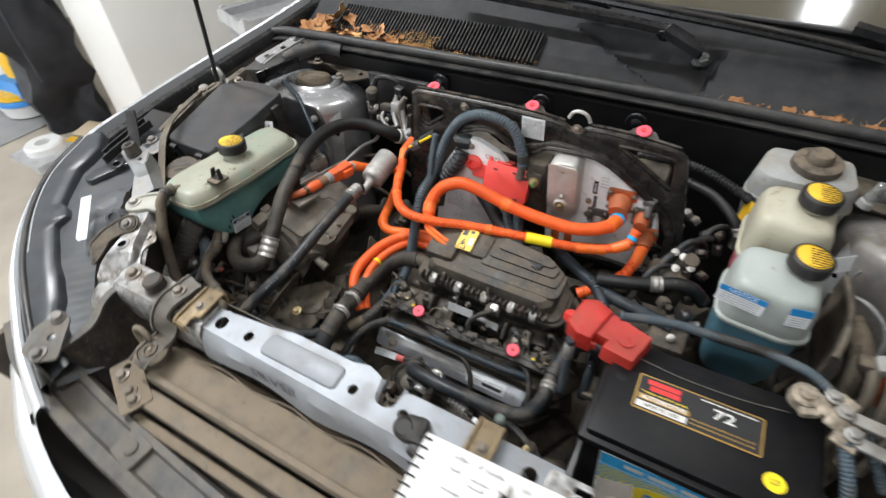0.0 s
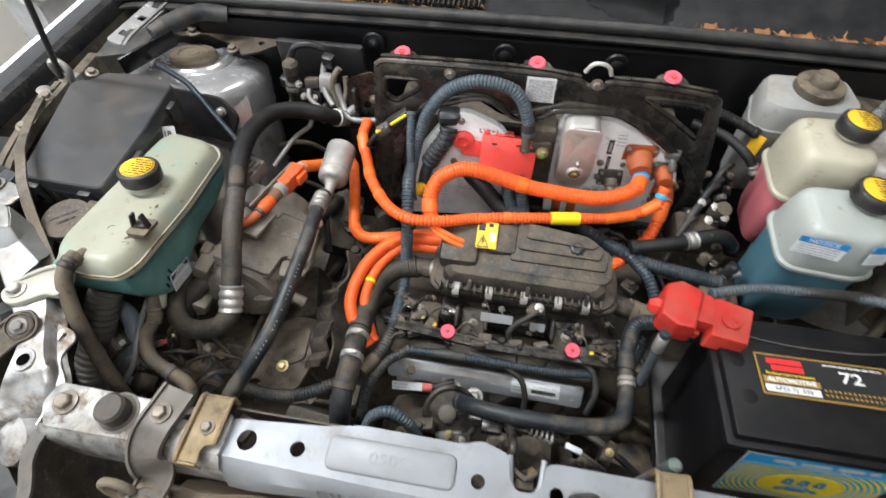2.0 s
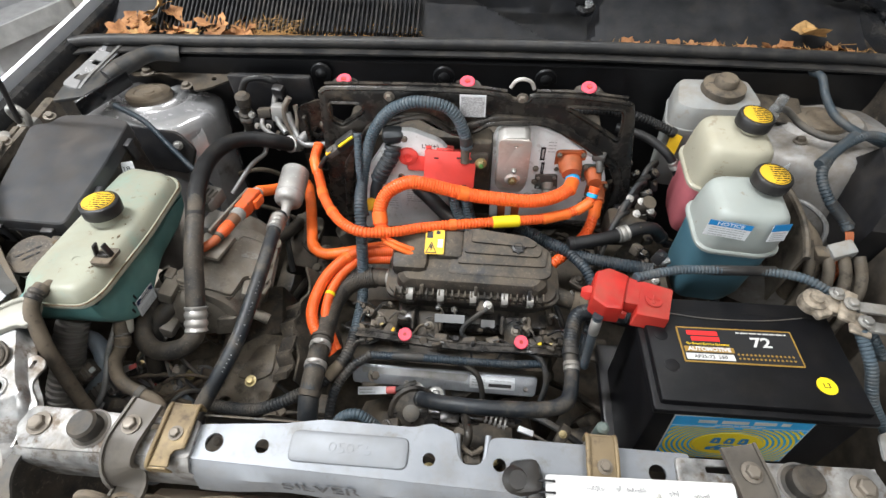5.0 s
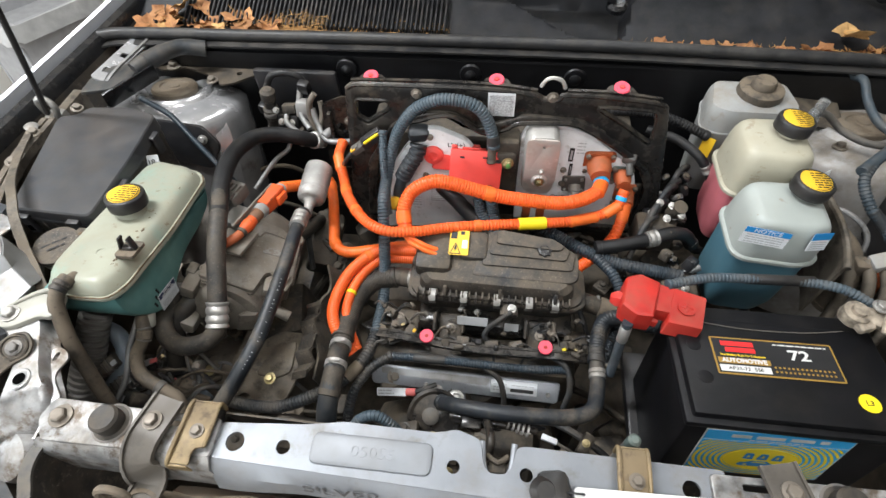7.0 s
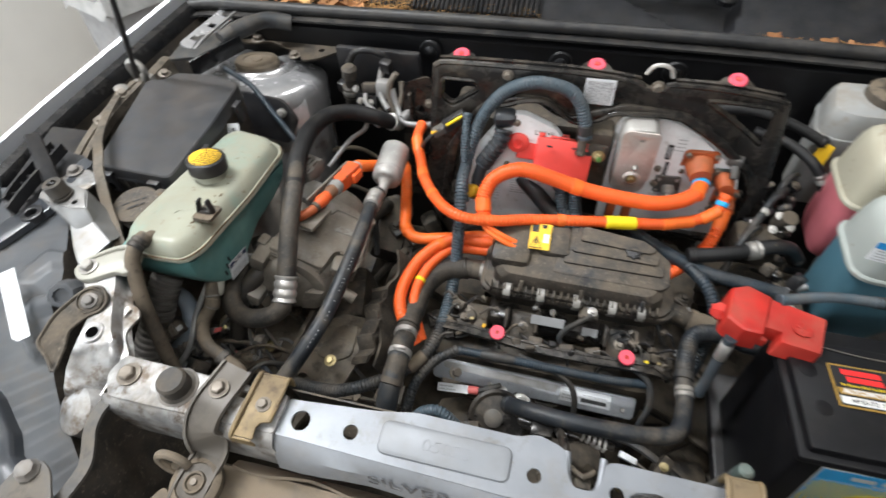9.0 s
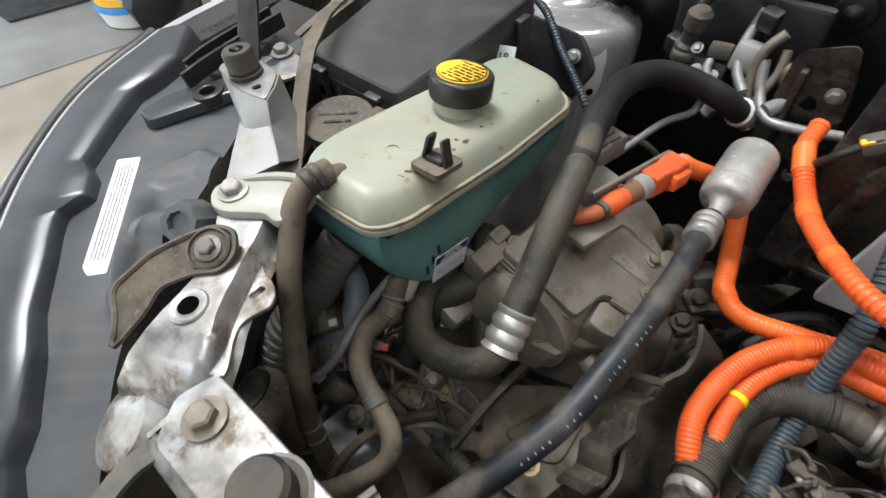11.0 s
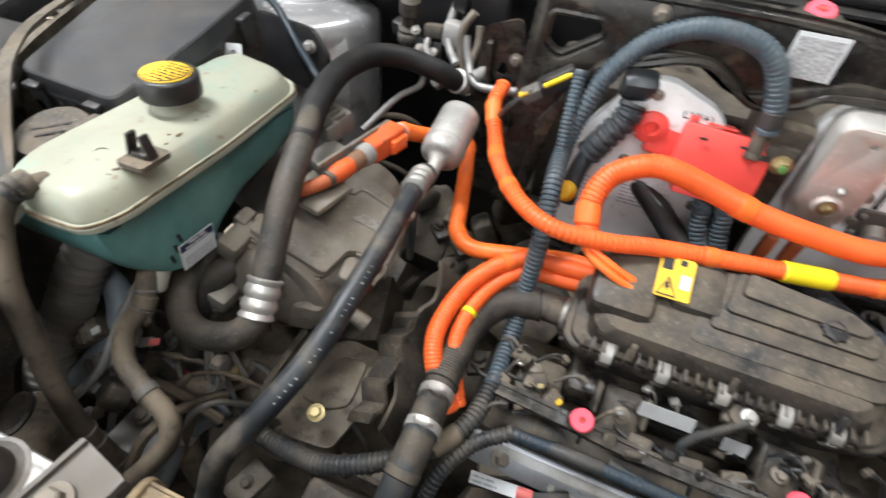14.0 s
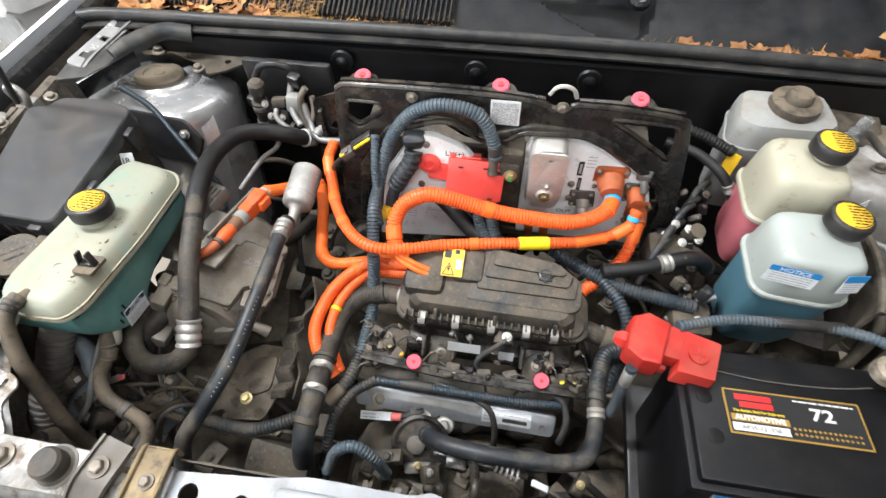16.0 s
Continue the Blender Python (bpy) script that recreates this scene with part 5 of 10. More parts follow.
# stations along the rail: outer edge, inner edge, height
RS = [((-0.510, -0.034), (-0.480, -0.016), 0.905), ((-0.516, -0.024), (-0.462, 0.004), 0.936), ((-0.514, -0.006), (-0.462, 0.022), 0.953), ((-0.514, 0.010), (-0.468, 0.036), 0.960), ((-0.516, 0.024), (-0.478, 0.048), 0.962), ((-0.519, 0.038), (-0.487, 0.061), 0.962), ((-0.522, 0.050), (-0.494, 0.073), 0.962), ((-0.527, 0.062), (-0.501, 0.084), 0.962), ((-0.540, 0.077), (-0.509, 0.100), 0.962), ((-0.559, 0.093), (-0.518, 0.114), 0.962), ((-0.585, 0.118), (-0.550, 0.137), 0.962), ((-0.612, 0.143), (-0.570, 0.154), 0.962), ((-0.634, 0.166), (-0.580, 0.172), 0.960), ((-0.665, 0.205), (-0.610, 0.215), 0.950)]
rt = np.linspace(0, len(RS) - 1, 60)
lx, ly, rx_, ry_, rz_ = (np.interp(rt, range(len(RS)), v) for v in ([s[0][0] for s in RS], [s[0][1] for s in RS], [s[1][0] for s in RS], [s[1][1] for s in RS], [s[2] for s in RS]))
rrows = []
for a, b, c, d, z in zip(lx, ly, rx_, ry_, rz_):
    l, r = Vector((a, b, z)), Vector((c, d, z))
    u = (r - l).normalized()
    up = Vector((0, 0, 1))
    rrows.append([l - u * 0.004 - up * 0.06, l - u * 0.001 - up * 0.008, l + u * 0.004, l + u * 0.008 + up * 0.0005, r - u * 0.010 + up * 0.0005, r - u * 0.005, r - u * 0.001 - up * 0.006, r + up * -0.016, r + u * 0.004 - up * 0.019, r + u * 0.007 - up * 0.022])
part("pressing", solid(rrows, 0.0022), M["rail"], rail, "", 50)
HC = Vector((-0.501, 0.038, 0.9627))
ring = part("hole_rim", lathe([(0.0130, 0), (0.0118, 0.0012), (0.0095, 0.0014), (0.0072, 0.0008), (0.0068, 0.0004)], HC, seg=30), M["rail"], rail)
# the hole isn't cut: a black disc paints its shade
part("hole", lathe([(0.0070, 0.0006), (0.0066, 0.0009)], HC, seg=24), M["hole"], ring, "black disc painted as a through hole")
part("ear", plate(rounded([(-0.516, 0.107), (-0.512, 0.098), (-0.501, 0.088), (-0.486, 0.086), (-0.4765, 0.081), (-0.4715, 0.0726), (-0.475, 0.064), (-0.477, 0.052), (-0.470, 0.0425), (-0.458, 0.031), (-0.4535, 0.024), (-0.470, 0.016), (-0.490, 0.045), (-0.506, 0.075), (-0.524, 0.100)], 0.005), [rounded([(-0.4910, 0.0690), (-0.4860, 0.0690), (-0.4855, 0.0795), (-0.4905, 0.0795)], 0.0025)], 0.003, pose(0, 0, 0.9435), 0.001), M["rail"], rail)
part("end_cup", lathe([(0.030, 0), (0.031, 0.02), (0.026, 0.034), (0.012, 0.040)], (-0.490, -0.022, 0.890), (-0.3, -0.5, 1), 24), M["rail"], rail)
post = thing("hood_stop_post", (-0.625, 0.19, 0.88), "folded silver steel post with a rubber hood stop", "post")
part("front_sheet", solid([[(-0.676, 0.189, 0.989), (-0.650, 0.181, 0.989), (-0.626, 0.179, 0.989), (-0.600, 0.183, 0.989)], [(-0.650, 0.178, 0.979), (-0.632, 0.172, 0.978), (-0.616, 0.172, 0.978), (-0.600, 0.180, 0.978)], [(-0.624, 0.166, 0.970), (-0.614, 0.163, 0.969), (-0.606, 0.166, 0.969), (-0.597, 0.176, 0.970)], [(-0.602, 0.142, 0.966), (-0.594, 0.140, 0.966), (-0.586, 0.148, 0.966), (-0.576, 0.164, 0.967)], [(-0.578, 0.118, 0.964), (-0.571, 0.124, 0.964), (-0.566, 0.136, 0.964), (-0.559, 0.154, 0.965)]], 0.002), M["postsilver"], post, "", 24)
part("side_sheet", solid([[(-0.600, 0.183, 0.989), (-0.610, 0.199, 0.989), (-0.622, 0.212, 0.989)], [(-0.597, 0.176, 0.970), (-0.600, 0.190, 0.967), (-0.606, 0.206, 0.962)], [(-0.576, 0.164, 0.967), (-0.580, 0.178, 0.958), (-0.588, 0.194, 0.950)], [(-0.559, 0.154, 0.965), (-0.564, 0.168, 0.954), (-0.574, 0.184, 0.944)]], 0.002), M["postsilver"], post, "", 24)
part("top_plate", plate(rounded([(-0.676, 0.188), (-0.680, 0.199), (-0.670, 0.210), (-0.645, 0.216), (-0.622, 0.213), (-0.599, 0.183), (-0.626, 0.179)], 0.007), [circle(-0.621, 0.190, 0.0036, 14)], 0.0025, pose(0, 0, 0.9875), 0.001), M["postsilver"], post)
stop = part("rubber_stop", lathe([(0.0142, 0), (0.0145, 0.003), (0.0132, 0.004), (0.0135, 0.007), (0.0128, 0.008), (0.0130, 0.020), (0.0115, 0.0225), (0.006, 0.0225), (0.005, 0.018)], (-0.644, 0.1965, 0.990), (-0.05, 0.02, 1), 28), M["rubber"], post, "black rubber hood stop")
# black bar painted as the shade of a slot
part("slot", box((-0.645, 0.1968, 1.0125), (0.010, 0.0035, 0.002), 0.0005), M["ink"], stop)
part("tab", plate(rounded([(-0.722, 0.246), (-0.690, 0.228), (-0.662, 0.236), (-0.655, 0.262), (-0.690, 0.275)], 0.007), [circle(-0.698, 0.2505, 0.0058, 18)], 0.003, pose(0, 0, 0.953), 0.001), M["rail"], post)
arm = thing("adjuster_arm", (-0.53, 0.05, 0.95), "dark brown pressed steel arm bolted to the rail", "arm")
AR = frame3((-0.524, 0.072, 0.9665), (-0.033, -0.058, -0.009), Vector((0.209, -0.265, 0.941)).cross(Vector((-0.033, -0.058, -0.009))))
ARi = AR.inverted()
A_OUT = [(ARi @ Vector(p)).to_2d() for p in ((-0.540, 0.073, 0.972), (-0.554, 0.046, 0.967), (-0.558, 0.013, 0.959), (-0.540, 0.003, 0.952), (-0.527, -0.012, 0.945), (-0.528, 0.019, 0.954), (-0.533, 0.034, 0.960), (-0.521, 0.054, 0.963), (-0.506, 0.066, 0.965), (-0.507, 0.080, 0.967), (-0.518, 0.090, 0.972), (-0.531, 0.086, 0.972))]
A_OUT = [tuple(p) for p in A_OUT]
part("arm", plate(rounded(A_OUT, 0.008), [], 0.003, AR, 0.001), M["frame"], arm)
rim = rounded(A_OUT, 0.008)
part("rim", tube([AR @ Vector((x, y, 0.003)) for x, y in rim + rim[:1]], 0.0022, 6, step=0.003), M["frame"], arm)
part("pad", lathe([(0.0150, 0.002), (0.0150, 0.005), (0.0135, 0.006), (0.0125, 0.004), (0.0100, 0.004)], AR @ Vector((0, 0, 0)), AR.to_3x3() @ Vector((0, 0, 1)), 28), M["frame"], arm)
part("bolt", bolt_bm(AR @ Vector((0, 0, 0.004)), AR.to_3x3() @ Vector((0, 0, 1)), 0.0062), M["brace"], arm)


# ---- reservoirs ----
def cap_thing(p, d, r, parent, label):
    cap = part("cap", lathe([(r * 0.80, -0.020), (r * 0.99, -0.018), (r, -0.016), (r, -0.002), (r * 0.96, 0.0), (r * 0.90, 0.001)], p, d, 56, wave=lambda a: 0.012 * math.sin(28 * a)), M["rubber2"], parent, "ribbed black screw cap")
    disc = part("warning_disc", lathe([(r * 0.80, 0.0005), (r * 0.80, 0.0018), (r * 0.78, 0.002)], p, d, 40), M["yellowp"], cap, label)
    f = axis_frame(Vector(p) + Vector(d).normalized() * 0.0021, d)
    f = frame3(f.translation, (1, 0, 0), Vector(d).cross(Vector((1, 0, 0))) * 1.0)
    rr = r * 0.8
    bars("print", [(-math.sqrt(max(0, rr * rr * 0.72 - y * y)), math.sqrt(max(0, rr * rr * 0.72 - y * y)), y) for y in np.linspace(-rr * 0.66, rr * 0.66, 7)], f, M["ink"], disc, 0.0021, 4)
    part("print_ring", plate(circle(0, 0, rr * 0.96, 36), [circle(0, 0, rr * 0.91, 36)], 0.0003, f), M["ink"], disc)
    return cap


tank = thing("coolant_reservoir", (-0.49, 0.28, 0.80), "stained milky green plastic coolant reservoir half full of teal coolant", "reservoir")
T_OUT = [(-0.452, 0.148), (-0.441, 0.172), (-0.441, 0.290), (-0.452, 0.408), (-0.474, 0.431), (-0.548, 0.444), (-0.563, 0.425), (-0.560, 0.300), (-0.556, 0.185), (-0.540, 0.154), (-0.500, 0.146)]


def tank_ring(inset, h):
    """The reservoir's outline drawn in by inset, h above its sloping seam."""
    c = Vector((-0.502, 0.285))
    out = []
    for x, y in rounded(T_OUT, 0.020, 5):
        v = Vector((x, y)) - c
        v = Vector((v.x * (1 - inset / 0.055), v.y * (1 - inset / 0.145)))
        p = c + v
        out.append(Vector((p.x, p.y, 0.961 - 0.21 * (p.y - 0.146) + h)))
    return out


part("upper_shell", loft([tank_ring(0.003, -0.002), tank_ring(0.004, 0.004), tank_ring(0.007, 0.010), tank_ring(0.010, 0.017), tank_ring(0.015, 0.0215), tank_ring(0.022, 0.0235), tank_ring(0.036, 0.0245)], True, True), M["hdpe"], tank)
part("seam_flange", loft([tank_ring(0.0005, -0.006), tank_ring(-0.001, -0.004), tank_ring(-0.001, 0.0), tank_ring(0.0005, 0.002)], True, True), M["hdpe"], tank)
seam_ = [p for p in tank_ring(-0.0002, 0.0026) if p.x > -0.52 and p.y < 0.42]
seam_ = sorted(seam_, key=lambda p: math.atan2(p.y - 0.285, p.x + 0.502))
part("seam_grime", tube([tuple(p) for p in seam_], 0.0011, 6, step=0.006), M["crust"], tank, "brown grime along the seam")
L_OUT = [(0.152, 0.958), (0.150, 0.922), (0.160, 0.896), (0.182, 0.862), (0.200, 0.849), (0.230, 0.842), (0.250, 0.856), (0.292, 0.868), (0.350, 0.864), (0.392, 0.872), (0.404, 0.900), (0.400, 0.907)]
LS = frame3((-0.550, 0, 0), (0, 1, 0), (0, 0, 1))
part("lower_shell", plate(rounded(L_OUT, 0.012), [], 0.100, LS, 0.010), M["coolant"], tank, "teal coolant showing through the plastic")
part("nipple", rod_bm((-0.466, 0.185, 0.872), (-0.467, 0.168, 0.852), 0.012, 18), M["milky"], tank)
CAPD = Vector((0.03, 0.19, 1)).normalized()
CAPP = Vector((-0.496, 0.302, 0.985))
part("neck", lathe([(0.024, -0.042), (0.0215, -0.034), (0.0195, -0.030), (0.0185, -0.010)], CAPP, CAPD, 28), M["hdpe"], tank)
cap_thing(CAPP, CAPD, 0.0265, tank, "yellow warning disc with black print")
part("tab", plate(rounded(rect(-0.012, -0.012, 0.012, 0.012), 0.002), [], 0.002, frame3((-0.552, 0.4338, 0.9141), (1, 0.25, 0), (0, 0.5, 0.87))), M["labelw"], tank, "white tab")
words("tab_number", "18", 0.013, frame3((-0.552, 0.4314, 0.9155), (1, 0.25, 0), (0, 0.5, 0.87)), M["ink"], tank)
CB = frame3((-0.4505, 0.217, 0.9715), (0.0, 1.0, -0.21), (-1.0, 0.0, 0.0))
clipp = part("clip_base", moved(plate(rounded(rect(-0.015, -0.013, 0.015, 0.013), 0.004), [], 0.0045), CB), M["rubberd"], tank, "brown clip base")
part("clip_jaw", moved(joined(box((0, -0.008, 0.0145), (0.009, 0.0035, 0.020), 0.0015, (-14, 0, 0)), box((0, 0.008, 0.0145), (0.009, 0.0035, 0.020), 0.0015, (14, 0, 0)), box((0, 0, 0.006), (0.009, 0.015, 0.007), 0.002)), CB), M["rubber2"], clipp)
part("raised_mark", moved(joined(plate(circle(0, 0, 0.0065, 20), [circle(0, 0, 0.0050, 20)], 0.0006), box((0.014, 0, 0), (0.010, 0.006, 0.0012), 0)), frame3((-0.490, 0.212, 0.9715), (0.6, 0.8, -0.17), (-0.8, 0.6, 0.0))), M["hdpe"], tank)
tl = frame3((-0.4485, 0.2160, 0.8655), (0.06, 0.98, -0.19), (0.10, 0.2, 1)) @ Matrix.Diagonal((1.12, 1.12, 1, 1))
part("label", plate(rounded(rect(-0.018, -0.014, 0.018, 0.014), 0.001), [], 0.0006, tl), M["labelw"], tank, "white and black caution label")
part("label_header", plate(rect(-0.017, 0.0055, 0.017, 0.013), [], 0.0008, tl), M["navy"], tank)
bars("print", [(-0.012, 0.012, 0.0075), (-0.008, 0.009, 0.0112)], tl @ Matrix.Translation((0, 0, 0.0009)), M["paper"], tank, 0.0016, 5)
bars("print", [(-0.015, 0.014, -0.0115 + 0.003 * i) for i in range(4)], tl @ Matrix.Translation((0, 0, 0.0008)), M["labelg"], tank, 0.0011)
for i, zz in enumerate((0.895, 0.901, 0.907)):
    part("level_mark", box((-0.4495, 0.190 + 0.008 * i, zz - 0.03 + 0.012), (0.0008, 0.003, 0.009), 0), M["ink"], tank)
part("outlet", rod_bm((-0.500, 0.172, 0.972), (-0.504, 0.148, 0.982), 0.0085), M["rubberd"], tank)
E_OUT = [(-0.569, 0.100), (-0.575, 0.110), (-0.566, 0.124), (-0.538, 0.146), (-0.523, 0.152), (-0.505, 0.150), (-0.499, 0.128), (-0.506, 0.112), (-0.520, 0.114), (-0.545, 0.097), (-0.557, 0.094)]
part("mount_ear", plate(rounded(E_OUT, 0.008), [], 0.007, pose(0, 0, 0.9625), 0.0025), M["milky"], tank, "translucent milky mounting ear")
part("ear_gusset", tube([(-0.566, 0.122, 0.969), (-0.538, 0.144, 0.971), (-0.515, 0.152, 0.972)], 0.003, 8), M["milky"], tank)
part("ear_bolt", bolt_bm((-0.556, 0.113, 0.9695), (0, 0, 1), 0.0075), M["zinc"], tank)
rg = random.Random(40)
GRIME = [(-0.505, 0.176, 0.009), (-0.486, 0.166, 0.007), (-0.492, 0.187, 0.005), (-0.520, 0.170, 0.006), (-0.462, 0.262, 0.004), (-0.470, 0.402, 0.006), (-0.552, 0.250, 0.004)]
GRIME += [(rg.uniform(-0.525, -0.475), rg.uniform(0.165, 0.215), rg.uniform(0.0012, 0.0030)) for i in range(12)] + [(-0.460 + rg.uniform(-0.008, 0.0), rg.uniform(0.18, 0.38), rg.uniform(0.0008, 0.0020)) for i in range(12)]
for i, (bx, by, br) in enumerate(GRIME):
    rs = random.Random(i)
    ol = [(br * rs.uniform(0.45, 1.2) * math.cos(a), br * rs.uniform(0.45, 1.2) * math.sin(a)) for a in np.linspace(0, 2 * math.pi, 14, endpoint=False)]
    edge = (1 - max(abs(bx + 0.502) / 0.060, abs(by - 0.285) / 0.142)) * 0.055
    hz = float(np.interp(edge, (0.003, 0.004, 0.007, 0.010, 0.015, 0.022, 0.036), (-0.002, 0.004, 0.010, 0.017, 0.0215, 0.0235, 0.0245)))
    part("stain", plate(ol, [], 0.0004, frame3((bx, by, 0.9610 + hz - 0.21 * (by - 0.146)), (1, 0, 0), (0, 1, -0.21))), M["crust"], tank, "crusted brown stain")

wash = thing("washer_cap", (-0.574, 0.235, 0.88), "grey plastic washer fluid filler with a hinged lid", "filler cap")
part("lid", joined(lathe([(0.030, -0.006), (0.032, 0.0), (0.031, 0.005), (0.026, 0.006)], (-0.582, 0.232, 0.944), (0.05, -0.05, 1), 36), box((-0.557, 0.258, 0.946), (0.020, 0.014, 0.008), 0.003)), M["blackd"], wash)
part("neck", lathe([(0.020, -0.09), (0.026, -0.03), (0.030, -0.004)], (-0.582, 0.232, 0.940), (0.05, -0.05, 1), 28), M["hdpe4"], wash, "milky plastic filler neck")
bars("raised_print", [(-0.018, 0.018, 0.004), (-0.012, 0.012, -0.006), (-0.015, 0.015, 0.013)], frame3((-0.582, 0.232, 0.9505), (0.75, 0.6, 0), (-0.6, 0.75, 0)), M["blackp"], wash, 0.003, 9)

fuse = thing("fuse_box", (-0.63, 0.40, 0.84), "dusty black plastic fuse box with a clipped lid", "fuse box")
FO = [(-0.688, 0.287), (-0.558, 0.281), (-0.556, 0.40), (-0.562, 0.510), (-0.622, 0.526), (-0.690, 0.520), (-0.700, 0.500), (-0.732, 0.492)]
def fring(inset, z):
    c = Vector((-0.645, 0.405))
    return [Vector((*(c + (Vector(p) - c) * (1 - inset)), z)) for p in rounded(FO, 0.014, 4)]
part("lid", loft([fring(-0.004, 0.928), fring(-0.004, 0.932), fring(0.004, 0.934), fring(0.004, 0.944), fring(0.012, 0.9505), fring(0.03, 0.9525), fring(0.5, 0.9545)], True, True), M["lid"], fuse, "dust-filmed lid", 25)
part("body", loft([fring(0.05, 0.74), fring(0.035, 0.90), fring(0.015, 0.906), fring(0.015, 0.9275)], True, True), M["blackd"], fuse)
for k in range(7):
    part("body_rib", box((-0.672 + 0.019 * k, 0.2905 - 0.0009 * k, 0.900), (0.003, 0.008, 0.052), 0.001, None, 1), M["blackd"], fuse)
for x, y, r in ((-0.672, 0.283, 0), (-0.590, 0.280, 0), (-0.553, 0.36, 90), (-0.554, 0.47, 90)):
    lt = part("latch", joined(box((x, y, 0.922), (0.015, 0.007, 0.034), 0.002, (0, 0, r)), box((x, y, 0.939), (0.019, 0.010, 0.006), 0.002, (0, 0, r))), M["lid"], fuse)
    # black patch for the shade in the latch's slot
    part("latch_slot_patch", box((x, y - (0.004 if r == 0 else 0.0), 0.918), (0.008, 0.001, 0.012), 0.0003, (0, 0, r), 1), M["hole"], lt)


def side_reservoir(c, sx, sy, z0, z1, zf, top, low, name, label, lowlabel):
    """A blow-moulded tank with a seam flange at zf, a shoulder at the top and a tinted lower half."""
    t = thing(name, (c[0], c[1], z0), label, "reservoir", "side reservoirs")
    def ring(g, z, dx=0.0):
        return [Vector((c[0] + dx + x * g, c[1] + y * g, z)) for x, y in rounded([(-sx, -sy * 0.86), (sx * 0.5, -sy), (sx, -sy * 0.8), (sx, sy), (-sx, sy)], 0.026, 5)]
    part("upper_shell", loft([ring(1.0, zf), ring(0.975, zf + (z1 - zf) * 0.35), ring(0.945, z1 - 0.030), ring(0.915, z1 - 0.018), ring(0.865, z1 - 0.009), ring(0.79, z1 - 0.003), ring(0.66, z1)], True, True), M[top], t)
    part("seam_flange", loft([ring(1.03, zf - 0.006), ring(1.07, zf - 0.004), ring(1.07, zf + 0.001), ring(1.03, zf + 0.003)], True, True), M[top], t)
    part("lower_shell", loft([ring(0.80, z0), ring(0.92, z0 + 0.03), ring(0.97, zf - 0.004)], True, True), M[low], t, lowlabel)
    return t


r1 = side_reservoir((0.434, 0.402), 0.058, 0.053, 0.725, 0.947, 0.874, "hdpe3", "bluefluid", "coolant_bottle", "milky plastic coolant bottle with blue notice labels", "blue coolant showing through")
part("neck", lathe([(0.019, 0), (0.017, 0.03)], (0.461, 0.423, 0.930), seg=24), M["hdpe3"], r1)
cap_thing((0.461, 0.423, 0.9715), (0.06, 0.06, 1), 0.0268, r1, "yellow warning disc with black print")
lm = frame3((0.3955, 0.3515, 0.929), (0.0573, -0.006, -0.004), (0, 0.16, 1))
part("notice_label", plate(rect(-0.030, -0.014, 0.030, 0.014), [], 0.0008, lm), M["labelw"], r1, "white notice label")
part("notice_band", plate(rect(-0.030, 0.005, 0.030, 0.014), [], 0.0011, lm), M["blueink"], r1)
words("notice_word", "NOTICE", 0.0085, lm @ Matrix.Translation((0, 0.0095, 0.0013)), M["labelw"], r1, squash=1.2)
bars("print", [(-0.025, 0.024, -0.011 + 0.0042 * i) for i in range(4)], lm @ Matrix.Translation((0, 0, 0.0009)), M["labelg"], r1, 0.0015)
lm2 = frame3((0.4655, 0.3500, 0.929), (0.96, 0.16, 0), (0, 0.16, 1)) @ Matrix.Diagonal((0.72, 1, 1, 1))
part("caution_label", plate(rect(-0.018, -0.016, 0.018, 0.016), [], 0.0008, lm2), M["labelw"], r1, "white caution label")
part("caution_band", plate(rect(-0.018, 0.004, 0.018, 0.016), [], 0.0011, lm2), M["blueink"], r1)
bars("print", [(-0.014, 0.014, -0.012 + 0.004 * i) for i in range(4)], lm2 @ Matrix.Translation((0, 0, 0.0009)), M["labelg"], r1, 0.0014)
r2 = side_reservoir((0.438, 0.520), 0.055, 0.055, 0.76, 0.965, 0.885, "hdpe2", "pinkfluid", "coolant_bottle", "cream plastic coolant bottle half full of pink fluid", "pink coolant showing through")
part("neck", lathe([(0.019, 0), (0.017, 0.03)], (0.457, 0.531, 0.950), seg=24), M["hdpe2"], r2)
cap_thing((0.457, 0.531, 0.991), (0.06, 0.06, 1), 0.0268, r2, "yellow warning disc with black print")
part("pink_label", plate(rect(-0.018, -0.014, 0.018, 0.014), [], 0.0008, frame3((0.508, 0.478, 0.918), (0.75, 0.5, 0), (0, 0.25, 1))), M["labelw"], r2, "pale label")
r3 = thing("brake_fluid_reservoir", (0.446, 0.655, 0.74), "dusty milky reservoir with a brown cap", "reservoir", "side reservoirs")
def square_ring(g, z, grow=0.0):
    """The square reservoir's outline, shrunk by g about its middle."""
    ol = [(0.368, 0.628), (0.395, 0.612), (0.500, 0.612), (0.526, 0.632), (0.516, 0.705), (0.385, 0.705)]
    return [Vector((0.446 + (x - 0.446) * g + grow, 0.660 + (y - 0.660) * g, z)) for x, y in rounded(ol, 0.014, 4)]
part("upper_shell", loft([square_ring(1.0, 0.888), square_ring(0.985, 0.912), square_ring(0.960, 0.924), square_ring(0.900, 0.932), square_ring(0.60, 0.937)], True, True), M["hdpe4"], r3)
part("seam", loft([square_ring(1.02, 0.884), square_ring(1.035, 0.885), square_ring(1.035, 0.888), square_ring(1.02, 0.889)], True, True), M["hdpe4"], r3)
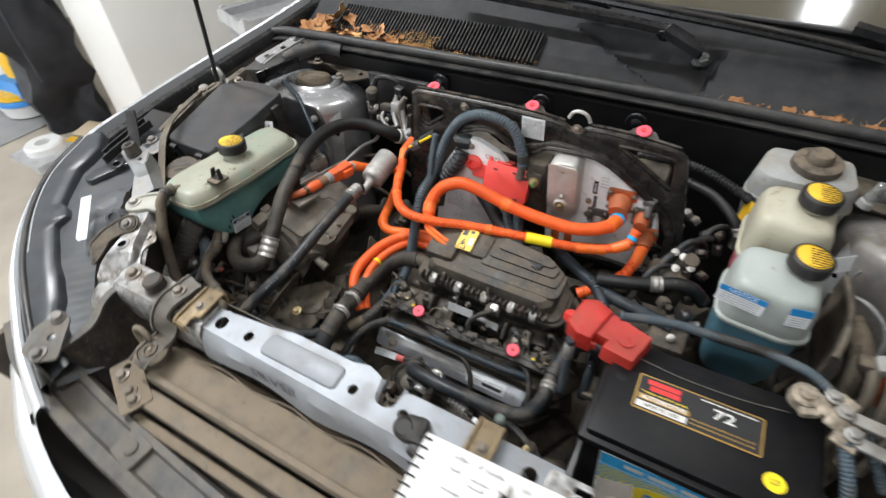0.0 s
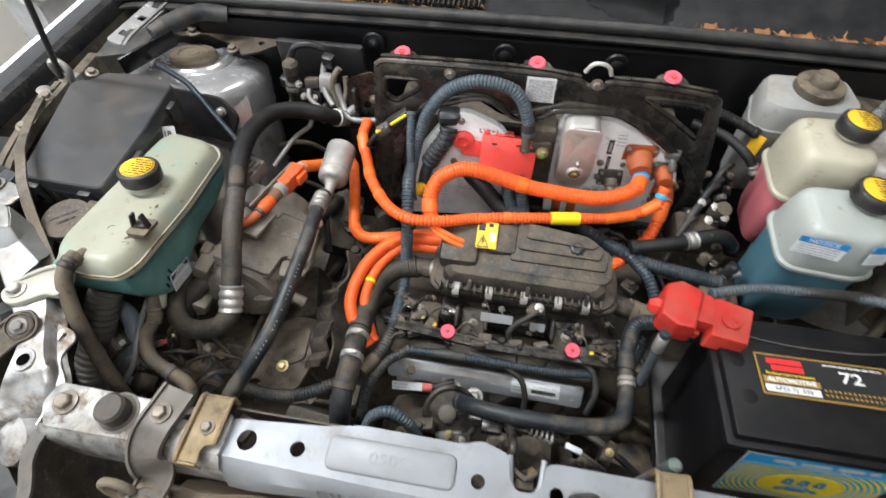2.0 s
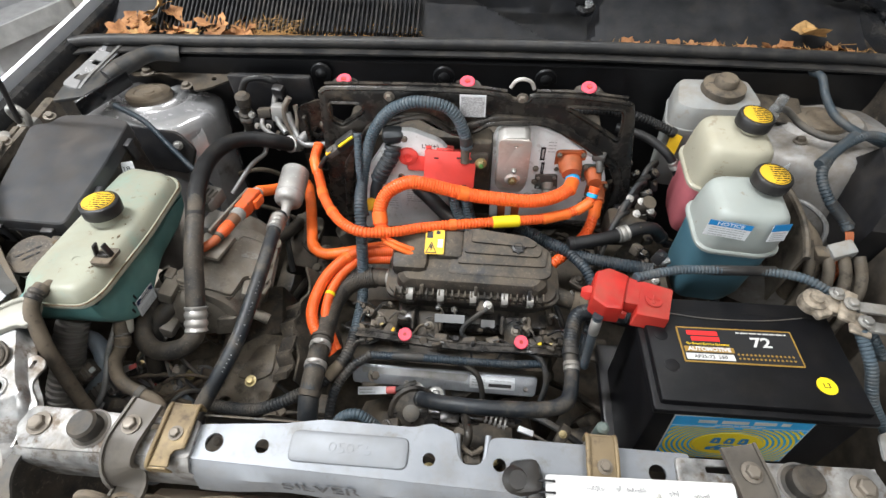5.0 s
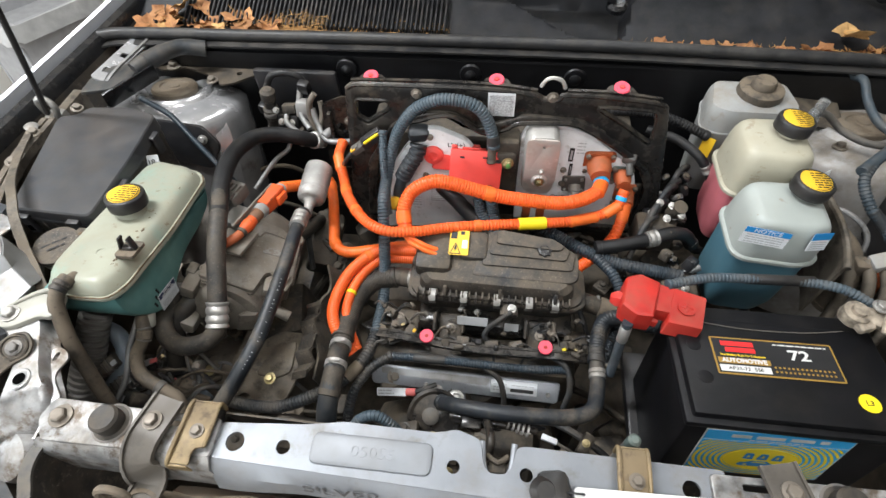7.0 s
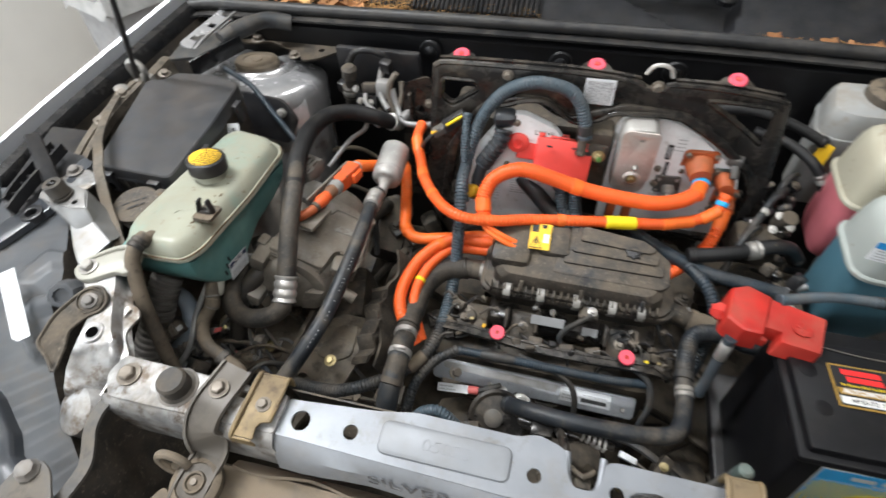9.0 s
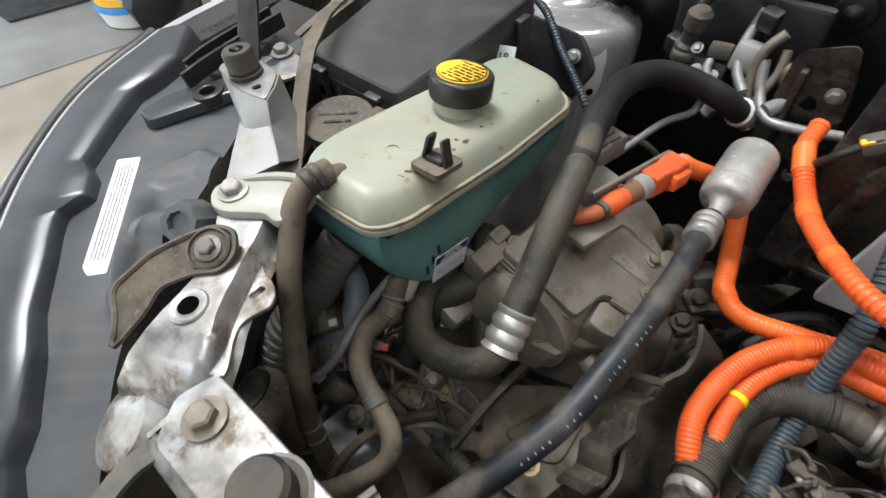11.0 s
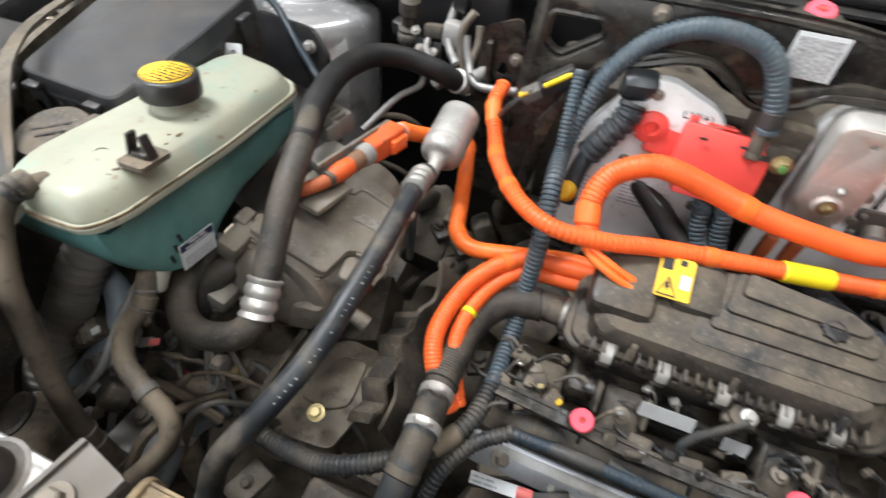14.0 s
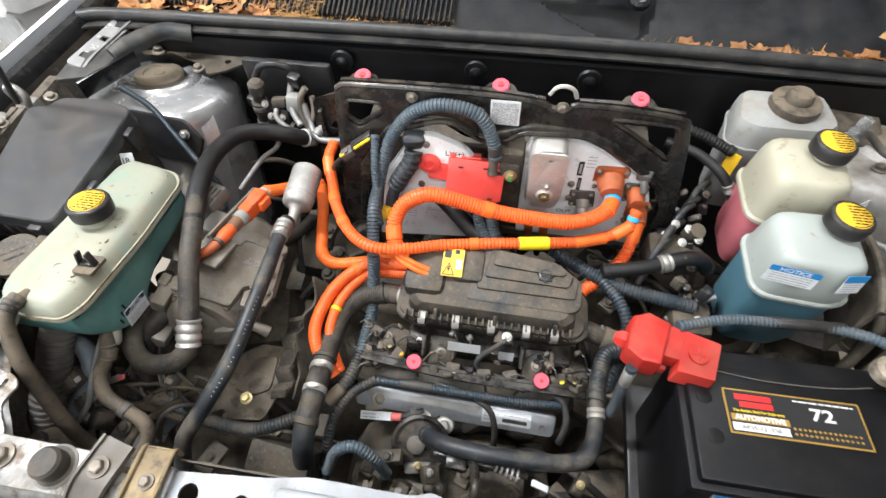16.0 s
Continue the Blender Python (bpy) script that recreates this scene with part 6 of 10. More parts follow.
part("lower_shell", loft([square_ring(0.84, 0.74), square_ring(0.90, 0.80), square_ring(1.0, 0.886)], True, True), M["hdpe4"], r3, "dusty lower shell")
part("cap", lathe([(0.036, -0.006), (0.0375, 0.0), (0.036, 0.010), (0.030, 0.013), (0.020, 0.013), (0.0190, 0.022), (0.016, 0.026), (0.013, 0.026)], (0.456, 0.663, 0.938), (0, 0.02, 1), 36), M["rubberd"], r3, "dusty brown screw cap")
part("yellow_label", plate(rect(-0.010, -0.022, 0.010, 0.022), [], 0.001, frame3((0.386, 0.606, 0.860), (0.8, -0.6, 0), (0, 0.1, 1))), M["yellowp"], r3, "yellow label")
# ---- battery ----
BAT_PIVOT = Matrix.Translation((0.392, 0.093, 0.908))
SPACE = CAR @ BAT_PIVOT @ pose(0, 0, 0, -7.5) @ BAT_PIVOT.inverted()  # the battery stands level
bat = thing("battery", (0.392, 0.18, 0.70), "black twelve volt car battery with colourful labels", "battery")
BX0, BX1, BY0, BY1, BZ = 0.262, 0.524, 0.093, 0.268, 0.908
part("case", box(((BX0 + BX1) / 2, (BY0 + BY1) / 2, 0.79), (BX1 - BX0 - 0.012, BY1 - BY0 - 0.012, 0.20), 0.006), M["battery"], bat)
part("lid", joined(box(((BX0 + BX1) / 2, (BY0 + BY1) / 2, 0.892), (BX1 - BX0, BY1 - BY0, 0.012), 0.004), box(((BX0 + BX1) / 2, (BY0 + BY1) / 2 - 0.010, 0.901), (BX1 - BX0 - 0.016, BY1 - BY0 - 0.036, 0.014), 0.004)), M["battery"], bat)
part("handle_line", tube([(0.300, 0.232, 0.909), (0.36, 0.226, 0.909), (0.43, 0.228, 0.909), (0.48, 0.236, 0.909)], 0.0008, 6), M["strip"], bat)
for x, y in ((0.287, 0.196), (0.292, 0.150)):
    part("vent_plug", lathe([(0.009, 0), (0.009, 0.001), (0.007, 0.0014)], (x, y, 0.9075), seg=20), M["battery"], bat)
lt = frame3((0.3825, 0.1840, 0.9085), (1, 0.012, 0), (-0.012, 1, 0))
part("top_label", plate(rounded(rect(-0.074, -0.027, 0.074, 0.027), 0.002), [], 0.0006, lt), M["gold"], bat, "black top label with a gold border")
part("label_ground", plate(rect(-0.072, -0.025, 0.072, 0.025), [], 0.0009, lt), M["ink"], bat)
up = lt @ Matrix.Translation((0, 0, 0.0011))
bars("logo_print", [(-0.062, -0.018, 0.0175), (-0.058, -0.022, 0.0085)], up, M["redprint"], bat, 0.0068, 2)
words("tag_line", "The Battery Built For Endurance", 0.0046, up @ Matrix.Translation((-0.039, 0.0006, 0)), M["yellowtag"], bat, squash=0.9)
part("grade_band", plate(rect(-0.070, -0.0115, -0.008, -0.0035), [], 0.0010, lt), M["gold"], bat)
words("grade_word", "AUTOMOTIVE", 0.0080, up @ Matrix.Translation((-0.039, -0.0075, 0.0002)), M["paper"], bat, squash=1.05, weight=0.0003)
part("code_band", plate(rect(-0.070, -0.0230, -0.010, -0.0140), [], 0.0010, lt), M["paper"], bat)
words("code_word", "AP35-72  550", 0.0065, up @ Matrix.Translation((-0.040, -0.0188, 0.0002)), M["ink"], bat, squash=1.15)
words("months", "72", 0.0200, up @ Matrix.Translation((0.030, 0.006, 0)), M["paper"], bat, squash=1.3, weight=0.0004)
bars("warranty_line", [(0.002, 0.066, 0.0205)], up, M["paper"], bat, 0.0018)
for j in range(2):
    for i in range(14):
        part("punch_dot", lathe([(0.0016, 0), (0.0014, 0.0003)], up @ Vector((-0.004 + 0.0052 * i, -0.013 - 0.006 * j, 0)), seg=8), M["gold"], bat)
dot = part("round_sticker", lathe([(0.0118, 0), (0.0118, 0.0006)], (0.472, 0.134, 0.9085), seg=36), M["yellowtag"], bat, "round yellow sticker")
words("sticker_code", "L3", 0.0095, pose(0.472, 0.134, 0.9093), M["ink"], dot)
# front label: blue header, yellow sun with concentric rings
fm = frame3((0.3790, 0.0985, 0.8225), (1, 0, 0.052), (-0.052, 0, 1))
part("front_label", plate(rect(-0.0830, -0.0600, 0.0830, 0.0600), [], 0.0008, fm), M["paper"], bat, "blue and yellow shop label")
part("label_header", plate(rect(-0.0815, 0.0360, 0.0815, 0.0585), [], 0.0012, fm), M["sky_blue"], bat)
part("label_blue", plate(rect(-0.0815, -0.0585, 0.0815, 0.0340), [], 0.0012, fm), M["sky_blue"], bat)
bars("header_print", [(-0.052, 0.056, 0.0480)], fm @ Matrix.Translation((0, 0, 0.0014)), M["paper"], bat, 0.0075, 3)
bars("header_print", [(-0.030, 0.030, 0.0395)], fm @ Matrix.Translation((0, 0, 0.0014)), M["paper"], bat, 0.0022, 8)


def ring_arcs(r0, r1, n=72):
    """The arcs of an elliptic ring that lie inside the label, each as a list of its quads."""
    arcs, run = [], None
    for i in range(n):
        q = [Vector((rr * 1.30 * math.cos(2 * math.pi * a / n), -0.012 + rr * math.sin(2 * math.pi * a / n), 0)) for a, rr in ((i, r0), (i, r1), (i + 1, r1), (i + 1, r0))]
        mid = (q[0] + q[1] + q[2] + q[3]) / 4
        if abs(mid.x) < 0.0800 and -0.0575 < mid.y < 0.0330:
            if run is None:
                run = []
                arcs.append(run)
            run.append([(max(-0.0812, min(0.0812, p.x)), max(-0.0582, min(0.0338, p.y)), 0) for p in q])
        else:
            run = None
    if len(arcs) > 1 and run is arcs[-1] and abs(arcs[0][0][0][1] + 0.012) < 1e-6:
        arcs[0] = arcs.pop() + arcs[0]
    return arcs


for i in range(8):
    for arc in ring_arcs(0.0335 + 0.0052 * i, 0.0362 + 0.0052 * i):
        bm = bmesh.new()
        for quad in arc:
            bm.faces.new([bm.verts.new(p) for p in quad])
        bmesh.ops.remove_doubles(bm, verts=bm.verts, dist=1e-6)
        bm.transform(fm @ Matrix.Translation((0, 0, 0.0016)))
        part("ray_ring", bm, M["yellowtag"], bat)
part("sun_disc", plate([(1.38 * x, -0.012 + y) for x, y in circle(0, 0, 0.0315, 44)], [], 0.0006, fm @ Matrix.Translation((0, 0, 0.0012))), M["yellowtag"], bat)
for x in (-0.017, 0.0, 0.017):
    part("logo_shape", plate(rounded([(x - 0.0062, -0.010), (x - 0.0040, 0.006), (x + 0.0048, 0.006), (x + 0.0064, -0.010)], 0.002), [rounded([(x - 0.0020, -0.006), (x - 0.0012, 0.001), (x + 0.0012, 0.001), (x + 0.0020, -0.006)], 0.0008)], 0.0004, fm @ Matrix.Translation((0, 0, 0.0020))), M["blueink"], bat)
part("logo_shape", plate(rounded([(-0.024, -0.030), (-0.023, -0.022), (-0.014, -0.020), (-0.009, -0.0145), (0.009, -0.0145), (0.014, -0.020), (0.023, -0.022), (0.024, -0.030)], 0.003), [rounded([(-0.010, -0.0205), (-0.007, -0.0165), (0.007, -0.0165), (0.010, -0.0205)], 0.001), circle(-0.014, -0.0265, 0.0026, 12), circle(0.014, -0.0265, 0.0026, 12)], 0.0004, fm @ Matrix.Translation((0, 0, 0.0020))), M["blueink"], bat)
SPACE = CAR
cover = thing("terminal_cover", (0.265, 0.26, 0.90), "dusty red plastic cover over the positive terminal", "terminal cover")
RC = pose(0.2505, 0.2435, 0.900, 0, 0, -14)
def red_ring(pts, z, g=1.0):
    c = Vector((sum(p[0] for p in pts) / len(pts), sum(p[1] for p in pts) / len(pts)))
    return [Vector((*(c + (Vector(p) - c) * g), z)) for p in rounded(pts, 0.0028, 3)]
HOOD = [(-0.050, -0.024), (-0.030, -0.034), (-0.008, -0.030), (-0.006, 0.028), (-0.034, 0.034), (-0.052, 0.022)]
part("cable_hood", moved(loft([red_ring(HOOD, -0.018), red_ring(HOOD, 0.010, 0.99), red_ring(HOOD, 0.0155, 0.95), red_ring(HOOD, 0.0175, 0.86)], True, True), RC), M["red"], cover, "", 35)
BRG = [(-0.012, -0.016), (0.016, -0.014), (0.016, 0.026), (-0.012, 0.028)]
part("bridge", moved(loft([red_ring(BRG, -0.010), red_ring(BRG, 0.009), red_ring(BRG, 0.012, 0.95)], True, True), RC), M["red"], cover, "", 35)
CAPO = [(0.008, -0.030), (0.052, -0.026), (0.054, 0.026), (0.010, 0.028)]
part("cap", moved(loft([red_ring(CAPO, -0.016, 1.02), red_ring(CAPO, -0.012, 1.02), red_ring(CAPO, -0.011), red_ring(CAPO, 0.009, 0.98), red_ring(CAPO, 0.0125, 0.93)], True, True), RC), M["red"], cover, "", 35)
part("side_lump", moved(lathe([(0.011, 0), (0.012, 0.006), (0.007, 0.014)], (-0.050, -0.004, -0.004), (-1, 0, -0.1), 6), RC), M["red"], cover)
part("latch_tongue", moved(box((-0.006, -0.026, -0.002), (0.010, 0.006, 0.014), 0.002), RC), M["red"], cover)
part("plus_mark", moved(joined(box((0, 0, 0), (0.014, 0.004, 0.002), 0.0005), box((0, 0, 0), (0.004, 0.014, 0.002), 0.0005), lathe([(0.011, -0.0005), (0.011, 0.0004)], seg=24)), pose(0.279, 0.236, 0.9145, 0, 0, -14)), M["red"], cover)
negt = thing("terminal_clamp", (0.50, 0.24, 0.90), "corroded lead terminal clamp with bolts", "clamp")
part("post_ring", lathe([(0.016, 0), (0.017, 0.004), (0.016, 0.016), (0.009, 0.017), (0.0085, 0.022)], (0.486, 0.247, 0.906), seg=24), M["lead"], negt)
part("body", joined(box((0.506, 0.243, 0.915), (0.040, 0.026, 0.012), 0.004, (4, 0, -14)), box((0.492, 0.230, 0.914), (0.022, 0.014, 0.012), 0.004, (0, 0, 20)), box((0.522, 0.236, 0.921), (0.020, 0.044, 0.006), 0.002, (0, 5, -24))), M["lead"], negt)
part("stack_plate", joined(box((0.530, 0.214, 0.919), (0.026, 0.034, 0.005), 0.002, (0, 4, -18)), box((0.526, 0.252, 0.924), (0.022, 0.018, 0.004), 0.0015, (0, 0, -30))), M["lead"], negt)
for p in ((0.512, 0.254, 0.926), (0.524, 0.238, 0.928), (0.532, 0.212, 0.928)):
    part("nut", bolt_bm(p, (0, 0, 1), 0.0065), M["zinc"], negt)
part("lug", joined(box((0.556, 0.234, 0.924), (0.046, 0.016, 0.006), 0.002, (0, 0, -6)), box((0.558, 0.206, 0.922), (0.046, 0.016, 0.006), 0.002, (0, 0, -10)), tube([(0.574, 0.232, 0.924), (0.60, 0.229, 0.922)], 0.007), tube([(0.576, 0.202, 0.922), (0.60, 0.196, 0.920)], 0.007)), M["zinc"], negt)

# ---- upper carrier plate with the fuel-cell converter behind it ----
carrier = thing("carrier_plate", (0.02, 0.57, 0.72), "dusty black pressed steel carrier plate with cut-outs", "carrier plate")
CM = frame3((0, 0.4459, 0), (1, 0, 0), (0, 0.10, 1))
C_OUT = [(-0.2533, 0.7253), (-0.2417, 0.8705), (-0.2301, 1.0079), (-0.2175, 1.0157), (-0.1836, 1.0176), (-0.0578, 1.0196), (0.0197, 1.0176), (0.0729, 1.0118), (0.0826, 1.0041), (0.1087, 1.0041), (0.1184, 1.0137), (0.1842, 1.0137), (0.2597, 1.006), (0.2733, 0.9963), (0.283, 0.9528), (0.3081, 0.8124), (0.3052, 0.7253)]
C_OPL = [(-0.2078, 0.7446), (-0.1884, 0.8705), (-0.1371, 0.946), (-0.1081, 0.9557), (-0.082, 0.9653), (-0.0529, 0.9653), (-0.019, 0.9421), (0.0003, 0.9363), (0.0294, 0.946), (0.0536, 0.9595), (0.1262, 0.9634), (0.16, 0.9518), (0.2084, 0.9208), (0.2559, 0.8821), (0.2752, 0.8414), (0.2733, 0.7446)]
C_H1 = [(-0.2155, 0.9847), (-0.1613, 0.9847), (-0.1584, 0.9702), (-0.201, 0.9392), (-0.2184, 0.9528)]
C_H2 = [(0.164, 0.991), (0.212, 0.991), (0.258, 0.988), (0.264, 0.957), (0.263, 0.924), (0.216, 0.958), (0.185, 0.978)]
part("plate", plate(rounded(C_OUT, 0.010, 4), [rounded(C_OPL, 0.008, 3), rounded(C_H1, 0.008), rounded(C_H2, 0.010)], 0.010, CM, 0.003), M["carrier"], carrier)
part("top_flange", strip([(x, 0.5415, z - 0.001) for x, z in C_OUT[3:8]], 0.006, 0.003), M["carrier"], carrier)
part("top_flange", strip([(x, 0.5415, z - 0.001) for x, z in C_OUT[10:13]], 0.006, 0.003), M["carrier"], carrier)
part("opening_rim", tube([(x, 0.5275 + 0.1 * (z - 0.93) * 0.3, z) for x, z in C_OPL[2:-2]], 0.0055, 8), M["carrier"], carrier)
def grown(poly, d):
    c = Vector((sum(p[0] for p in poly) / len(poly), sum(p[1] for p in poly) / len(poly)))
    return [tuple(Vector(p) + (Vector(p) - c).normalized() * d) for p in poly]
part("raised_band", plate(rounded(grown(C_OPL, 0.020), 0.010, 3), [rounded(C_OPL, 0.008, 3)], 0.007, CM @ Matrix.Translation((0, 0, 0.0098)), 0.004), M["carrier"], carrier)
part("edge_fold", tube([(x * 0.985, 0.5388, z - 0.006) for x, z in C_OUT[2:14]], 0.0045, 8), M["carrier"], carrier)
part("hole_rim", tube([(x, 0.5365, z) for x, z in rounded(C_H1, 0.008) + [rounded(C_H1, 0.008)[0]]], 0.004, 8, step=0.004), M["carrier"], carrier)
part("hole_rim", tube([(x, 0.5365, z) for x, z in rounded(C_H2, 0.010) + [rounded(C_H2, 0.010)[0]]], 0.004, 8, step=0.004), M["carrier"], carrier)
part("hook_notch", tube([(0.0778, 0.544, 1.0176), (0.0855, 0.544, 1.0302), (0.0971, 0.544, 1.0331), (0.1087, 0.544, 1.0283), (0.1145, 0.544, 1.0157)], 0.003, 8, step=0.004), M["satin"], carrier)
for x, z in ((-0.1139, 1.0012), (-0.0171, 0.9847), (0.0971, 1.006), (-0.232, 0.8221)):
    part("stud", bolt_bm((x, 0.5344, z), (0, -1, 0), 0.006), M["bolt"], carrier)
qr = frame3((0.0197, 0.5319, 0.9895), (1, 0, 0), (0, 0.1, 1))
part("code_label", plate(rect(-0.021, -0.020, 0.021, 0.020), [], 0.0008, qr), M["labelw"], carrier, "square white code label")
part("code_print", plate(rect(-0.0185, -0.0195, 0.0185, 0.0165), [], 0.0011, qr), M["codeprint"], carrier)

W_AT = ((-0.1875, 0.5518, 1.0128), (0.010, 0.5518, 1.0157), (0.1987, 0.5518, 1.0118))
for x, y, z in W_AT:
    part("washer_ear", plate(rounded([(-0.030, -0.010), (-0.016, 0.012), (0.016, 0.012), (0.030, -0.010)], 0.006), [], 0.005, frame3((x, y, z - 0.006), (1, 0, 0), (0, 0.97, 0.25)), 0.0015), M["carrier"], carrier)
    part("ear_web", box((x, y - 0.005, z - 0.014), (0.034, 0.010, 0.018), 0.003), M["carrier"], carrier)
for i, (x, y, z) in enumerate(W_AT):
    w = thing("marker_washer", (x, y, z), "bright coral-red rubber washer on the carrier's edge", "washer", "red washers")
    part("washer", lathe([(0.0102, 0.0), (0.0118, 0.002), (0.0118, 0.005), (0.0102, 0.0065), (0.0045, 0.0065), (0.004, 0.004)], (x, y, z + 0.001), (0, -0.25, 1), 28), M["pink"], w)
    part("stud", lathe([(0.0045, 0.004), (0.004, 0.0065)], (x, y, z + 0.001), seg=10), M["coral"], w)

stack = thing("fuel_cell_housing", (0.03, 0.60, 0.60), "light grey aluminium housing face with warning labels", "housing")
SL = frame3((0, 0.4295, 0), (1, 0, 0), (0, 0.10, 1))
SM = frame3((0, 0.4505, 0), (1, 0, 0), (0, 0.10, 1))
SN = SM.to_3x3() @ Vector((0, 0, 1))
part("backing", box((0.02, 0.600, 0.775), (0.46, 0.085, 0.25), 0.01), M["deep"], stack, "dark housing behind the plates")
part("left_plate", plate(rounded([(-0.185, 0.72), (-0.162, 0.872), (-0.112, 0.950), (-0.082, 0.954), (-0.034, 0.934), (-0.020, 0.918), (-0.018, 0.900), (-0.002, 0.885), (0.0, 0.74)], 0.008), [], 0.012, SL, 0.002), M["white_al"], stack)
part("right_plate", plate(rounded([(0.058, 0.73), (0.054, 0.925), (0.066, 0.951), (0.128, 0.956), (0.170, 0.940), (0.250, 0.878), (0.262, 0.84), (0.25, 0.73)], 0.012), [], 0.012, SM, 0.002), M["white_al"], stack)
part("centre_casting", joined(box((0.028, 0.530, 0.865), (0.056, 0.050, 0.130), 0.010, (-4, 0, 0)), box((0.034, 0.512, 0.893), (0.036, 0.026, 0.040), 0.008, (-8, 0, 0))), M["deep"], stack, "grimy casting between the plates")
words("terminal_mark", "LV(+)", 0.0118, SL @ Matrix.Translation((-0.049, 0.924, 0.0128)), M["ink"], stack, squash=1.1)
words("terminal_mark", "OUT", 0.010, SM @ Matrix.Translation((0.132, 0.806, 0.0128)), M["ink"], stack, squash=1.2)
part("data_label", plate(rect(-0.100, 0.792, -0.040, 0.832), [], 0.0008, SL @ Matrix.Translation((0, 0, 0.0125))), M["labelw"], stack, "grey data label")
bars("print", [(-0.096, -0.044, 0.799 + 0.005 * i) for i in range(6)], SL @ Matrix.Translation((0, 0, 0.0135)), M["labelg"], stack, 0.002)
part("warning_label", plate(rect(-0.158, 0.780, -0.108, 0.845), [], 0.0008, SL @ Matrix.Translation((0, 0, 0.0125))), M["labelw"], stack, "white warning label with small print")
bars("print", [(-0.152, -0.114, 0.786 + 0.006 * i) for i in range(7)], SL @ Matrix.Translation((0, 0, 0.0135)), M["labelg"], stack, 0.0022)
for a, b, c_, d_ in ((0.1385, 0.887, 0.1465, 0.914), (0.1425, 0.857, 0.1480, 0.882)):
    part("black_label", plate(rect(a, b, c_, d_), [], 0.0008, SM @ Matrix.Translation((0, 0, 0.0125))), M["ink"], stack)
    part("label_mark", plate(rect(a + 0.0022, b + 0.004, c_ - 0.0022, d_ - 0.004), [], 0.0008, SM @ Matrix.Translation((0, 0, 0.0130))), M["labelg"], stack)
bars("print", [(0.150, 0.163, 0.905 + 0.0065 * i) for i in range(4)], SM @ Matrix.Translation((0, 0, 0.0125)), M["labelg"], stack, 0.0018)
for fm, x, z in ((SL, -0.0925, 0.938), (SL, -0.103, 0.857), (SL, -0.150, 0.86), (SM, 0.134, 0.868), (SM, 0.238, 0.860), (SM, 0.232, 0.80), (SM, 0.135, 0.838), (SL, -0.018, 0.82)):
    part("screw", lathe([(0.0055, 0.012), (0.0055, 0.015), (0.004, 0.017)], fm @ Vector((x, z, 0)), SN, 16), M["bolt"], stack)
# raised service cover with its thin lid, lower bolt boss and pin
CV = frame3((0, 0.530, 0), (1, 0, 0), (0, 0, 1))
service = part("service_cover", plate(rounded([(0.063, 0.842), (0.063, 0.945), (0.072, 0.955), (0.108, 0.957), (0.1165, 0.948), (0.119, 0.842), (0.110, 0.826), (0.072, 0.826)], 0.008), [], 0.032, CV, 0.007), M["satin"], stack, "raised dull metal service cover")
part("service_lid", plate(rounded([(0.0655, 0.866), (0.0650, 0.952), (0.070, 0.957), (0.113, 0.957), (0.117, 0.952), (0.1185, 0.866), (0.112, 0.858), (0.104, 0.846), (0.080, 0.846), (0.073, 0.858)], 0.005), [circle(0.0925, 0.9425, 0.0028, 12)], 0.0025, CV @ Matrix.Translation((0, 0, 0.0355)), 0.0008), M["lidmetal"], service, "worn pinkish metal lid")
part("bolt_boss", lathe([(0.0135, 0.0), (0.0135, 0.006), (0.0105, 0.009), (0.0100, 0.006)], CV @ Vector((0.0925, 0.868, 0.034)), (0, -1, 0.05), 28), M["lidmetal"], service)
part("service_bolt", bolt_bm(CV @ Vector((0.0925, 0.868, 0.041)), (0, -1, 0.05), 0.0052), M["boltb"], service)
part("service_pin", lathe([(0.0042, 0), (0.0042, 0.005), (0.0024, 0.008)], CV @ Vector((0.094, 0.8905, 0.037)), (0, -1, 0), 12), M["zinc"], service)
earth = part("earth_stud", bolt_bm((0.037, 0.498, 0.898), (0.1, -1, 0.2), 0.0068), M["boltb"], stack)
part("stud_paint", lathe([(0.0042, 0.0), (0.0038, 0.0012), (0.001, 0.0014)], (0.0378, 0.4885, 0.8998), (0.1, -1, 0.2), 16), M["greendot"], earth, "green paint mark")
part("earth_lug", box((0.020, 0.502, 0.893), (0.034, 0.006, 0.018), 0.003), M["blackd"], stack)
socket_ = part("signal_socket", plate(rounded([(0.1365, 0.815), (0.1345, 0.852), (0.1735, 0.854), (0.1785, 0.817)], 0.004), [], 0.007, CV @ Matrix.Translation((0, 0, 0.003)), 0.0015), M["strip"], stack, "dark metal socket plate with four screws")
part("socket_collar", lathe([(0.0105, 0), (0.0105, 0.012), (0.0085, 0.014), (0.0085, 0.026)], (0.158, 0.521, 0.832), (0.05, -0.8, -0.45), 24), M["zinc"], socket_)
for x, z in ((0.1405, 0.846), (0.1685, 0.848), (0.142, 0.821), (0.172, 0.823)):
    part("socket_screw", lathe([(0.0032, 0), (0.0032, 0.0025), (0.002, 0.0035)], CV @ Vector((x, z, 0.0095)), (0, -1, 0), 12), M["zinc"], socket_)
for x in (0.080, 0.106):
    part("busbar", box((x, 0.515, 0.758), (0.015, 0.014, 0.07), 0.004), M["oranged"], stack, "orange busbar cover")

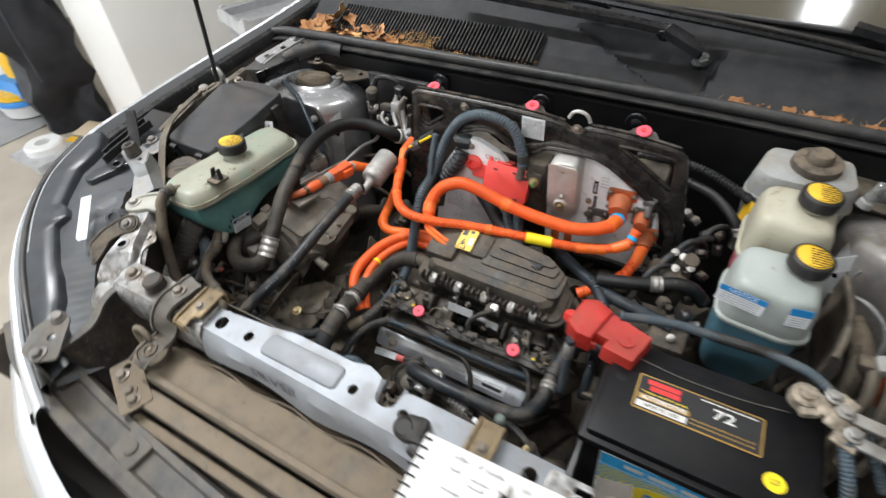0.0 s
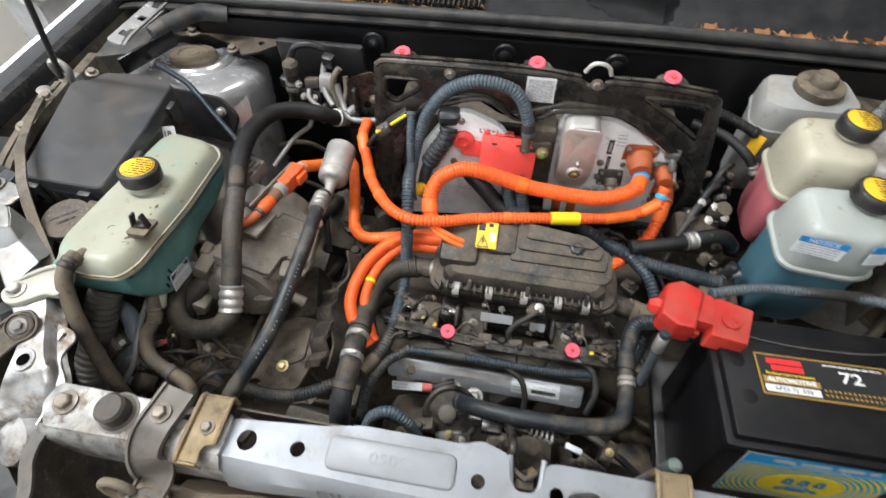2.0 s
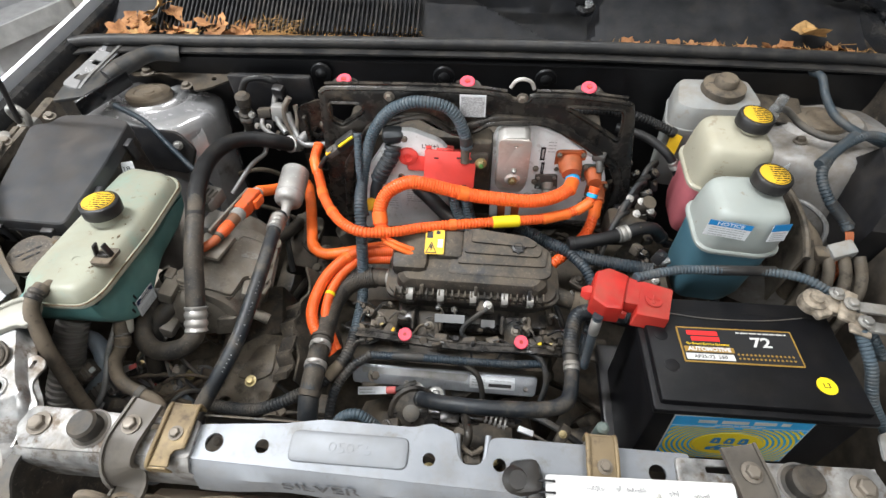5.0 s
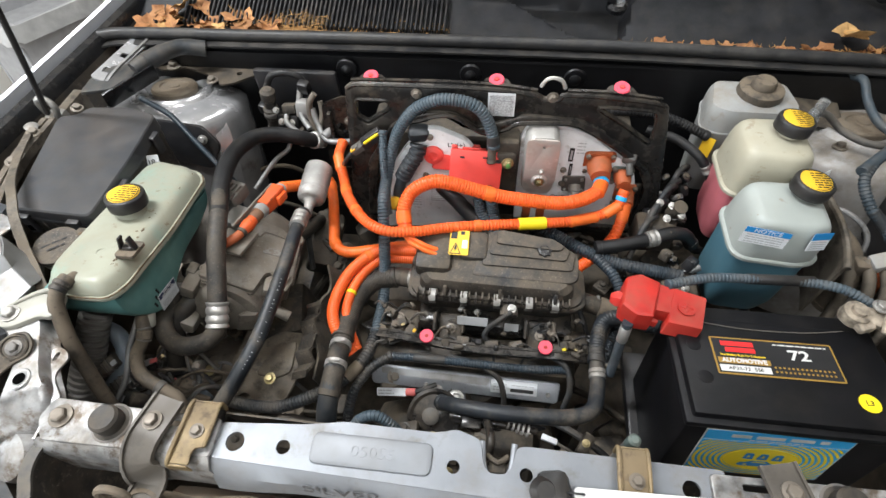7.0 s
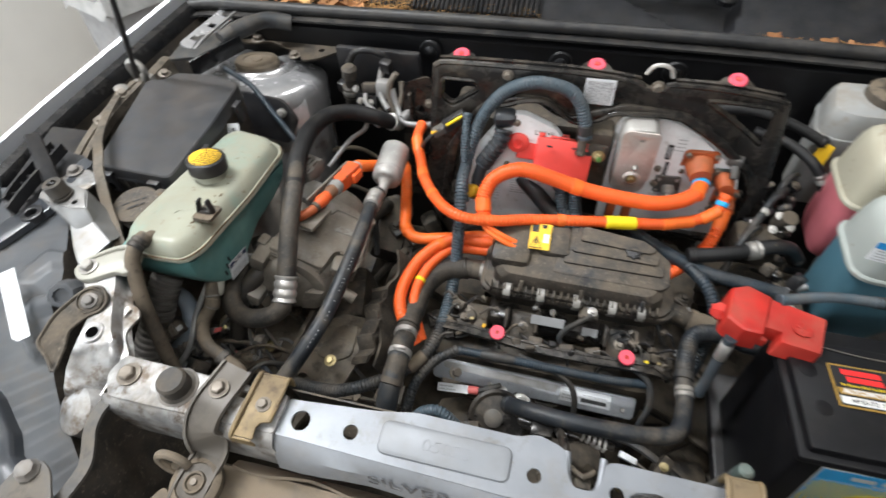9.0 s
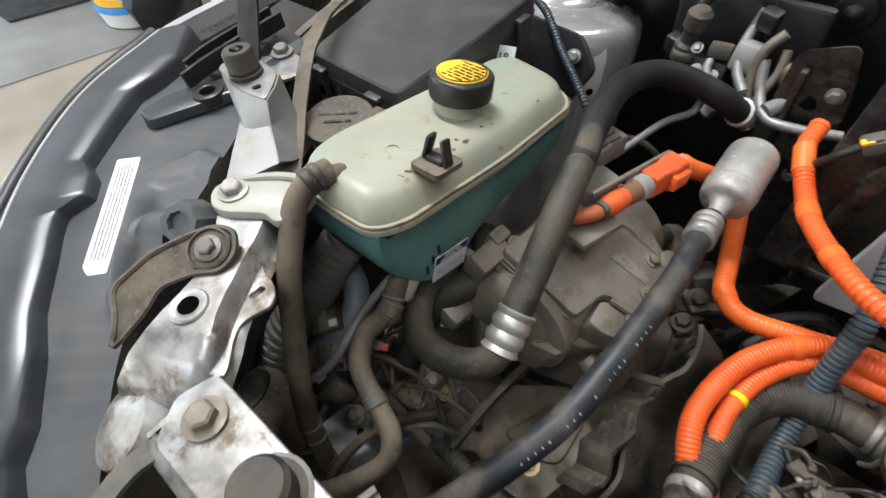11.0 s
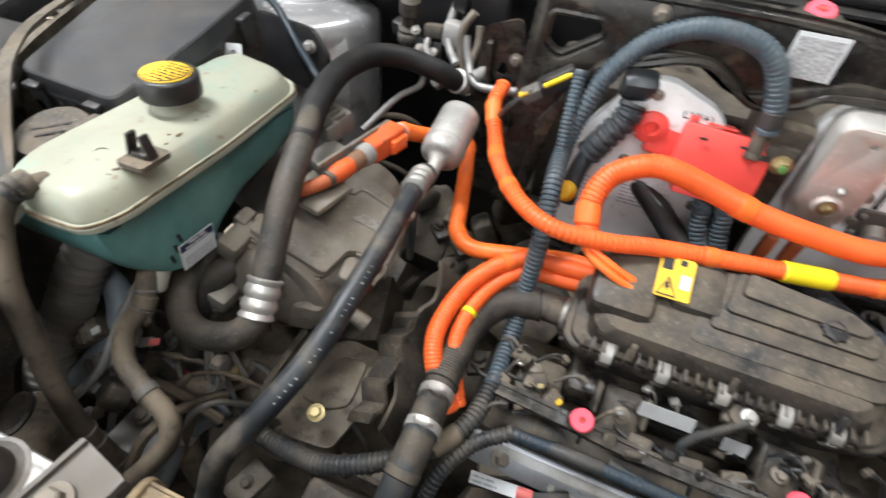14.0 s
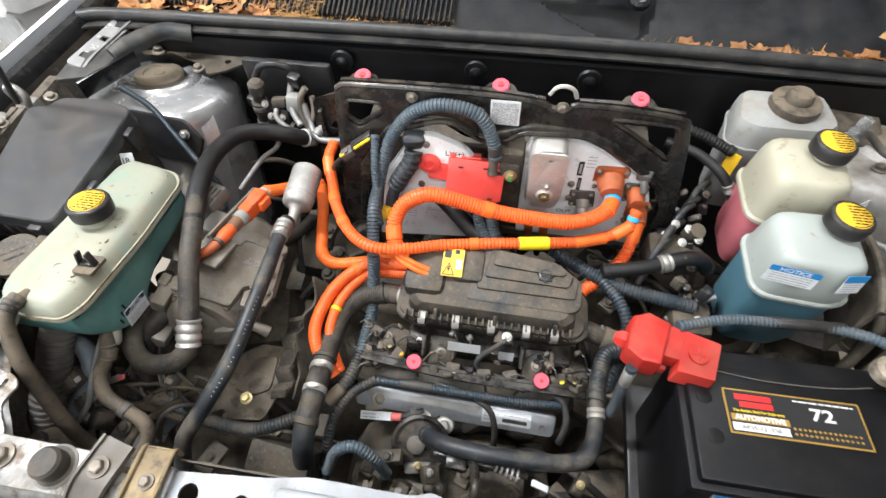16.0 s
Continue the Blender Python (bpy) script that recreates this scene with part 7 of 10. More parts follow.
lvc = thing("terminal_boot", (-0.02, 0.50, 0.86), "coral-red plastic terminal boot with a round knob", "terminal cover")
part("knob", lathe([(0.022, 0), (0.023, 0.010), (0.0205, 0.014), (0.018, 0.014), (0.016, 0.022), (0.008, 0.024), (0.006, 0.018)], (-0.088, 0.523, 0.896), (0, -1, 0.25), 32), M["coral"], lvc)
BT = pose(-0.020, 0.500, 0.882, -28, 4, 2)
part("body", moved(box((0.004, 0, 0), (0.088, 0.022, 0.064), 0.003), BT), M["coral"], lvc)
part("neck", moved(box((-0.050, 0.016, 0.006), (0.040, 0.030, 0.034), 0.005), BT), M["coral"], lvc)
for x, w, h in ((-0.034, 0.010, 0.006), (-0.006, 0.030, 0.003), (0.034, 0.026, 0.010)):
    part("hook", moved(box((x, 0.002, 0.033 + h / 2), (w, 0.024, h), 0.002), BT), M["coral"], lvc)
part("skirt", moved(box((0.008, 0.004, -0.036), (0.070, 0.020, 0.010), 0.002), BT), M["coral"], lvc)
for x, z in ((-0.020, 0.020), (0.018, 0.022), (0.040, 0.016), (0.030, -0.026)):
    # black bars on the boot's face paint the shade of its slots
    part("slot", moved(box((x, -0.0152, z), (0.008, 0.002, 0.0025), 0.0005), BT), M["ink"], lvc)

# ---- cables ----
def cable(name, pts, r, mat_, label, category="cable", rib=0.0012, pitch=0.0055, group="", wraps=(), seg=14):
    c = thing(name, pts[0], label, category, group)
    run = part("conduit" if rib else "hose", tube(pts, r, seg, rib, pitch), M[mat_], c)
    for f in (0.0, 1.0):
        part("end_cuff", sleeve(pts, f, r + 0.0005, 0.006), M[mat_], c)
    for f, l, m in wraps:
        part("wrap", sleeve(pts, f, r + 0.0007, l), M[m], c)
    return c


O = "bright orange corrugated high-voltage cable"
o1 = [(-0.262, 0.552, 0.872), (-0.262, 0.52, 0.868), (-0.245, 0.478, 0.858), (-0.225, 0.432, 0.862), (-0.185, 0.375, 0.876), (-0.144, 0.352, 0.880), (-0.095, 0.362, 0.872), (-0.05, 0.380, 0.864), (0.02, 0.398, 0.856), (0.094, 0.415, 0.848), (0.145, 0.430, 0.840), (0.190, 0.447, 0.838), (0.222, 0.462, 0.848), (0.232, 0.480, 0.866)]
cable("orange_cable", o1, 0.0088, "orange", O + " running across the bay", group="orange cables", wraps=((0.07, 0.03, "tape"), (0.17, 0.018, "tape"), (0.26, 0.012, "tape"), (0.60, 0.012, "tape"), (0.87, 0.05, "tape"), (0.95, 0.03, "tape")))
ylab = thing("cable_label", (0.10, 0.415, 0.847), "bright yellow label wrapped round the orange cable", "label")
part("band", sleeve(o1, 0.735, 0.0102, 0.046), M["yellowtag"], ylab)
o2 = [(-0.066, 0.345, 0.850), (-0.085, 0.347, 0.858), (-0.110, 0.356, 0.866), (-0.118, 0.372, 0.868), (-0.122, 0.395, 0.884), (-0.112, 0.418, 0.900), (-0.085, 0.430, 0.912), (-0.060, 0.433, 0.912), (-0.02, 0.434, 0.900), (0.024, 0.436, 0.885), (0.075, 0.440, 0.874), (0.126, 0.444, 0.868), (0.162, 0.455, 0.868), (0.188, 0.476, 0.868), (0.198, 0.505, 0.868)]
cable("orange_cable", o2[3:], 0.0115, "orange", "thick " + O + " in an arch", group="orange cables", rib=0.0011, pitch=0.0046, wraps=((0.04, 0.02, "tape"), (0.47, 0.016, "tape"), (0.95, 0.03, "tape")))
cable("orange_cable", o2[:5], 0.0040, "tape", "pair of thin smooth orange wires entering the black box", group="orange cables", rib=0)
cable("orange_cable", [(p[0] + 0.002, p[1] - 0.008, p[2] - 0.003) for p in o2[:5]], 0.0040, "tape", "thin smooth orange wire entering the black box", group="orange cables", rib=0)
o3 = [(-0.3465, 0.447, 0.858), (-0.338, 0.472, 0.836), (-0.322, 0.505, 0.810), (-0.298, 0.526, 0.798), (-0.286, 0.500, 0.779), (-0.268, 0.432, 0.775), (-0.257, 0.396, 0.775), (-0.232, 0.379, 0.775), (-0.184, 0.386, 0.778), (-0.131, 0.398, 0.780), (-0.10, 0.40, 0.780)]
cable("orange_cable", o3, 0.0100, "tape", O + " bending beside the compressor", group="orange cables", rib=0.0004, pitch=0.004, wraps=((0.30, 0.012, "tape"), (0.62, 0.014, "tape")))
o4 = [(-0.09, 0.387, 0.785), (-0.124, 0.384, 0.785), (-0.174, 0.377, 0.787), (-0.213, 0.331, 0.786), (-0.227, 0.272, 0.782), (-0.218, 0.233, 0.772), (-0.19, 0.205, 0.745)]
cable("orange_cable", o4, 0.0098, "orange", O + " looping down beside the hose", group="orange cables", rib=0.0005, pitch=0.0036, wraps=((0.35, 0.010, "tape"),))
o5 = [(-0.10, 0.375, 0.775), (-0.15, 0.372, 0.776), (-0.174, 0.364, 0.776), (-0.198, 0.326, 0.776), (-0.207, 0.284, 0.774), (-0.203, 0.249, 0.766), (-0.185, 0.215, 0.740)]
cable("orange_cable", o5, 0.0085, "orange", O + " looping down with a yellow band", group="orange cables", rib=0.0005, pitch=0.0036, wraps=((0.62, 0.006, "yellowtag"),))
o6 = [(0.247, 0.497, 0.822), (0.243, 0.475, 0.800), (0.232, 0.450, 0.785), (0.212, 0.425, 0.778), (0.190, 0.403, 0.775), (0.172, 0.39, 0.768)]
cable("orange_cable", o6, 0.0100, "orange", "short " + O + " into the black box", group="orange cables", wraps=((0.12, 0.03, "tape"),))


def hv_plug(p, d, r, blue_at, face="oranged", label="dusty orange high-voltage connector with a blue band"):
    t = thing("cable_connector", p, label, "connector", "orange connectors")
    part("flange", moved(joined(plate(rounded(rect(-r * 1.45, -r * 1.35, r * 1.45, r * 1.35), r * 0.5), [], 0.006)), axis_frame(p, d)), M[face], t)
    part("barrel", lathe([(r * 1.15, 0.004), (r * 1.1, 0.022), (r * 0.95, 0.026), (r * 0.9, 0.034)], p, d, 28), M["oranged"], t)
    for sx, sy in ((-1, -1), (1, -1), (-1, 1), (1, 1)):
        part("screw", bolt_bm(axis_frame(p, d) @ Vector((sx * r * 1.15, sy * r * 1.05, 0.006)), d, 0.0045, False), M["bolt"], t)
    part("blue_band", lathe([(r * 0.66, -0.004), (r * 0.74, -0.003), (r * 0.74, 0.003), (r * 0.66, 0.004)], blue_at[0], blue_at[1], 24), M["sky_blue"], t, "bright blue locking band")
    return t


hv_plug((0.190, 0.532, 0.884), (0.05, -0.9, -0.12), 0.0178, (along(o2[3:], 0.985)[0], along(o2[3:], 0.985)[1]))
hv_plug((0.232, 0.528, 0.862), (0.05, -0.9, 0.05), 0.0125, (along(o1, 0.985)[0], along(o1, 0.985)[1]), "nut", "dull green metal connector plate with an orange barrel")
hv_plug((0.246, 0.524, 0.825), (0.05, -0.9, -0.1), 0.0125, (along(o6, 0.02)[0], along(o6, 0.02)[1]))
gplug = thing("grey_connector", (0.236, 0.52, 0.89), "dusty grey plastic connector with a screw", "connector")
part("body", joined(box((0.238, 0.528, 0.898), (0.022, 0.020, 0.018), 0.004, (10, 0, -20)), rod_bm((0.238, 0.520, 0.892), (0.240, 0.505, 0.880), 0.006)), M["strip"], gplug)

G = "blue-grey corrugated wiring conduit"
blue = [(0.012, 0.508, 0.925), (0.009, 0.512, 0.945), (-0.004, 0.518, 0.977), (-0.022, 0.52, 0.995), (-0.050, 0.52, 1.003), (-0.081, 0.52, 1.001), (-0.116, 0.52, 0.981), (-0.143, 0.515, 0.945), (-0.158, 0.50, 0.908), (-0.166, 0.475, 0.870), (-0.164, 0.4254, 0.863), (-0.159, 0.3847, 0.830), (-0.1585, 0.3489, 0.772), (-0.158, 0.3091, 0.740), (-0.158, 0.2495, 0.738), (-0.1684, 0.198, 0.740), (-0.205, 0.155, 0.732), (-0.274, 0.118, 0.722), (-0.33, 0.115, 0.705), (-0.40, 0.125, 0.690)]
cable("conduit_run", blue[14:], 0.0100, "conduitk", "black corrugated wiring conduit low behind the beam", "conduit", 0.0014, 0.0052, "grey conduits", ((0.25, 0.03, "rubberd"),))
cable("conduit_run", blue[:15], 0.0100, "conduit", G + " arching over the housing", "conduit", 0.0014, 0.0052, "grey conduits", ((0.02, 0.016, "conduitk"),))
cable("conduit_run", [(0.011, 0.509, 0.930), (0.010, 0.505, 0.915), (0.010, 0.498, 0.90)], 0.0075, "rubberd", "short dusty cable end in the red boot", "cable", 0, group="grey conduits")
cable("conduit_run", [(-0.171, 0.512, 0.938), (-0.171, 0.500, 0.922), (-0.170, 0.482, 0.895), (-0.166, 0.46, 0.86), (-0.160, 0.43, 0.83)], 0.0068, "conduit", "thin " + G, "conduit", 0.001, 0.0045, "grey conduits")
cable("conduit_run", [(0.005, 0.505, 0.875), (0.010, 0.49, 0.84), (0.02, 0.47, 0.80), (0.03, 0.45, 0.77)], 0.0105, "conduit", G + " below the red boot", "conduit", 0.0014, 0.0052, "grey conduits")
cable("conduit_run", [(-0.018, 0.505, 0.875), (-0.012, 0.49, 0.84), (0.0, 0.47, 0.80), (0.03, 0.44, 0.765), (0.08, 0.42, 0.75), (0.14, 0.41, 0.74)], 0.0105, "conduit", G + " below the red boot", "conduit", 0.0014, 0.0052, "grey conduits")
cable("conduit_run", [(0.10, 0.45, 0.80), (0.16, 0.42, 0.79), (0.22, 0.395, 0.785), (0.28, 0.380, 0.79), (0.33, 0.372, 0.79)], 0.0110, "conduitb", G + " behind the black box", "conduit", 0.0014, 0.0052, "grey conduits")
cable("conduit_run", [(0.20, 0.395, 0.79), (0.225, 0.36, 0.79), (0.238, 0.325, 0.77), (0.235, 0.29, 0.72), (0.232, 0.27, 0.64)], 0.0092, "conduitb", G + " bending down beside the battery", "conduit", 0.0014, 0.0056, "grey conduits")
cable("conduit_run", [(0.262, 0.272, 0.912), (0.300, 0.286, 0.908), (0.332, 0.2945, 0.905), (0.385, 0.300, 0.900), (0.4465, 0.3017, 0.900), (0.488, 0.292, 0.905), (0.5115, 0.278, 0.905), (0.530, 0.262, 0.902), (0.556, 0.240, 0.895), (0.59, 0.20, 0.86)], 0.0068, "conduit", G + " lying across the battery", "conduit", 0.0010, 0.0052, "grey conduits", ((0.42, 0.09, "rubber2"),))
cable("conduit_run", [(-0.12, 0.205, 0.745), (-0.06, 0.205, 0.748), (0.02, 0.203, 0.750), (0.10, 0.203, 0.750), (0.15, 0.21, 0.745)], 0.0066, "conduitb", G + " along the motor housing", "conduit", 0.0009, 0.0042, "grey conduits", ((0.22, 0.05, "conduitk"),))
cable("conduit_run", [(-0.125, 0.205, 0.745), (-0.155, 0.185, 0.735), (-0.178, 0.150, 0.72), (-0.185, 0.11, 0.69), (-0.19, 0.08, 0.64)], 0.0078, "conduitk", "black corrugated conduit curving down to the beam", "conduit", 0.0012, 0.0052, "grey conduits")
cable("conduit_run", [(-0.172, 0.080, 0.70), (-0.158, 0.100, 0.735), (-0.132, 0.108, 0.745), (-0.105, 0.100, 0.728), (-0.090, 0.090, 0.69)], 0.0085, "conduit", "short " + G + " arch behind the beam", "conduit", 0.0012, 0.005, "grey conduits")
cable("battery_lead", [(0.2085, 0.219, 0.890), (0.2085, 0.212, 0.850), (0.2095, 0.205, 0.810), (0.2095, 0.199, 0.775)], 0.0068, "conduitb", "blue-grey sleeved battery lead end", "cable", 0.0009, 0.0042, wraps=((0.20, 0.030, "clampzinc"),))
cable("battery_lead", [(0.595, 0.229, 0.922), (0.63, 0.22, 0.915), (0.68, 0.215, 0.89)], 0.007, "satin", "grey sleeved battery lead at the clamp", "cable", 0)
cable("battery_lead", [(0.595, 0.197, 0.920), (0.63, 0.185, 0.91), (0.68, 0.17, 0.88)], 0.009, "conduit", "blue-grey battery lead at the clamp", "cable", 0.0012, 0.005)
cable("battery_lead", [(0.53, 0.205, 0.915), (0.545, 0.17, 0.89), (0.56, 0.14, 0.85), (0.60, 0.11, 0.80)], 0.0075, "conduit", "blue-grey battery lead bending down the case", "cable", 0.0012, 0.005)
cable("conduit_run", [(0.648, 0.758, 0.915), (0.6525, 0.729, 0.925), (0.658, 0.700, 0.908), (0.662, 0.654, 0.900), (0.676, 0.620, 0.900), (0.705, 0.605, 0.893), (0.74, 0.60, 0.88)], 0.0070, "conduitm", "smooth blue grey cable sleeve crossing the tower", "conduit", 0, group="grey conduits")
cable("conduit_run", [(0.74, 0.59, 0.90), (0.666, 0.564, 0.930), (0.612, 0.532, 0.930), (0.581, 0.498, 0.925), (0.574, 0.477, 0.915), (0.582, 0.444, 0.900), (0.602, 0.426, 0.885), (0.612, 0.411, 0.875)], 0.0080, "conduitm", "blue grey corrugated conduit hanging beside the tower", "conduit", 0.0014, 0.0056, "grey conduits", ((0.50, 0.10, "conduitm"), (0.93, 0.05, "conduitk")))
cable("conduit_run", [(-0.66, 0.605, 0.905), (-0.600, 0.578, 0.897), (-0.572, 0.560, 0.886), (-0.545, 0.540, 0.872), (-0.516, 0.518, 0.864), (-0.490, 0.498, 0.856), (-0.470, 0.484, 0.843), (-0.457, 0.480, 0.815), (-0.455, 0.46, 0.78)], 0.0052, "conduitb", "thin " + G + " crossing the tower", "conduit", 0.001, 0.0045, "grey conduits")

# ---- hoses ----
def hose(pts, r, mat_, label, wraps=(), rib=0.0, pitch=0.006, seg=18, cuffs=True):
    h = thing("hose", pts[0], label, "hose", "hoses")
    part("hose", tube(pts, r, seg, rib, pitch), M[mat_], h)
    for f in (0.0, 1.0) if cuffs else (0.0,):
        part("end_cuff", sleeve(pts, f, r + 0.0010, 0.010), M[mat_], h)
    for f, l, m, ridges in wraps:
        part("clamp", sleeve(pts, f, r + (0.0030 if ridges > 1 else 0.0014), l, ridges), M[m], h)
    return h


hA = [(-0.332, 0.632, 0.806), (-0.344, 0.604, 0.826), (-0.362, 0.588, 0.846), (-0.398, 0.570, 0.866), (-0.426, 0.535, 0.884), (-0.432, 0.470, 0.902), (-0.420, 0.400, 0.910), (-0.402, 0.340, 0.908), (-0.388, 0.284, 0.897), (-0.378, 0.225, 0.862), (-0.374, 0.196, 0.842), (-0.374, 0.178, 0.832), (-0.390, 0.163, 0.823), (-0.424, 0.157, 0.817), (-0.452, 0.169, 0.818), (-0.468, 0.195, 0.823), (-0.474, 0.24, 0.822)]
hose(hA[:8], 0.0142, "hoseblack", "clean black rubber hose end with white print", cuffs=False)
hose(hA, 0.0138, "hosedust", "thick dusty rubber refrigerant hose with a crimped ferrule", ((0.735, 0.038, "clampzinc", 3), (0.030, 0.03, "clampzinc", 2)))
hB = [(-0.296, 0.394, 0.855), (-0.294, 0.366, 0.863), (-0.290, 0.30, 0.868), (-0.292, 0.23, 0.862), (-0.298, 0.165, 0.852), (-0.315, 0.110, 0.838), (-0.335, 0.070, 0.815), (-0.345, 0.045, 0.77)]
hose(hB, 0.0108, "hosenight", "black rubber hose with white print and a crimped end", ((0.055, 0.032, "zinc", 3),))
hq, hs = spline(hB, 0.001)
prints = thing("hose_print", tuple(hq[len(hq) // 2]), "small white print dashes along the hose", "print")
rnd = random.Random(4)
k_ = int(len(hq) * 0.36)
while k_ < len(hq) * 0.80:
    p = Vector(hq[k_])
    d = (Vector(hq[k_ + 2]) - p).normalized()
    side_ = d.cross(Vector((0, 0, 1))).normalized()
    nn = (side_ * -0.62 + Vector((0, 0, 0.78))).normalized()
    fm_ = frame3(p + nn * 0.0107, d, nn.cross(d))
    h_, w = (0.0022, rnd.uniform(0.0005, 0.0014))
    part("print_dash", moved(box((0, 0, 0), (w, h_, 0.0004), 0), fm_), M["labelg"], prints)
    k_ += 6 if rnd.random() < 0.75 else 16

acc = thing("accumulator", (-0.288, 0.46, 0.82), "silver aluminium cylinder on the refrigerant line", "accumulator")
ax = Vector((-0.298, 0.504, 0.849)) - Vector((-0.297, 0.437, 0.842))
part("can", lathe([(0.0080, -0.034), (0.0082, -0.014), (0.0098, -0.006), (0.0125, -0.0025), (0.0150, -0.0015), (0.0195, -0.0005), (0.0225, 0.0015), (0.0240, 0.0050), (0.0245, 0.010), (0.0245, 0.066), (0.0236, 0.0705), (0.0205, 0.073), (0.0120, 0.074)], (-0.297, 0.436, 0.843), ax, 36), M["canalu"], acc)

part("crimp_ring", lathe([(0.0246, 0.0), (0.0254, 0.0012), (0.0254, 0.0030), (0.0246, 0.0042)], Vector((-0.297, 0.436, 0.843)) + ax.normalized() * 0.016, ax, 36), M["mattealu"], acc)
part("end_weld", lathe([(0.0228, 0.0), (0.0238, 0.001), (0.0234, 0.003)], Vector((-0.297, 0.436, 0.843)) + ax.normalized() * 0.066, ax, 36), M["aluold"], acc)

hC = [(-0.502, 0.158, 0.982), (-0.504, 0.146, 0.982), (-0.506, 0.132, 0.972), (-0.502, 0.118, 0.955), (-0.494, 0.100, 0.932), (-0.488, 0.084, 0.895), (-0.482, 0.066, 0.850), (-0.474, 0.050, 0.800), (-0.465, 0.04, 0.73)]
hose(hC, 0.0090, "rubberd", "dusty black rubber hose from the reservoir", ((0.04, 0.014, "blackd", 1), (0.80, 0.004, "brace", 0), (0.86, 0.003, "brace", 0)))
hD = [(-0.100, 0.338, 0.770), (-0.140, 0.342, 0.764), (-0.178, 0.332, 0.758), (-0.200, 0.295, 0.757), (-0.204, 0.250, 0.760), (-0.204, 0.217, 0.764), (-0.201, 0.165, 0.774), (-0.203, 0.128, 0.765), (-0.206, 0.10, 0.738), (-0.21, 0.08, 0.68), (-0.212, 0.07, 0.60)]
hose(hD[:8], 0.0160, "hosedust", "ribbed black coolant hose with two spring clamps", ((0.03, 0.014, "zinc", 1), (0.735, 0.0105, "clampzinc", 0), (0.86, 0.0105, "clampzinc", 0)), 0.0)
hose(hD[6:], 0.0154, "hoseslate", "glossy slate lower end of the coolant hose", ())
sleeveD = thing("hose_sleeve", (-0.20, 0.28, 0.757), "finely ribbed rubber sleeve on the coolant hose", "sleeve")
part("sleeve", tube(hD[1:6], 0.0172, 22, 0.0008, 0.0032), M["hosedust"], sleeveD)
for f in (0.01, 0.99):
    part("end_ring", sleeve(hD[1:6], f, 0.0186, 0.006), M["rubber"], sleeveD)
for f in (0.735, 0.86):
    p, d = along(hD[:8], f)
    ear = thing("clamp_ear", tuple(p), "bent zinc ear of a spring clamp", "clamp", "spring clamps")
    part("ear", tube([p + Vector((-0.008, 0, 0.018)), p + Vector((-0.004, -0.004, 0.026)), p + Vector((0.006, -0.004, 0.026)), p + Vector((0.010, 0, 0.018))], 0.0018, 6, step=0.002), M["clampzinc"], ear)
hE = [(0.275, 0.285, 0.775), (0.235, 0.287, 0.782), (0.208, 0.280, 0.782), (0.196, 0.258, 0.780), (0.190, 0.222, 0.779), (0.190, 0.175, 0.776), (0.178, 0.135, 0.785), (0.144, 0.120, 0.790), (0.09, 0.115, 0.795), (0.035, 0.116, 0.792), (-0.010, 0.124, 0.778), (-0.035, 0.140, 0.74)]
hose(hE, 0.0112, "hosenight", "thick black rubber hose bent round the motor", ((0.345, 0.014, "zinc", 1),))
hose([(0.285, 0.285, 0.775), (0.235, 0.289, 0.784), (0.206, 0.281, 0.783), (0.194, 0.250, 0.781), (0.190, 0.215, 0.779)], 0.0122, "hosenight", "dusty rubber elbow beside the battery", (), 0.0008, 0.005)
hF = [(0.20, 0.410, 0.80), (0.25, 0.420, 0.805), (0.290, 0.434, 0.806), (0.318, 0.445, 0.808), (0.345, 0.452, 0.80), (0.365, 0.455, 0.775)]
hose(hF, 0.0115, "hoseblack", "black coolant hose with a bright spring clamp", ((0.50, 0.020, "zinc", 2),))
hG = [(-0.467, 0.187, 0.878), (-0.466, 0.168, 0.866), (-0.462, 0.15, 0.853), (-0.47, 0.127, 0.838), (-0.461, 0.106, 0.822), (-0.433, 0.094, 0.812), (-0.408, 0.085, 0.8), (-0.4, 0.069, 0.786), (-0.414, 0.044, 0.768), (-0.439, 0.017, 0.745)]
hose(hG, 0.0092, "rubberd", "dusty curved coolant hose below the reservoir", ((0.16, 0.012, "rubberd", 0), (0.13, 0.003, "brace", 0), (0.19, 0.003, "brace", 0), (0.52, 0.010, "strip", 0)))
for p_, a_ in (((-0.484, 0.136, 0.79), 20), ((-0.517, 0.089, 0.75), -25)):
    rc = thing("clamp_tab", p_, "small zinc clamp tab with a faded red mark", "clamp", "low clamps")
    cm_ = pose(*p_, 10, -15, a_)
    part("band", moved(box((0, 0, 0), (0.020, 0.010, 0.003), 0.001), cm_), M["zinc"], rc)
    part("tab", moved(box((-0.006, 0.004, 0.005), (0.004, 0.016, 0.008), 0.001), cm_), M["zinc"], rc)
    part("mark", moved(box((0.012, -0.001, 0.001), (0.012, 0.007, 0.003), 0.001), cm_), M["pinksleeve"], rc)
hH = [(-0.535, 0.20, 0.88), (-0.548, 0.166, 0.852), (-0.556, 0.131, 0.818), (-0.568, 0.092, 0.780), (-0.575, 0.06, 0.73)]
hose(hH, 0.022, "hosegrey", "pale grey corrugated pipe behind the reservoir", (), 0.003, 0.009)
hI = [(-0.36, 0.60, 0.60), (-0.375, 0.45, 0.70), (-0.40, 0.33, 0.79), (-0.43, 0.25, 0.82), (-0.46, 0.20, 0.80), (-0.48, 0.16, 0.72)]
hose(hI, 0.014, "rubber", "black hose running behind the compressor", ())
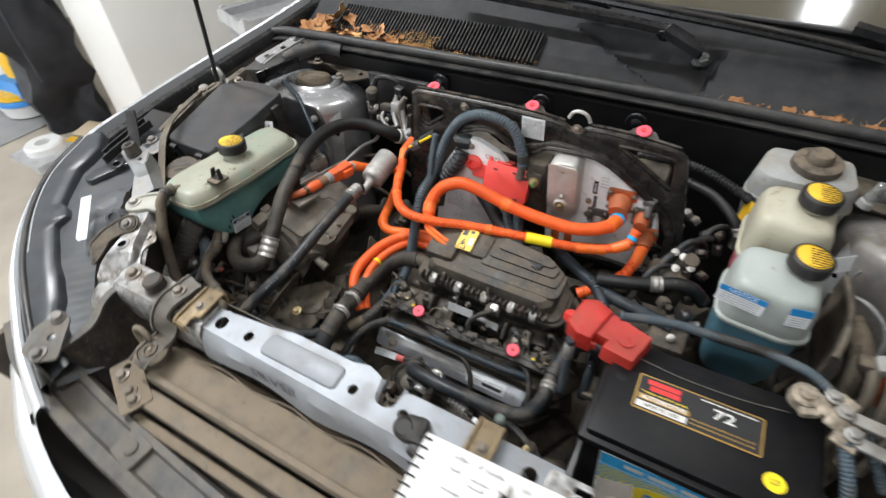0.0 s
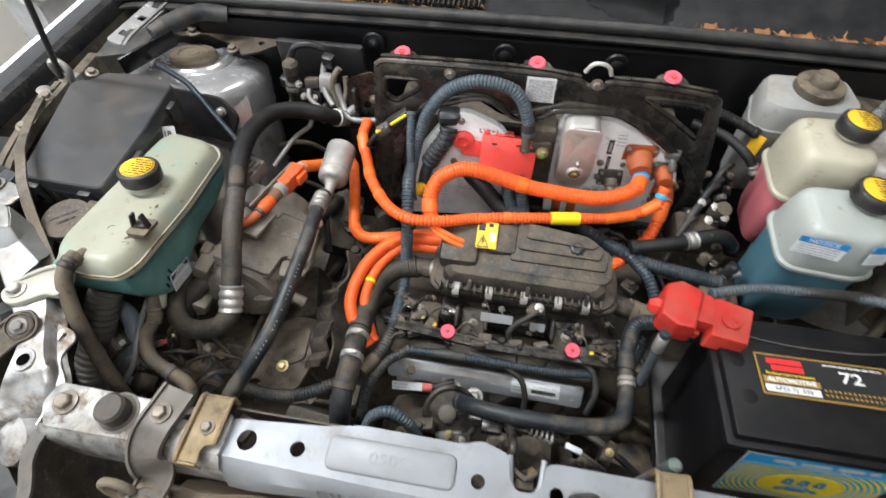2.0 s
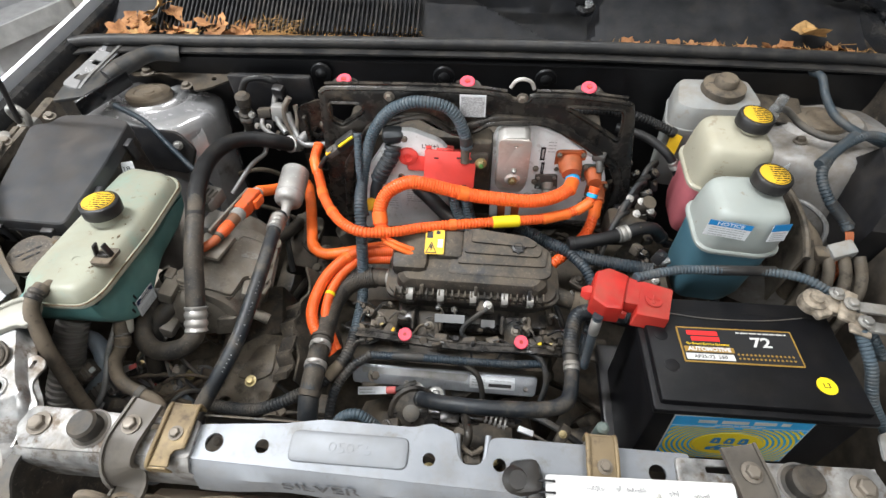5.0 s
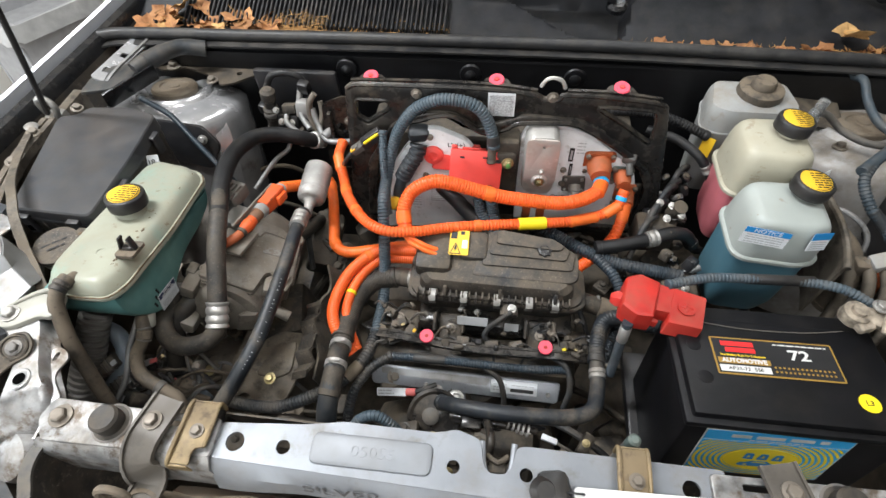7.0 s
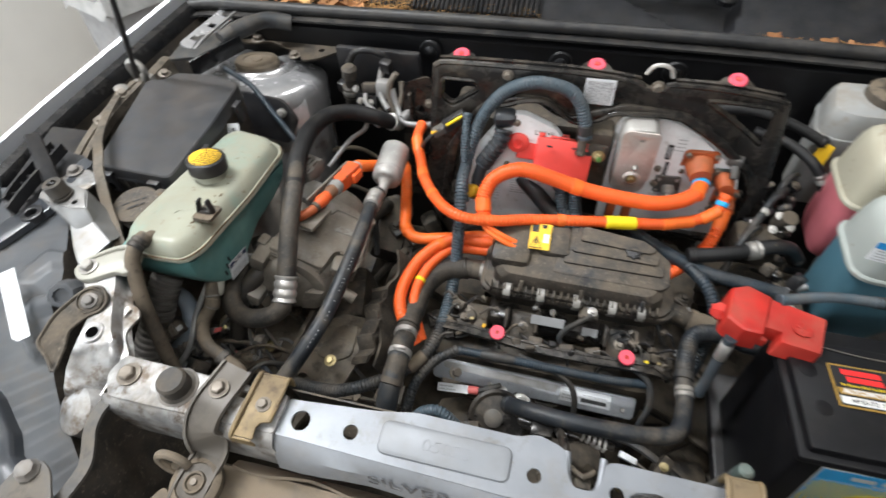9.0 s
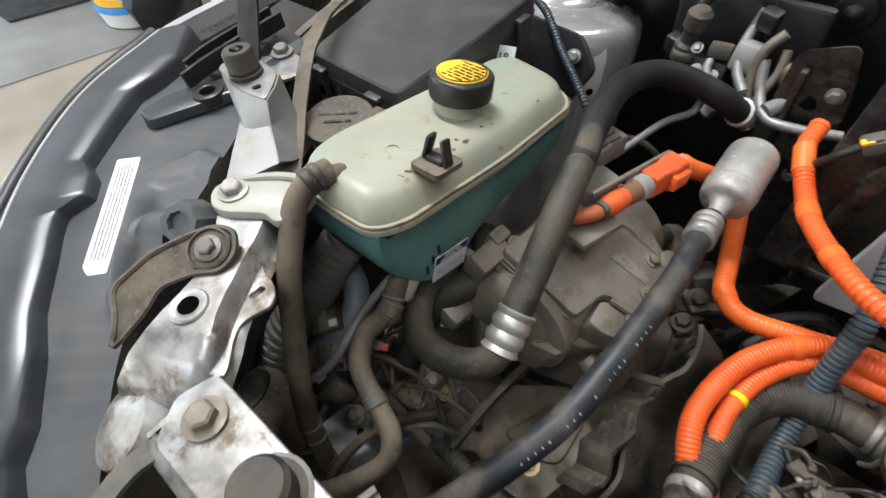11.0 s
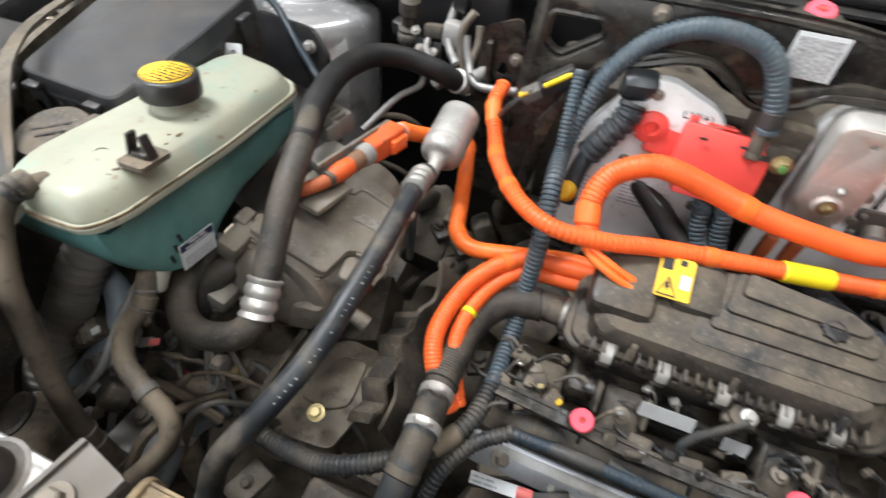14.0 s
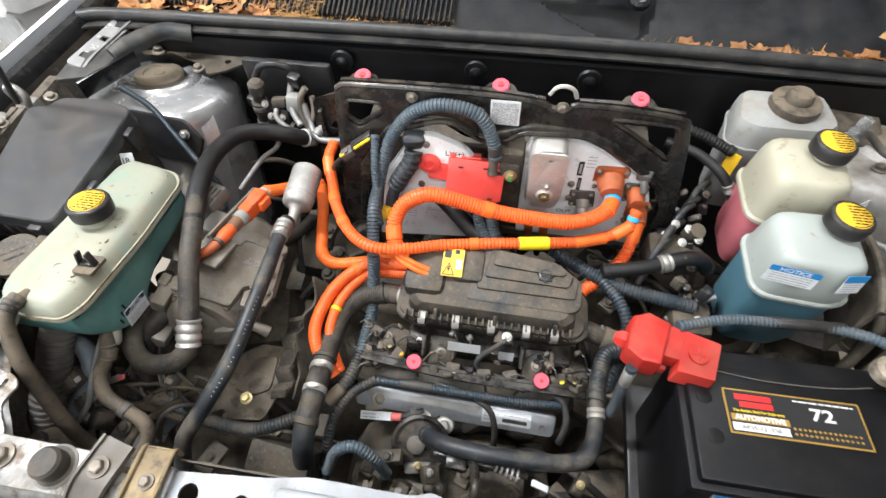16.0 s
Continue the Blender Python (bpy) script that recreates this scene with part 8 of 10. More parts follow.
hose([(0.285, 0.62, 0.88), (0.33, 0.60, 0.88), (0.37, 0.57, 0.865), (0.40, 0.55, 0.825)], 0.0080, "hoseblack", "black vacuum hose beside the carrier plate", ((0.8, 0.016, "zinc", 1),))
hose([(0.19, 0.64, 0.90), (0.26, 0.635, 0.908), (0.32, 0.625, 0.902), (0.38, 0.615, 0.880)], 0.0085, "hoseblack", "dark ribbed tube behind the carrier plate", (), 0.0016, 0.006)
hose([(-0.50, 0.12, 0.60), (-0.46, 0.09, 0.66), (-0.43, 0.07, 0.66), (-0.40, 0.05, 0.60)], 0.013, "rubberd", "low coolant hose near the beam", ())
hose([(0.10, 0.08, 0.62), (0.18, 0.10, 0.66), (0.24, 0.09, 0.63), (0.27, 0.06, 0.55)], 0.012, "rubber", "low black hose near the battery tray", ())

# metal pipes
def pipe(pts, r, label, m="aluold"):
    t = thing("metal_pipe", pts[0], label, "pipe", "metal pipes")
    part("pipe", tube(pts, r, 10, step=0.004), M[m], t)
    return t


pipe([(-0.430, 0.490, 0.800), (-0.405, 0.545, 0.82), (-0.385, 0.575, 0.825), (-0.382, 0.590, 0.84), (-0.385, 0.60, 0.855)], 0.0045, "thin bent aluminium pipe")
pipe([(-0.345, 0.645, 0.87), (-0.335, 0.63, 0.842), (-0.315, 0.605, 0.828), (-0.28, 0.60, 0.83), (-0.24, 0.605, 0.835)], 0.006, "bent aluminium refrigerant pipe")
pipe([(-0.372, 0.69, 0.90), (-0.375, 0.66, 0.872), (-0.368, 0.64, 0.852), (-0.35, 0.62, 0.84)], 0.006, "bent aluminium refrigerant pipe")
pipe([(-0.40, 0.66, 0.86), (-0.398, 0.63, 0.845), (-0.37, 0.615, 0.83), (-0.34, 0.60, 0.812)], 0.005, "bent aluminium refrigerant pipe")
stubp = pipe([(-0.485, 0.256, 0.812), (-0.470, 0.252, 0.824), (-0.452, 0.250, 0.827), (-0.432, 0.248, 0.824), (-0.405, 0.246, 0.816)], 0.0075, "cast aluminium pipe stub on the compressor flange", "mattealu")
part("flange", lathe([(0.010, -0.006), (0.0145, -0.004), (0.0145, 0.006), (0.011, 0.008), (0.011, 0.020)], (-0.430, 0.248, 0.823), (1, -0.06, -0.2), 20), M["aludust"], stubp)
part("bolt", bolt_bm((-0.436, 0.243, 0.840), (-0.5, -0.2, 0.8), 0.0045), M["bolt"], stubp)
pipe([(-0.480, 0.185, 0.862), (-0.486, 0.172, 0.850), (-0.493, 0.142, 0.830), (-0.492, 0.117, 0.815), (-0.495, 0.096, 0.800), (-0.508, 0.074, 0.785), (-0.526, 0.051, 0.770), (-0.545, 0.034, 0.750)], 0.0042, "slim metal pipe below the reservoir")
pipe([(0.30, 0.36, 0.76), (0.34, 0.39, 0.77), (0.37, 0.40, 0.78)], 0.006, "short bright metal pipe")

# ---- compressor ----
comp = thing("compressor", (-0.34, 0.33, 0.70), "dirty cast aluminium electric compressor", "compressor")
CMP = Matrix(((0.9202, 0.0597, 0.3868, -0.340), (-0.0840, 0.9954, 0.0461, 0.320), (-0.3823, -0.0749, 0.9210, 0.828), (0, 0, 0, 1)))
def comp_outline(front, side=0.0):
    """The compressor's top outline with its front edge brought forward."""
    return rounded([(-0.082 - side, -0.074 - front), (0.003, -0.068 - front), (0.007 + front * 0.4, -0.031 - front * 0.5), (0.014, -0.026), (0.049 + side, -0.019), (0.038 + side, 0.048), (0.0, 0.064), (-0.078 - side, 0.066)], 0.006, 4)
part("cover", moved(plate(comp_outline(0.0), [], 0.010, Matrix.Translation((0, 0, -0.010)), 0.003), CMP), M["aludust"], comp)
for k in range(3):
    part("cover_step", moved(plate(comp_outline(0.0045 * (k + 1), 0.0015 * (k + 1)), [], 0.0045, Matrix.Translation((0, 0, -0.0150 - 0.0072 * k)), 0.0015), CMP), M["aludust"], comp)
part("body", moved(plate(comp_outline(0.002, 0.0), [], 0.072, Matrix.Translation((0, 0, -0.080))), CMP), M["aludust"], comp)
# added black plate that paints the shade in the gaps between the layers
part("gap_plate", moved(plate(comp_outline(0.0028, 0.0008), [], 0.0190, Matrix.Translation((0, 0, -0.0292))), CMP), M["hoseblack"], comp, "black plate added for the shaded gaps between the cast layers")
part("panel_edge", moved(tube([(-0.070, 0.030, 0.0005), (-0.030, 0.030, 0.0010), (-0.022, 0.044, 0.0010), (0.020, 0.046, 0.0005)], 0.0022, 6), CMP), M["aludust"], comp)
part("connector_boss", moved(plate(rounded([(0.009, -0.033), (0.017, -0.026), (0.049, -0.019), (0.046, -0.047), (0.030, -0.056), (0.014, -0.058)], 0.004), [], 0.032, Matrix.Translation((0, 0, -0.038)), 0.003), CMP), M["aludust"], comp)
part("boss_lip", moved(tube([(0.015, -0.027, -0.004), (0.032, -0.023, -0.003), (0.048, -0.021, -0.004), (0.046, -0.046, -0.006)], 0.0028, 6), CMP), M["aludust"], comp)
part("boss_foot", moved(plate(rounded([(0.004, -0.074), (0.026, -0.068), (0.046, -0.046), (0.040, -0.030), (0.008, -0.040)], 0.006), [], 0.030, Matrix.Translation((0, 0, -0.064)), 0.004), CMP), M["aludust"], comp)
part("end_dome", lathe([(0.055, -0.04), (0.055, 0.010), (0.051, 0.026), (0.040, 0.038), (0.022, 0.044), (0.008, 0.045)], CMP @ Vector((-0.040, -0.060, -0.062)), CMP.to_3x3() @ Vector((0.05, -1, 0.05)), 40), M["aludust"], comp)
part("dome_web", moved(plate(rounded([(-0.006, -0.100), (0.020, -0.088), (0.024, -0.060), (-0.010, -0.060)], 0.006), [], 0.05, Matrix.Translation((0, 0, -0.085)), 0.004), CMP), M["aludust"], comp)
part("motor_drum", lathe([(0.050, -0.085), (0.058, -0.080), (0.060, 0.0), (0.060, 0.09), (0.05, 0.10)], CMP @ Vector((-0.030, 0, -0.062)), CMP.to_3x3() @ Vector((0, 1, 0)), 32), M["aludust"], comp)
part("port_pad", moved(joined(box((-0.086, -0.080, -0.020), (0.022, 0.040, 0.028), 0.004), box((-0.094, -0.062, -0.014), (0.014, 0.020, 0.022), 0.003)), CMP), M["aludust"], comp)
for x, y, z in ((0.0180, 0.0370, 0.000), (-0.070, 0.054, 0.000), (-0.079, -0.056, -0.006), (0.041, -0.026, -0.004), (0.034, 0.004, 0.000)):
    part("bolt", moved(bolt_bm((x, y, z), (0, 0, 1), 0.0050, True), CMP), M["bolt"], comp)
part("corner_ear", moved(lathe([(0.011, -0.020), (0.011, 0.001), (0.009, 0.003), (0.005, 0.003)], (0.030, 0.052, 0), (0, 0, 1), 20), CMP), M["aludust"], comp)
part("type_label", moved(plate(rounded(rect(-0.0200, -0.0060, 0.0200, 0.0060), 0.001), [], 0.0008, pose(0.0076, 0.0127, 0.0002, 0, 0, 9)), CMP), M["wornlabel"], comp, "worn silver type label")
part("lug", moved(rod_bm((0.040, -0.060, -0.050), (0.066, -0.062, -0.052), 0.009), CMP), M["aludust"], comp)
part("lug", moved(box((-0.075, -0.115, -0.075), (0.03, 0.03, 0.03), 0.008), CMP), M["aludust"], comp)
shield = thing("heat_shield", (-0.33, 0.19, 0.66), "dirty pressed steel shield plate with two bolts", "shield")
part("sheet", plate(rounded([(-0.474, 0.140), (-0.456, 0.205), (-0.400, 0.215), (-0.335, 0.258), (-0.288, 0.255), (-0.282, 0.190), (-0.298, 0.138), (-0.352, 0.134), (-0.372, 0.150), (-0.398, 0.128)], 0.010), [circle(-0.386, 0.168, 0.005, 14)], 0.004, pose(0, 0, 0.686, 7, -5)), M["shieldbrown"], shield)
part("pressing", plate(rounded([(-0.362, 0.178), (-0.335, 0.236), (-0.300, 0.240), (-0.298, 0.185), (-0.325, 0.172)], 0.010), [], 0.007, pose(0, 0, 0.688, 7, -5), 0.004), M["shieldbrown"], shield)
part("edge", strip([(-0.388, 0.128, 0.698), (-0.384, 0.19, 0.708), (-0.376, 0.235, 0.716)], 0.008, 0.012), M["deep"], shield)
for p in ((-0.4285, 0.1643, 0.7087), (-0.3168, 0.1555, 0.7243)):
    part("bolt", bolt_bm(p, (0, -0.15, 1), 0.0062), M["boltb"], shield)
con = thing("orange_plug", (-0.36, 0.40, 0.86), "orange high-voltage plug with a white collar", "connector")
a_, b_ = Vector((-0.372, 0.312, 0.885)), Vector((-0.338, 0.492, 0.852))
dv = (b_ - a_).normalized()
part("boot", lathe([(0.0060, 0.010), (0.0074, 0.014), (0.0070, 0.018), (0.0088, 0.022), (0.0100, 0.028), (0.0102, 0.036), (0.0094, 0.044), (0.0088, 0.048)], a_, dv, 20), M["orangeplug"], con, "smudged orange rubber boot")
part("sleeve", lathe([(0.0082, 0.046), (0.0098, 0.048), (0.0100, 0.064), (0.0090, 0.067)], a_, dv, 20), M["brownsleeve"], con, "brown dirt-stained sleeve")
part("cable_end", tube([a_ + dv * 0.014, a_ + dv * 0.004 + Vector((-0.002, 0, -0.001)), a_ + dv * -0.006 + Vector((-0.010, 0, -0.004)), a_ + dv * -0.012 + Vector((-0.024, 0, -0.012)), a_ + dv * -0.014 + Vector((-0.036, 0, -0.030))], 0.0070, 14), M["oranged"], con, "dirt-stained orange cable end")
part("tie", lathe([(0.0068, -0.0035), (0.0086, -0.0028), (0.0086, 0.0028), (0.0068, 0.0035)], a_ + dv * 0.015, dv, 14), M["blackd"], con, "black cable tie")
part("collar", lathe([(0.0100, 0), (0.0122, 0.002), (0.0122, 0.012), (0.0105, 0.015)], a_ + dv * 0.064, dv, 24), M["hdpe4"], con, "milky white collar")
cm_ = axis_frame(a_ + dv * 0.078, dv)
part("shell", moved(loft([[Vector((x * w, y * g, z)) for x, y in rounded([(-1, -1), (1, -1), (1, 1), (-1, 1)], 0.3)] for w, g, z in ((0.0100, 0.0115, 0.0), (0.0105, 0.0120, 0.003), (0.0105, 0.0120, 0.024), (0.0128, 0.0140, 0.028), (0.0128, 0.0140, 0.048), (0.0110, 0.0120, 0.051))], True, True), cm_), M["orangeplug"], con, "bright orange plug shell with dirt smudges", 30)
part("lock_lever", moved(box((0.0, -0.0145, 0.030), (0.014, 0.005, 0.030), 0.0015), cm_), M["oranged"], con)
part("wing", moved(box((-0.0150, 0.0, 0.034), (0.007, 0.016, 0.024), 0.002), cm_), M["orange"], con)
part("tip", moved(lathe([(0.0095, 0.050), (0.0100, 0.052), (0.0100, 0.058), (0.007, 0.061)], seg=20), cm_), M["hdpe4"], con)
part("tip_tab", moved(box((0.004, -0.009, 0.056), (0.007, 0.005, 0.008), 0.0015), cm_), M["labelw"], con)
part("rest_strip", moved(box((0.010, 0.012, -0.010), (0.004, 0.006, 0.115), 0.0015), cm_), M["aludust"], con)
part("pad", box((-0.374, 0.318, 0.867), (0.036, 0.052, 0.008), 0.003, (-8, 0, -12)), M["aludust"], con)
sock = thing("sensor_plug", (-0.415, 0.40, 0.87), "dusty grey wiring plug on the compressor", "connector")
part("body", joined(box((-0.418, 0.415, 0.872), (0.034, 0.036, 0.026), 0.004, (0, 0, -16)), box((-0.414, 0.398, 0.876), (0.024, 0.02, 0.022), 0.003, (0, 0, -16)), box((-0.40, 0.372, 0.860), (0.03, 0.04, 0.02), 0.004, (0, 0, -16))), M["hosegrey"], sock)
for k in range(4):
    part("shell_rib", box((-0.430 + 0.008 * k, 0.412 - 0.0022 * k, 0.886), (0.0022, 0.030, 0.004), 0.0008, (0, 0, -16), 1), M["strip"], sock)
part("latch", box((-0.412, 0.394, 0.888), (0.012, 0.014, 0.005), 0.0015, (8, 0, -16)), M["strip"], sock)

side = thing("side_bracket", (-0.285, 0.61, 0.70), "dusty dark steel bracket plate beside the carrier", "bracket")
part("plate", plate(rounded([(-0.045, -0.16), (0.040, -0.16), (0.036, 0.06), (0.020, 0.12), (-0.030, 0.10)], 0.012), [circle(0.0, 0.05, 0.009), rounded(rect(-0.02, -0.05, 0.015, -0.02), 0.006)], 0.004, frame3((-0.285, 0.618, 0.80), (1, 0, 0), (0, 0.1, 1))), M["carrier"], side)
part("rib", box((-0.300, 0.612, 0.78), (0.008, 0.012, 0.22), 0.003), M["carrier"], side)
for z in (0.76, 0.87):
    part("bolt", bolt_bm((-0.265, 0.614, z), (0, -1, 0.1), 0.006), M["bolt"], side)
mat_ = thing("insulation_mat", (-0.262, 0.30, 0.74), "ragged black insulation mat beside the compressor", "mat")
part("sheet", solid([[(-0.258 + 0.010 * math.sin(9 * t + 3 * h) + 0.05 * h, 0.35 - 0.18 * t, 0.775 - 0.07 * t - 0.09 * h + 0.006 * math.sin(23 * t + 5 * h)) for t in np.linspace(0, 1, 26)] for h in (0.0, 0.35, 0.7, 1.0)], 0.005), M["blackd"], mat_)
part("flap", solid([[(-0.262 - 0.03 * h + 0.004 * math.sin(17 * t), 0.29 - 0.12 * t, 0.752 - 0.04 * t + 0.006 * math.sin(29 * t) - 0.02 * h) for t in np.linspace(0, 1, 16)] for h in (0.0, 0.5, 1.0)], 0.004), M["blackd"], mat_)

# ---- expansion valve and pipe block at the firewall ----
valve = thing("valve_block", (-0.40, 0.70, 0.84), "cluster of aluminium valves and fittings at the firewall", "valve")
part("plate", box((-0.39, 0.708, 0.845), (0.17, 0.015, 0.13), 0.006), M["blackp"], valve)
part("sensor", lathe([(0.010, 0.0), (0.012, 0.004), (0.012, 0.022), (0.0155, 0.026), (0.0155, 0.046), (0.011, 0.050), (0.011, 0.064), (0.0145, 0.068), (0.0145, 0.086), (0.009, 0.092)], (-0.441, 0.655, 0.812), (0.12, 0.0, 1), 20), M["blackd"], valve, "black pressure sensor")
part("sensor_band", lathe([(0.0150, 0.0), (0.0162, 0.002), (0.0162, 0.010), (0.0150, 0.012)], (-0.4365, 0.655, 0.842), (0.12, 0.0, 1), 20), M["zinc"], valve)
part("sensor_foot", lathe([(0.012, -0.010), (0.0135, -0.006), (0.0135, 0.004), (0.010, 0.008)], (-0.441, 0.655, 0.812), (0.12, 0.0, 1), 6), M["zinc"], valve)
part("white_tag", box((-0.424, 0.660, 0.838), (0.026, 0.010, 0.014), 0.003, (-20, 0, -6)), M["labelw"], valve)
part("block", box((-0.366, 0.655, 0.862), (0.030, 0.024, 0.034), 0.005, (-10, 6, 4)), M["mattealu"], valve)
part("pipe_loop", tube([(-0.336, 0.652, 0.900), (-0.348, 0.645, 0.882), (-0.351, 0.640, 0.855), (-0.344, 0.630, 0.825), (-0.328, 0.612, 0.800)], 0.0058, 10), M["bolt"], valve, "bent aluminium pipe")
part("pipe_loop", tube([(-0.328, 0.650, 0.884), (-0.326, 0.642, 0.862), (-0.332, 0.634, 0.840), (-0.338, 0.622, 0.815)], 0.0052, 10), M["bolt"], valve, "bent aluminium pipe")
part("elbow", tube([(-0.290, 0.655, 0.884), (-0.293, 0.645, 0.862), (-0.303, 0.628, 0.842), (-0.318, 0.606, 0.834)], 0.0095, 12), M["aluold"], valve)
part("cap", lathe([(0.010, 0), (0.0115, 0.003), (0.0115, 0.020), (0.009, 0.024)], (-0.313, 0.646, 0.848), (0, -0.15, 1), 18), M["rubberd"], valve)
part("terminal_block", box((-0.402, 0.650, 0.832), (0.046, 0.022, 0.034), 0.004, (-18, 0, -4)), M["blackp"], valve)
part("terminal_block", box((-0.395, 0.652, 0.862), (0.026, 0.018, 0.018), 0.003, (-18, 0, 6)), M["blackd"], valve)
for p in ((-0.412, 0.637, 0.840), (-0.392, 0.637, 0.838), (-0.362, 0.648, 0.850), (-0.420, 0.644, 0.862)):
    part("screw", bolt_bm(p, (0, -0.7, 0.7), 0.0045), M["zinc"], valve)
for p, m in (((-0.455, 0.668, 0.846), "blackp"), ((-0.383, 0.640, 0.812), "blackd"), ((-0.360, 0.668, 0.902), "blackp")):
    part("plug", box(p, (0.022, 0.018, 0.024), 0.004, (8, 5, -12)), M[m], valve)
part("union_nut", lathe([(0.009, 0), (0.0105, 0.003), (0.0105, 0.012), (0.008, 0.015)], (-0.386, 0.632, 0.800), (0.7, -0.4, -0.2), 6), M["alu"], valve)
cable("wire_loop", [(-0.435, 0.670, 0.900), (-0.420, 0.672, 0.922), (-0.392, 0.676, 0.926), (-0.368, 0.680, 0.912), (-0.362, 0.690, 0.870)], 0.0065, "rubber2", "black wire loop at the firewall", "wire", 0)
brk = thing("tower_bracket", (-0.52, 0.52, 0.84), "dark plastic bracket on the strut tower", "bracket")
part("panel", plate(rounded([(-0.075, -0.050), (0.040, -0.055), (0.062, 0.000), (0.030, 0.030), (-0.085, 0.026)], 0.010), [], 0.006, frame3((-0.560, 0.556, 0.858), (1, -0.12, -0.05), (0, 0.35, 1)), 0.002), M["blackp"], brk)
part("bolt", bolt_bm((-0.530, 0.545, 0.866), (0.2, -0.8, 0.5), 0.0060), M["zinc"], brk)
conn = thing("wiring_connector", (-0.20, 0.51, 0.915), "black wiring connector with a yellow lock on a carrier tab", "connector")
WC = frame3((-0.203, 0.508, 0.917), (0.81, 0.32, 0.49), (-0.37, 0.93, 0.0))
part("shell", moved(joined(box((0.013, 0, 0), (0.040, 0.020, 0.015), 0.003), box((0.016, 0.0, 0.008), (0.034, 0.012, 0.004), 0.0015)), WC), M["blackp"], conn)
part("plug_half", moved(joined(box((-0.016, 0, -0.001), (0.026, 0.017, 0.013), 0.003), box((-0.019, -0.002, 0.006), (0.012, 0.009, 0.004), 0.001)), WC), M["strip"], conn, "grey plug half")
part("plug_lock", moved(box((-0.024, -0.0045, 0.0062), (0.010, 0.007, 0.003), 0.001), WC), M["yellow"], conn, "yellow lock clip")
part("lock", moved(box((0.014, -0.0085, 0.0066), (0.030, 0.004, 0.004), 0.001), WC), M["yellowtag"], conn, "yellow lock tab")
part("lead", tube([(-0.2255, 0.499, 0.902), (-0.236, 0.496, 0.890), (-0.246, 0.500, 0.873), (-0.256, 0.510, 0.852)], 0.0042, 10), M["rubber2"], conn)
blk = thing("black_plug", (-0.13, 0.53, 0.90), "black ribbed rubber plug boot", "connector")
bkp = [(-0.112, 0.518, 0.938), (-0.112, 0.506, 0.922), (-0.115, 0.497, 0.908), (-0.128, 0.488, 0.888), (-0.140, 0.482, 0.866), (-0.147, 0.472, 0.842), (-0.148, 0.455, 0.812)]
part("boot", tube(bkp[1:5], 0.0145, 18, 0.0026, 0.0095), M["hoseslate"], blk)
part("head", box((-0.112, 0.517, 0.936), (0.036, 0.026, 0.032), 0.009, (25, 0, 10)), M["hoseslate"], blk)
part("lead", tube(bkp[4:], 0.0100, 14), M["hoseslate"], blk)
blk2 = thing("black_plug", (-0.06, 0.53, 0.80), "black tubular plug low on the housing", "connector")
part("boot", tube([(-0.098, 0.520, 0.832), (-0.06, 0.50, 0.810), (-0.02, 0.475, 0.785), (0.03, 0.45, 0.755)], 0.014, 18), M["blackp"], blk2)
ytag = thing("yellow_plug", (-0.15, 0.45, 0.835), "small yellow round connector", "connector")
part("body", joined(lathe([(0.011, 0), (0.012, 0.004), (0.010, 0.014), (0.006, 0.016)], (-0.15, 0.452, 0.832), (-0.3, -0.6, 0.5), 18), box((-0.156, 0.458, 0.828), (0.012, 0.016, 0.012), 0.003)), M["yellow"], ytag)

# ---- black converter box on its bracket ----
boxt = thing("converter_box", (0.04, 0.33, 0.74), "dusty black plastic converter cover with ribs and a yellow warning label", "converter")
def bring(inset, z, tilt=0.10):
    ol = [(-0.106, 0.300), (-0.094, 0.288), (0.156, 0.285), (0.172, 0.298), (0.171, 0.360), (0.132, 0.384), (0.0, 0.402), (-0.055, 0.402), (-0.106, 0.370)]
    c = Vector((0.028, 0.345))
    out = []
    for x, y in rounded(ol, 0.014, 4):
        p = Vector((x, y))
        p = c + (p - c) * (1 - inset * 10) if inset else p
        out.append(Vector((p.x, p.y, z + tilt * (p.y - 0.30))))
    return out
part("tray", loft([bring(0.03, 0.735, 0), bring(0.012, 0.76, 0), bring(0.0, 0.786, 0.02), bring(-0.002, 0.790, 0.02), bring(-0.002, 0.797, 0.02), bring(0.0, 0.799, 0.02)], True, True), M["blackd"], boxt)
part("cover", loft([bring(0.002, 0.797, 0.02), bring(0.003, 0.804, 0.03), bring(0.012, 0.807, 0.06), bring(0.0145, 0.825, 0.14), bring(0.021, 0.833, 0.15), bring(0.026, 0.834, 0.15)], True, True), M["blackd"], boxt, "", 22)
part("cable_dome", moved(joined(box((0, 0, 0), (0.060, 0.075, 0.040), 0.012, (8, 0, 0)), box((0.062, 0.012, 0.006), (0.045, 0.05, 0.028), 0.008, (10, 0, 0))), Matrix.Translation((-0.068, 0.350, 0.833))), M["blackd"], boxt)
BM = frame3((0.0, 0.30, 0.8295), (1, 0, 0), (0, 1, 0.15))
part("plateau", plate(rounded([(-0.006, 0.012), (0.006, 0.094), (0.126, 0.081), (0.158, 0.059), (0.158, 0.018), (0.144, 0.010)], 0.007), [], 0.006, BM, 0.003), M["blackd"], boxt)
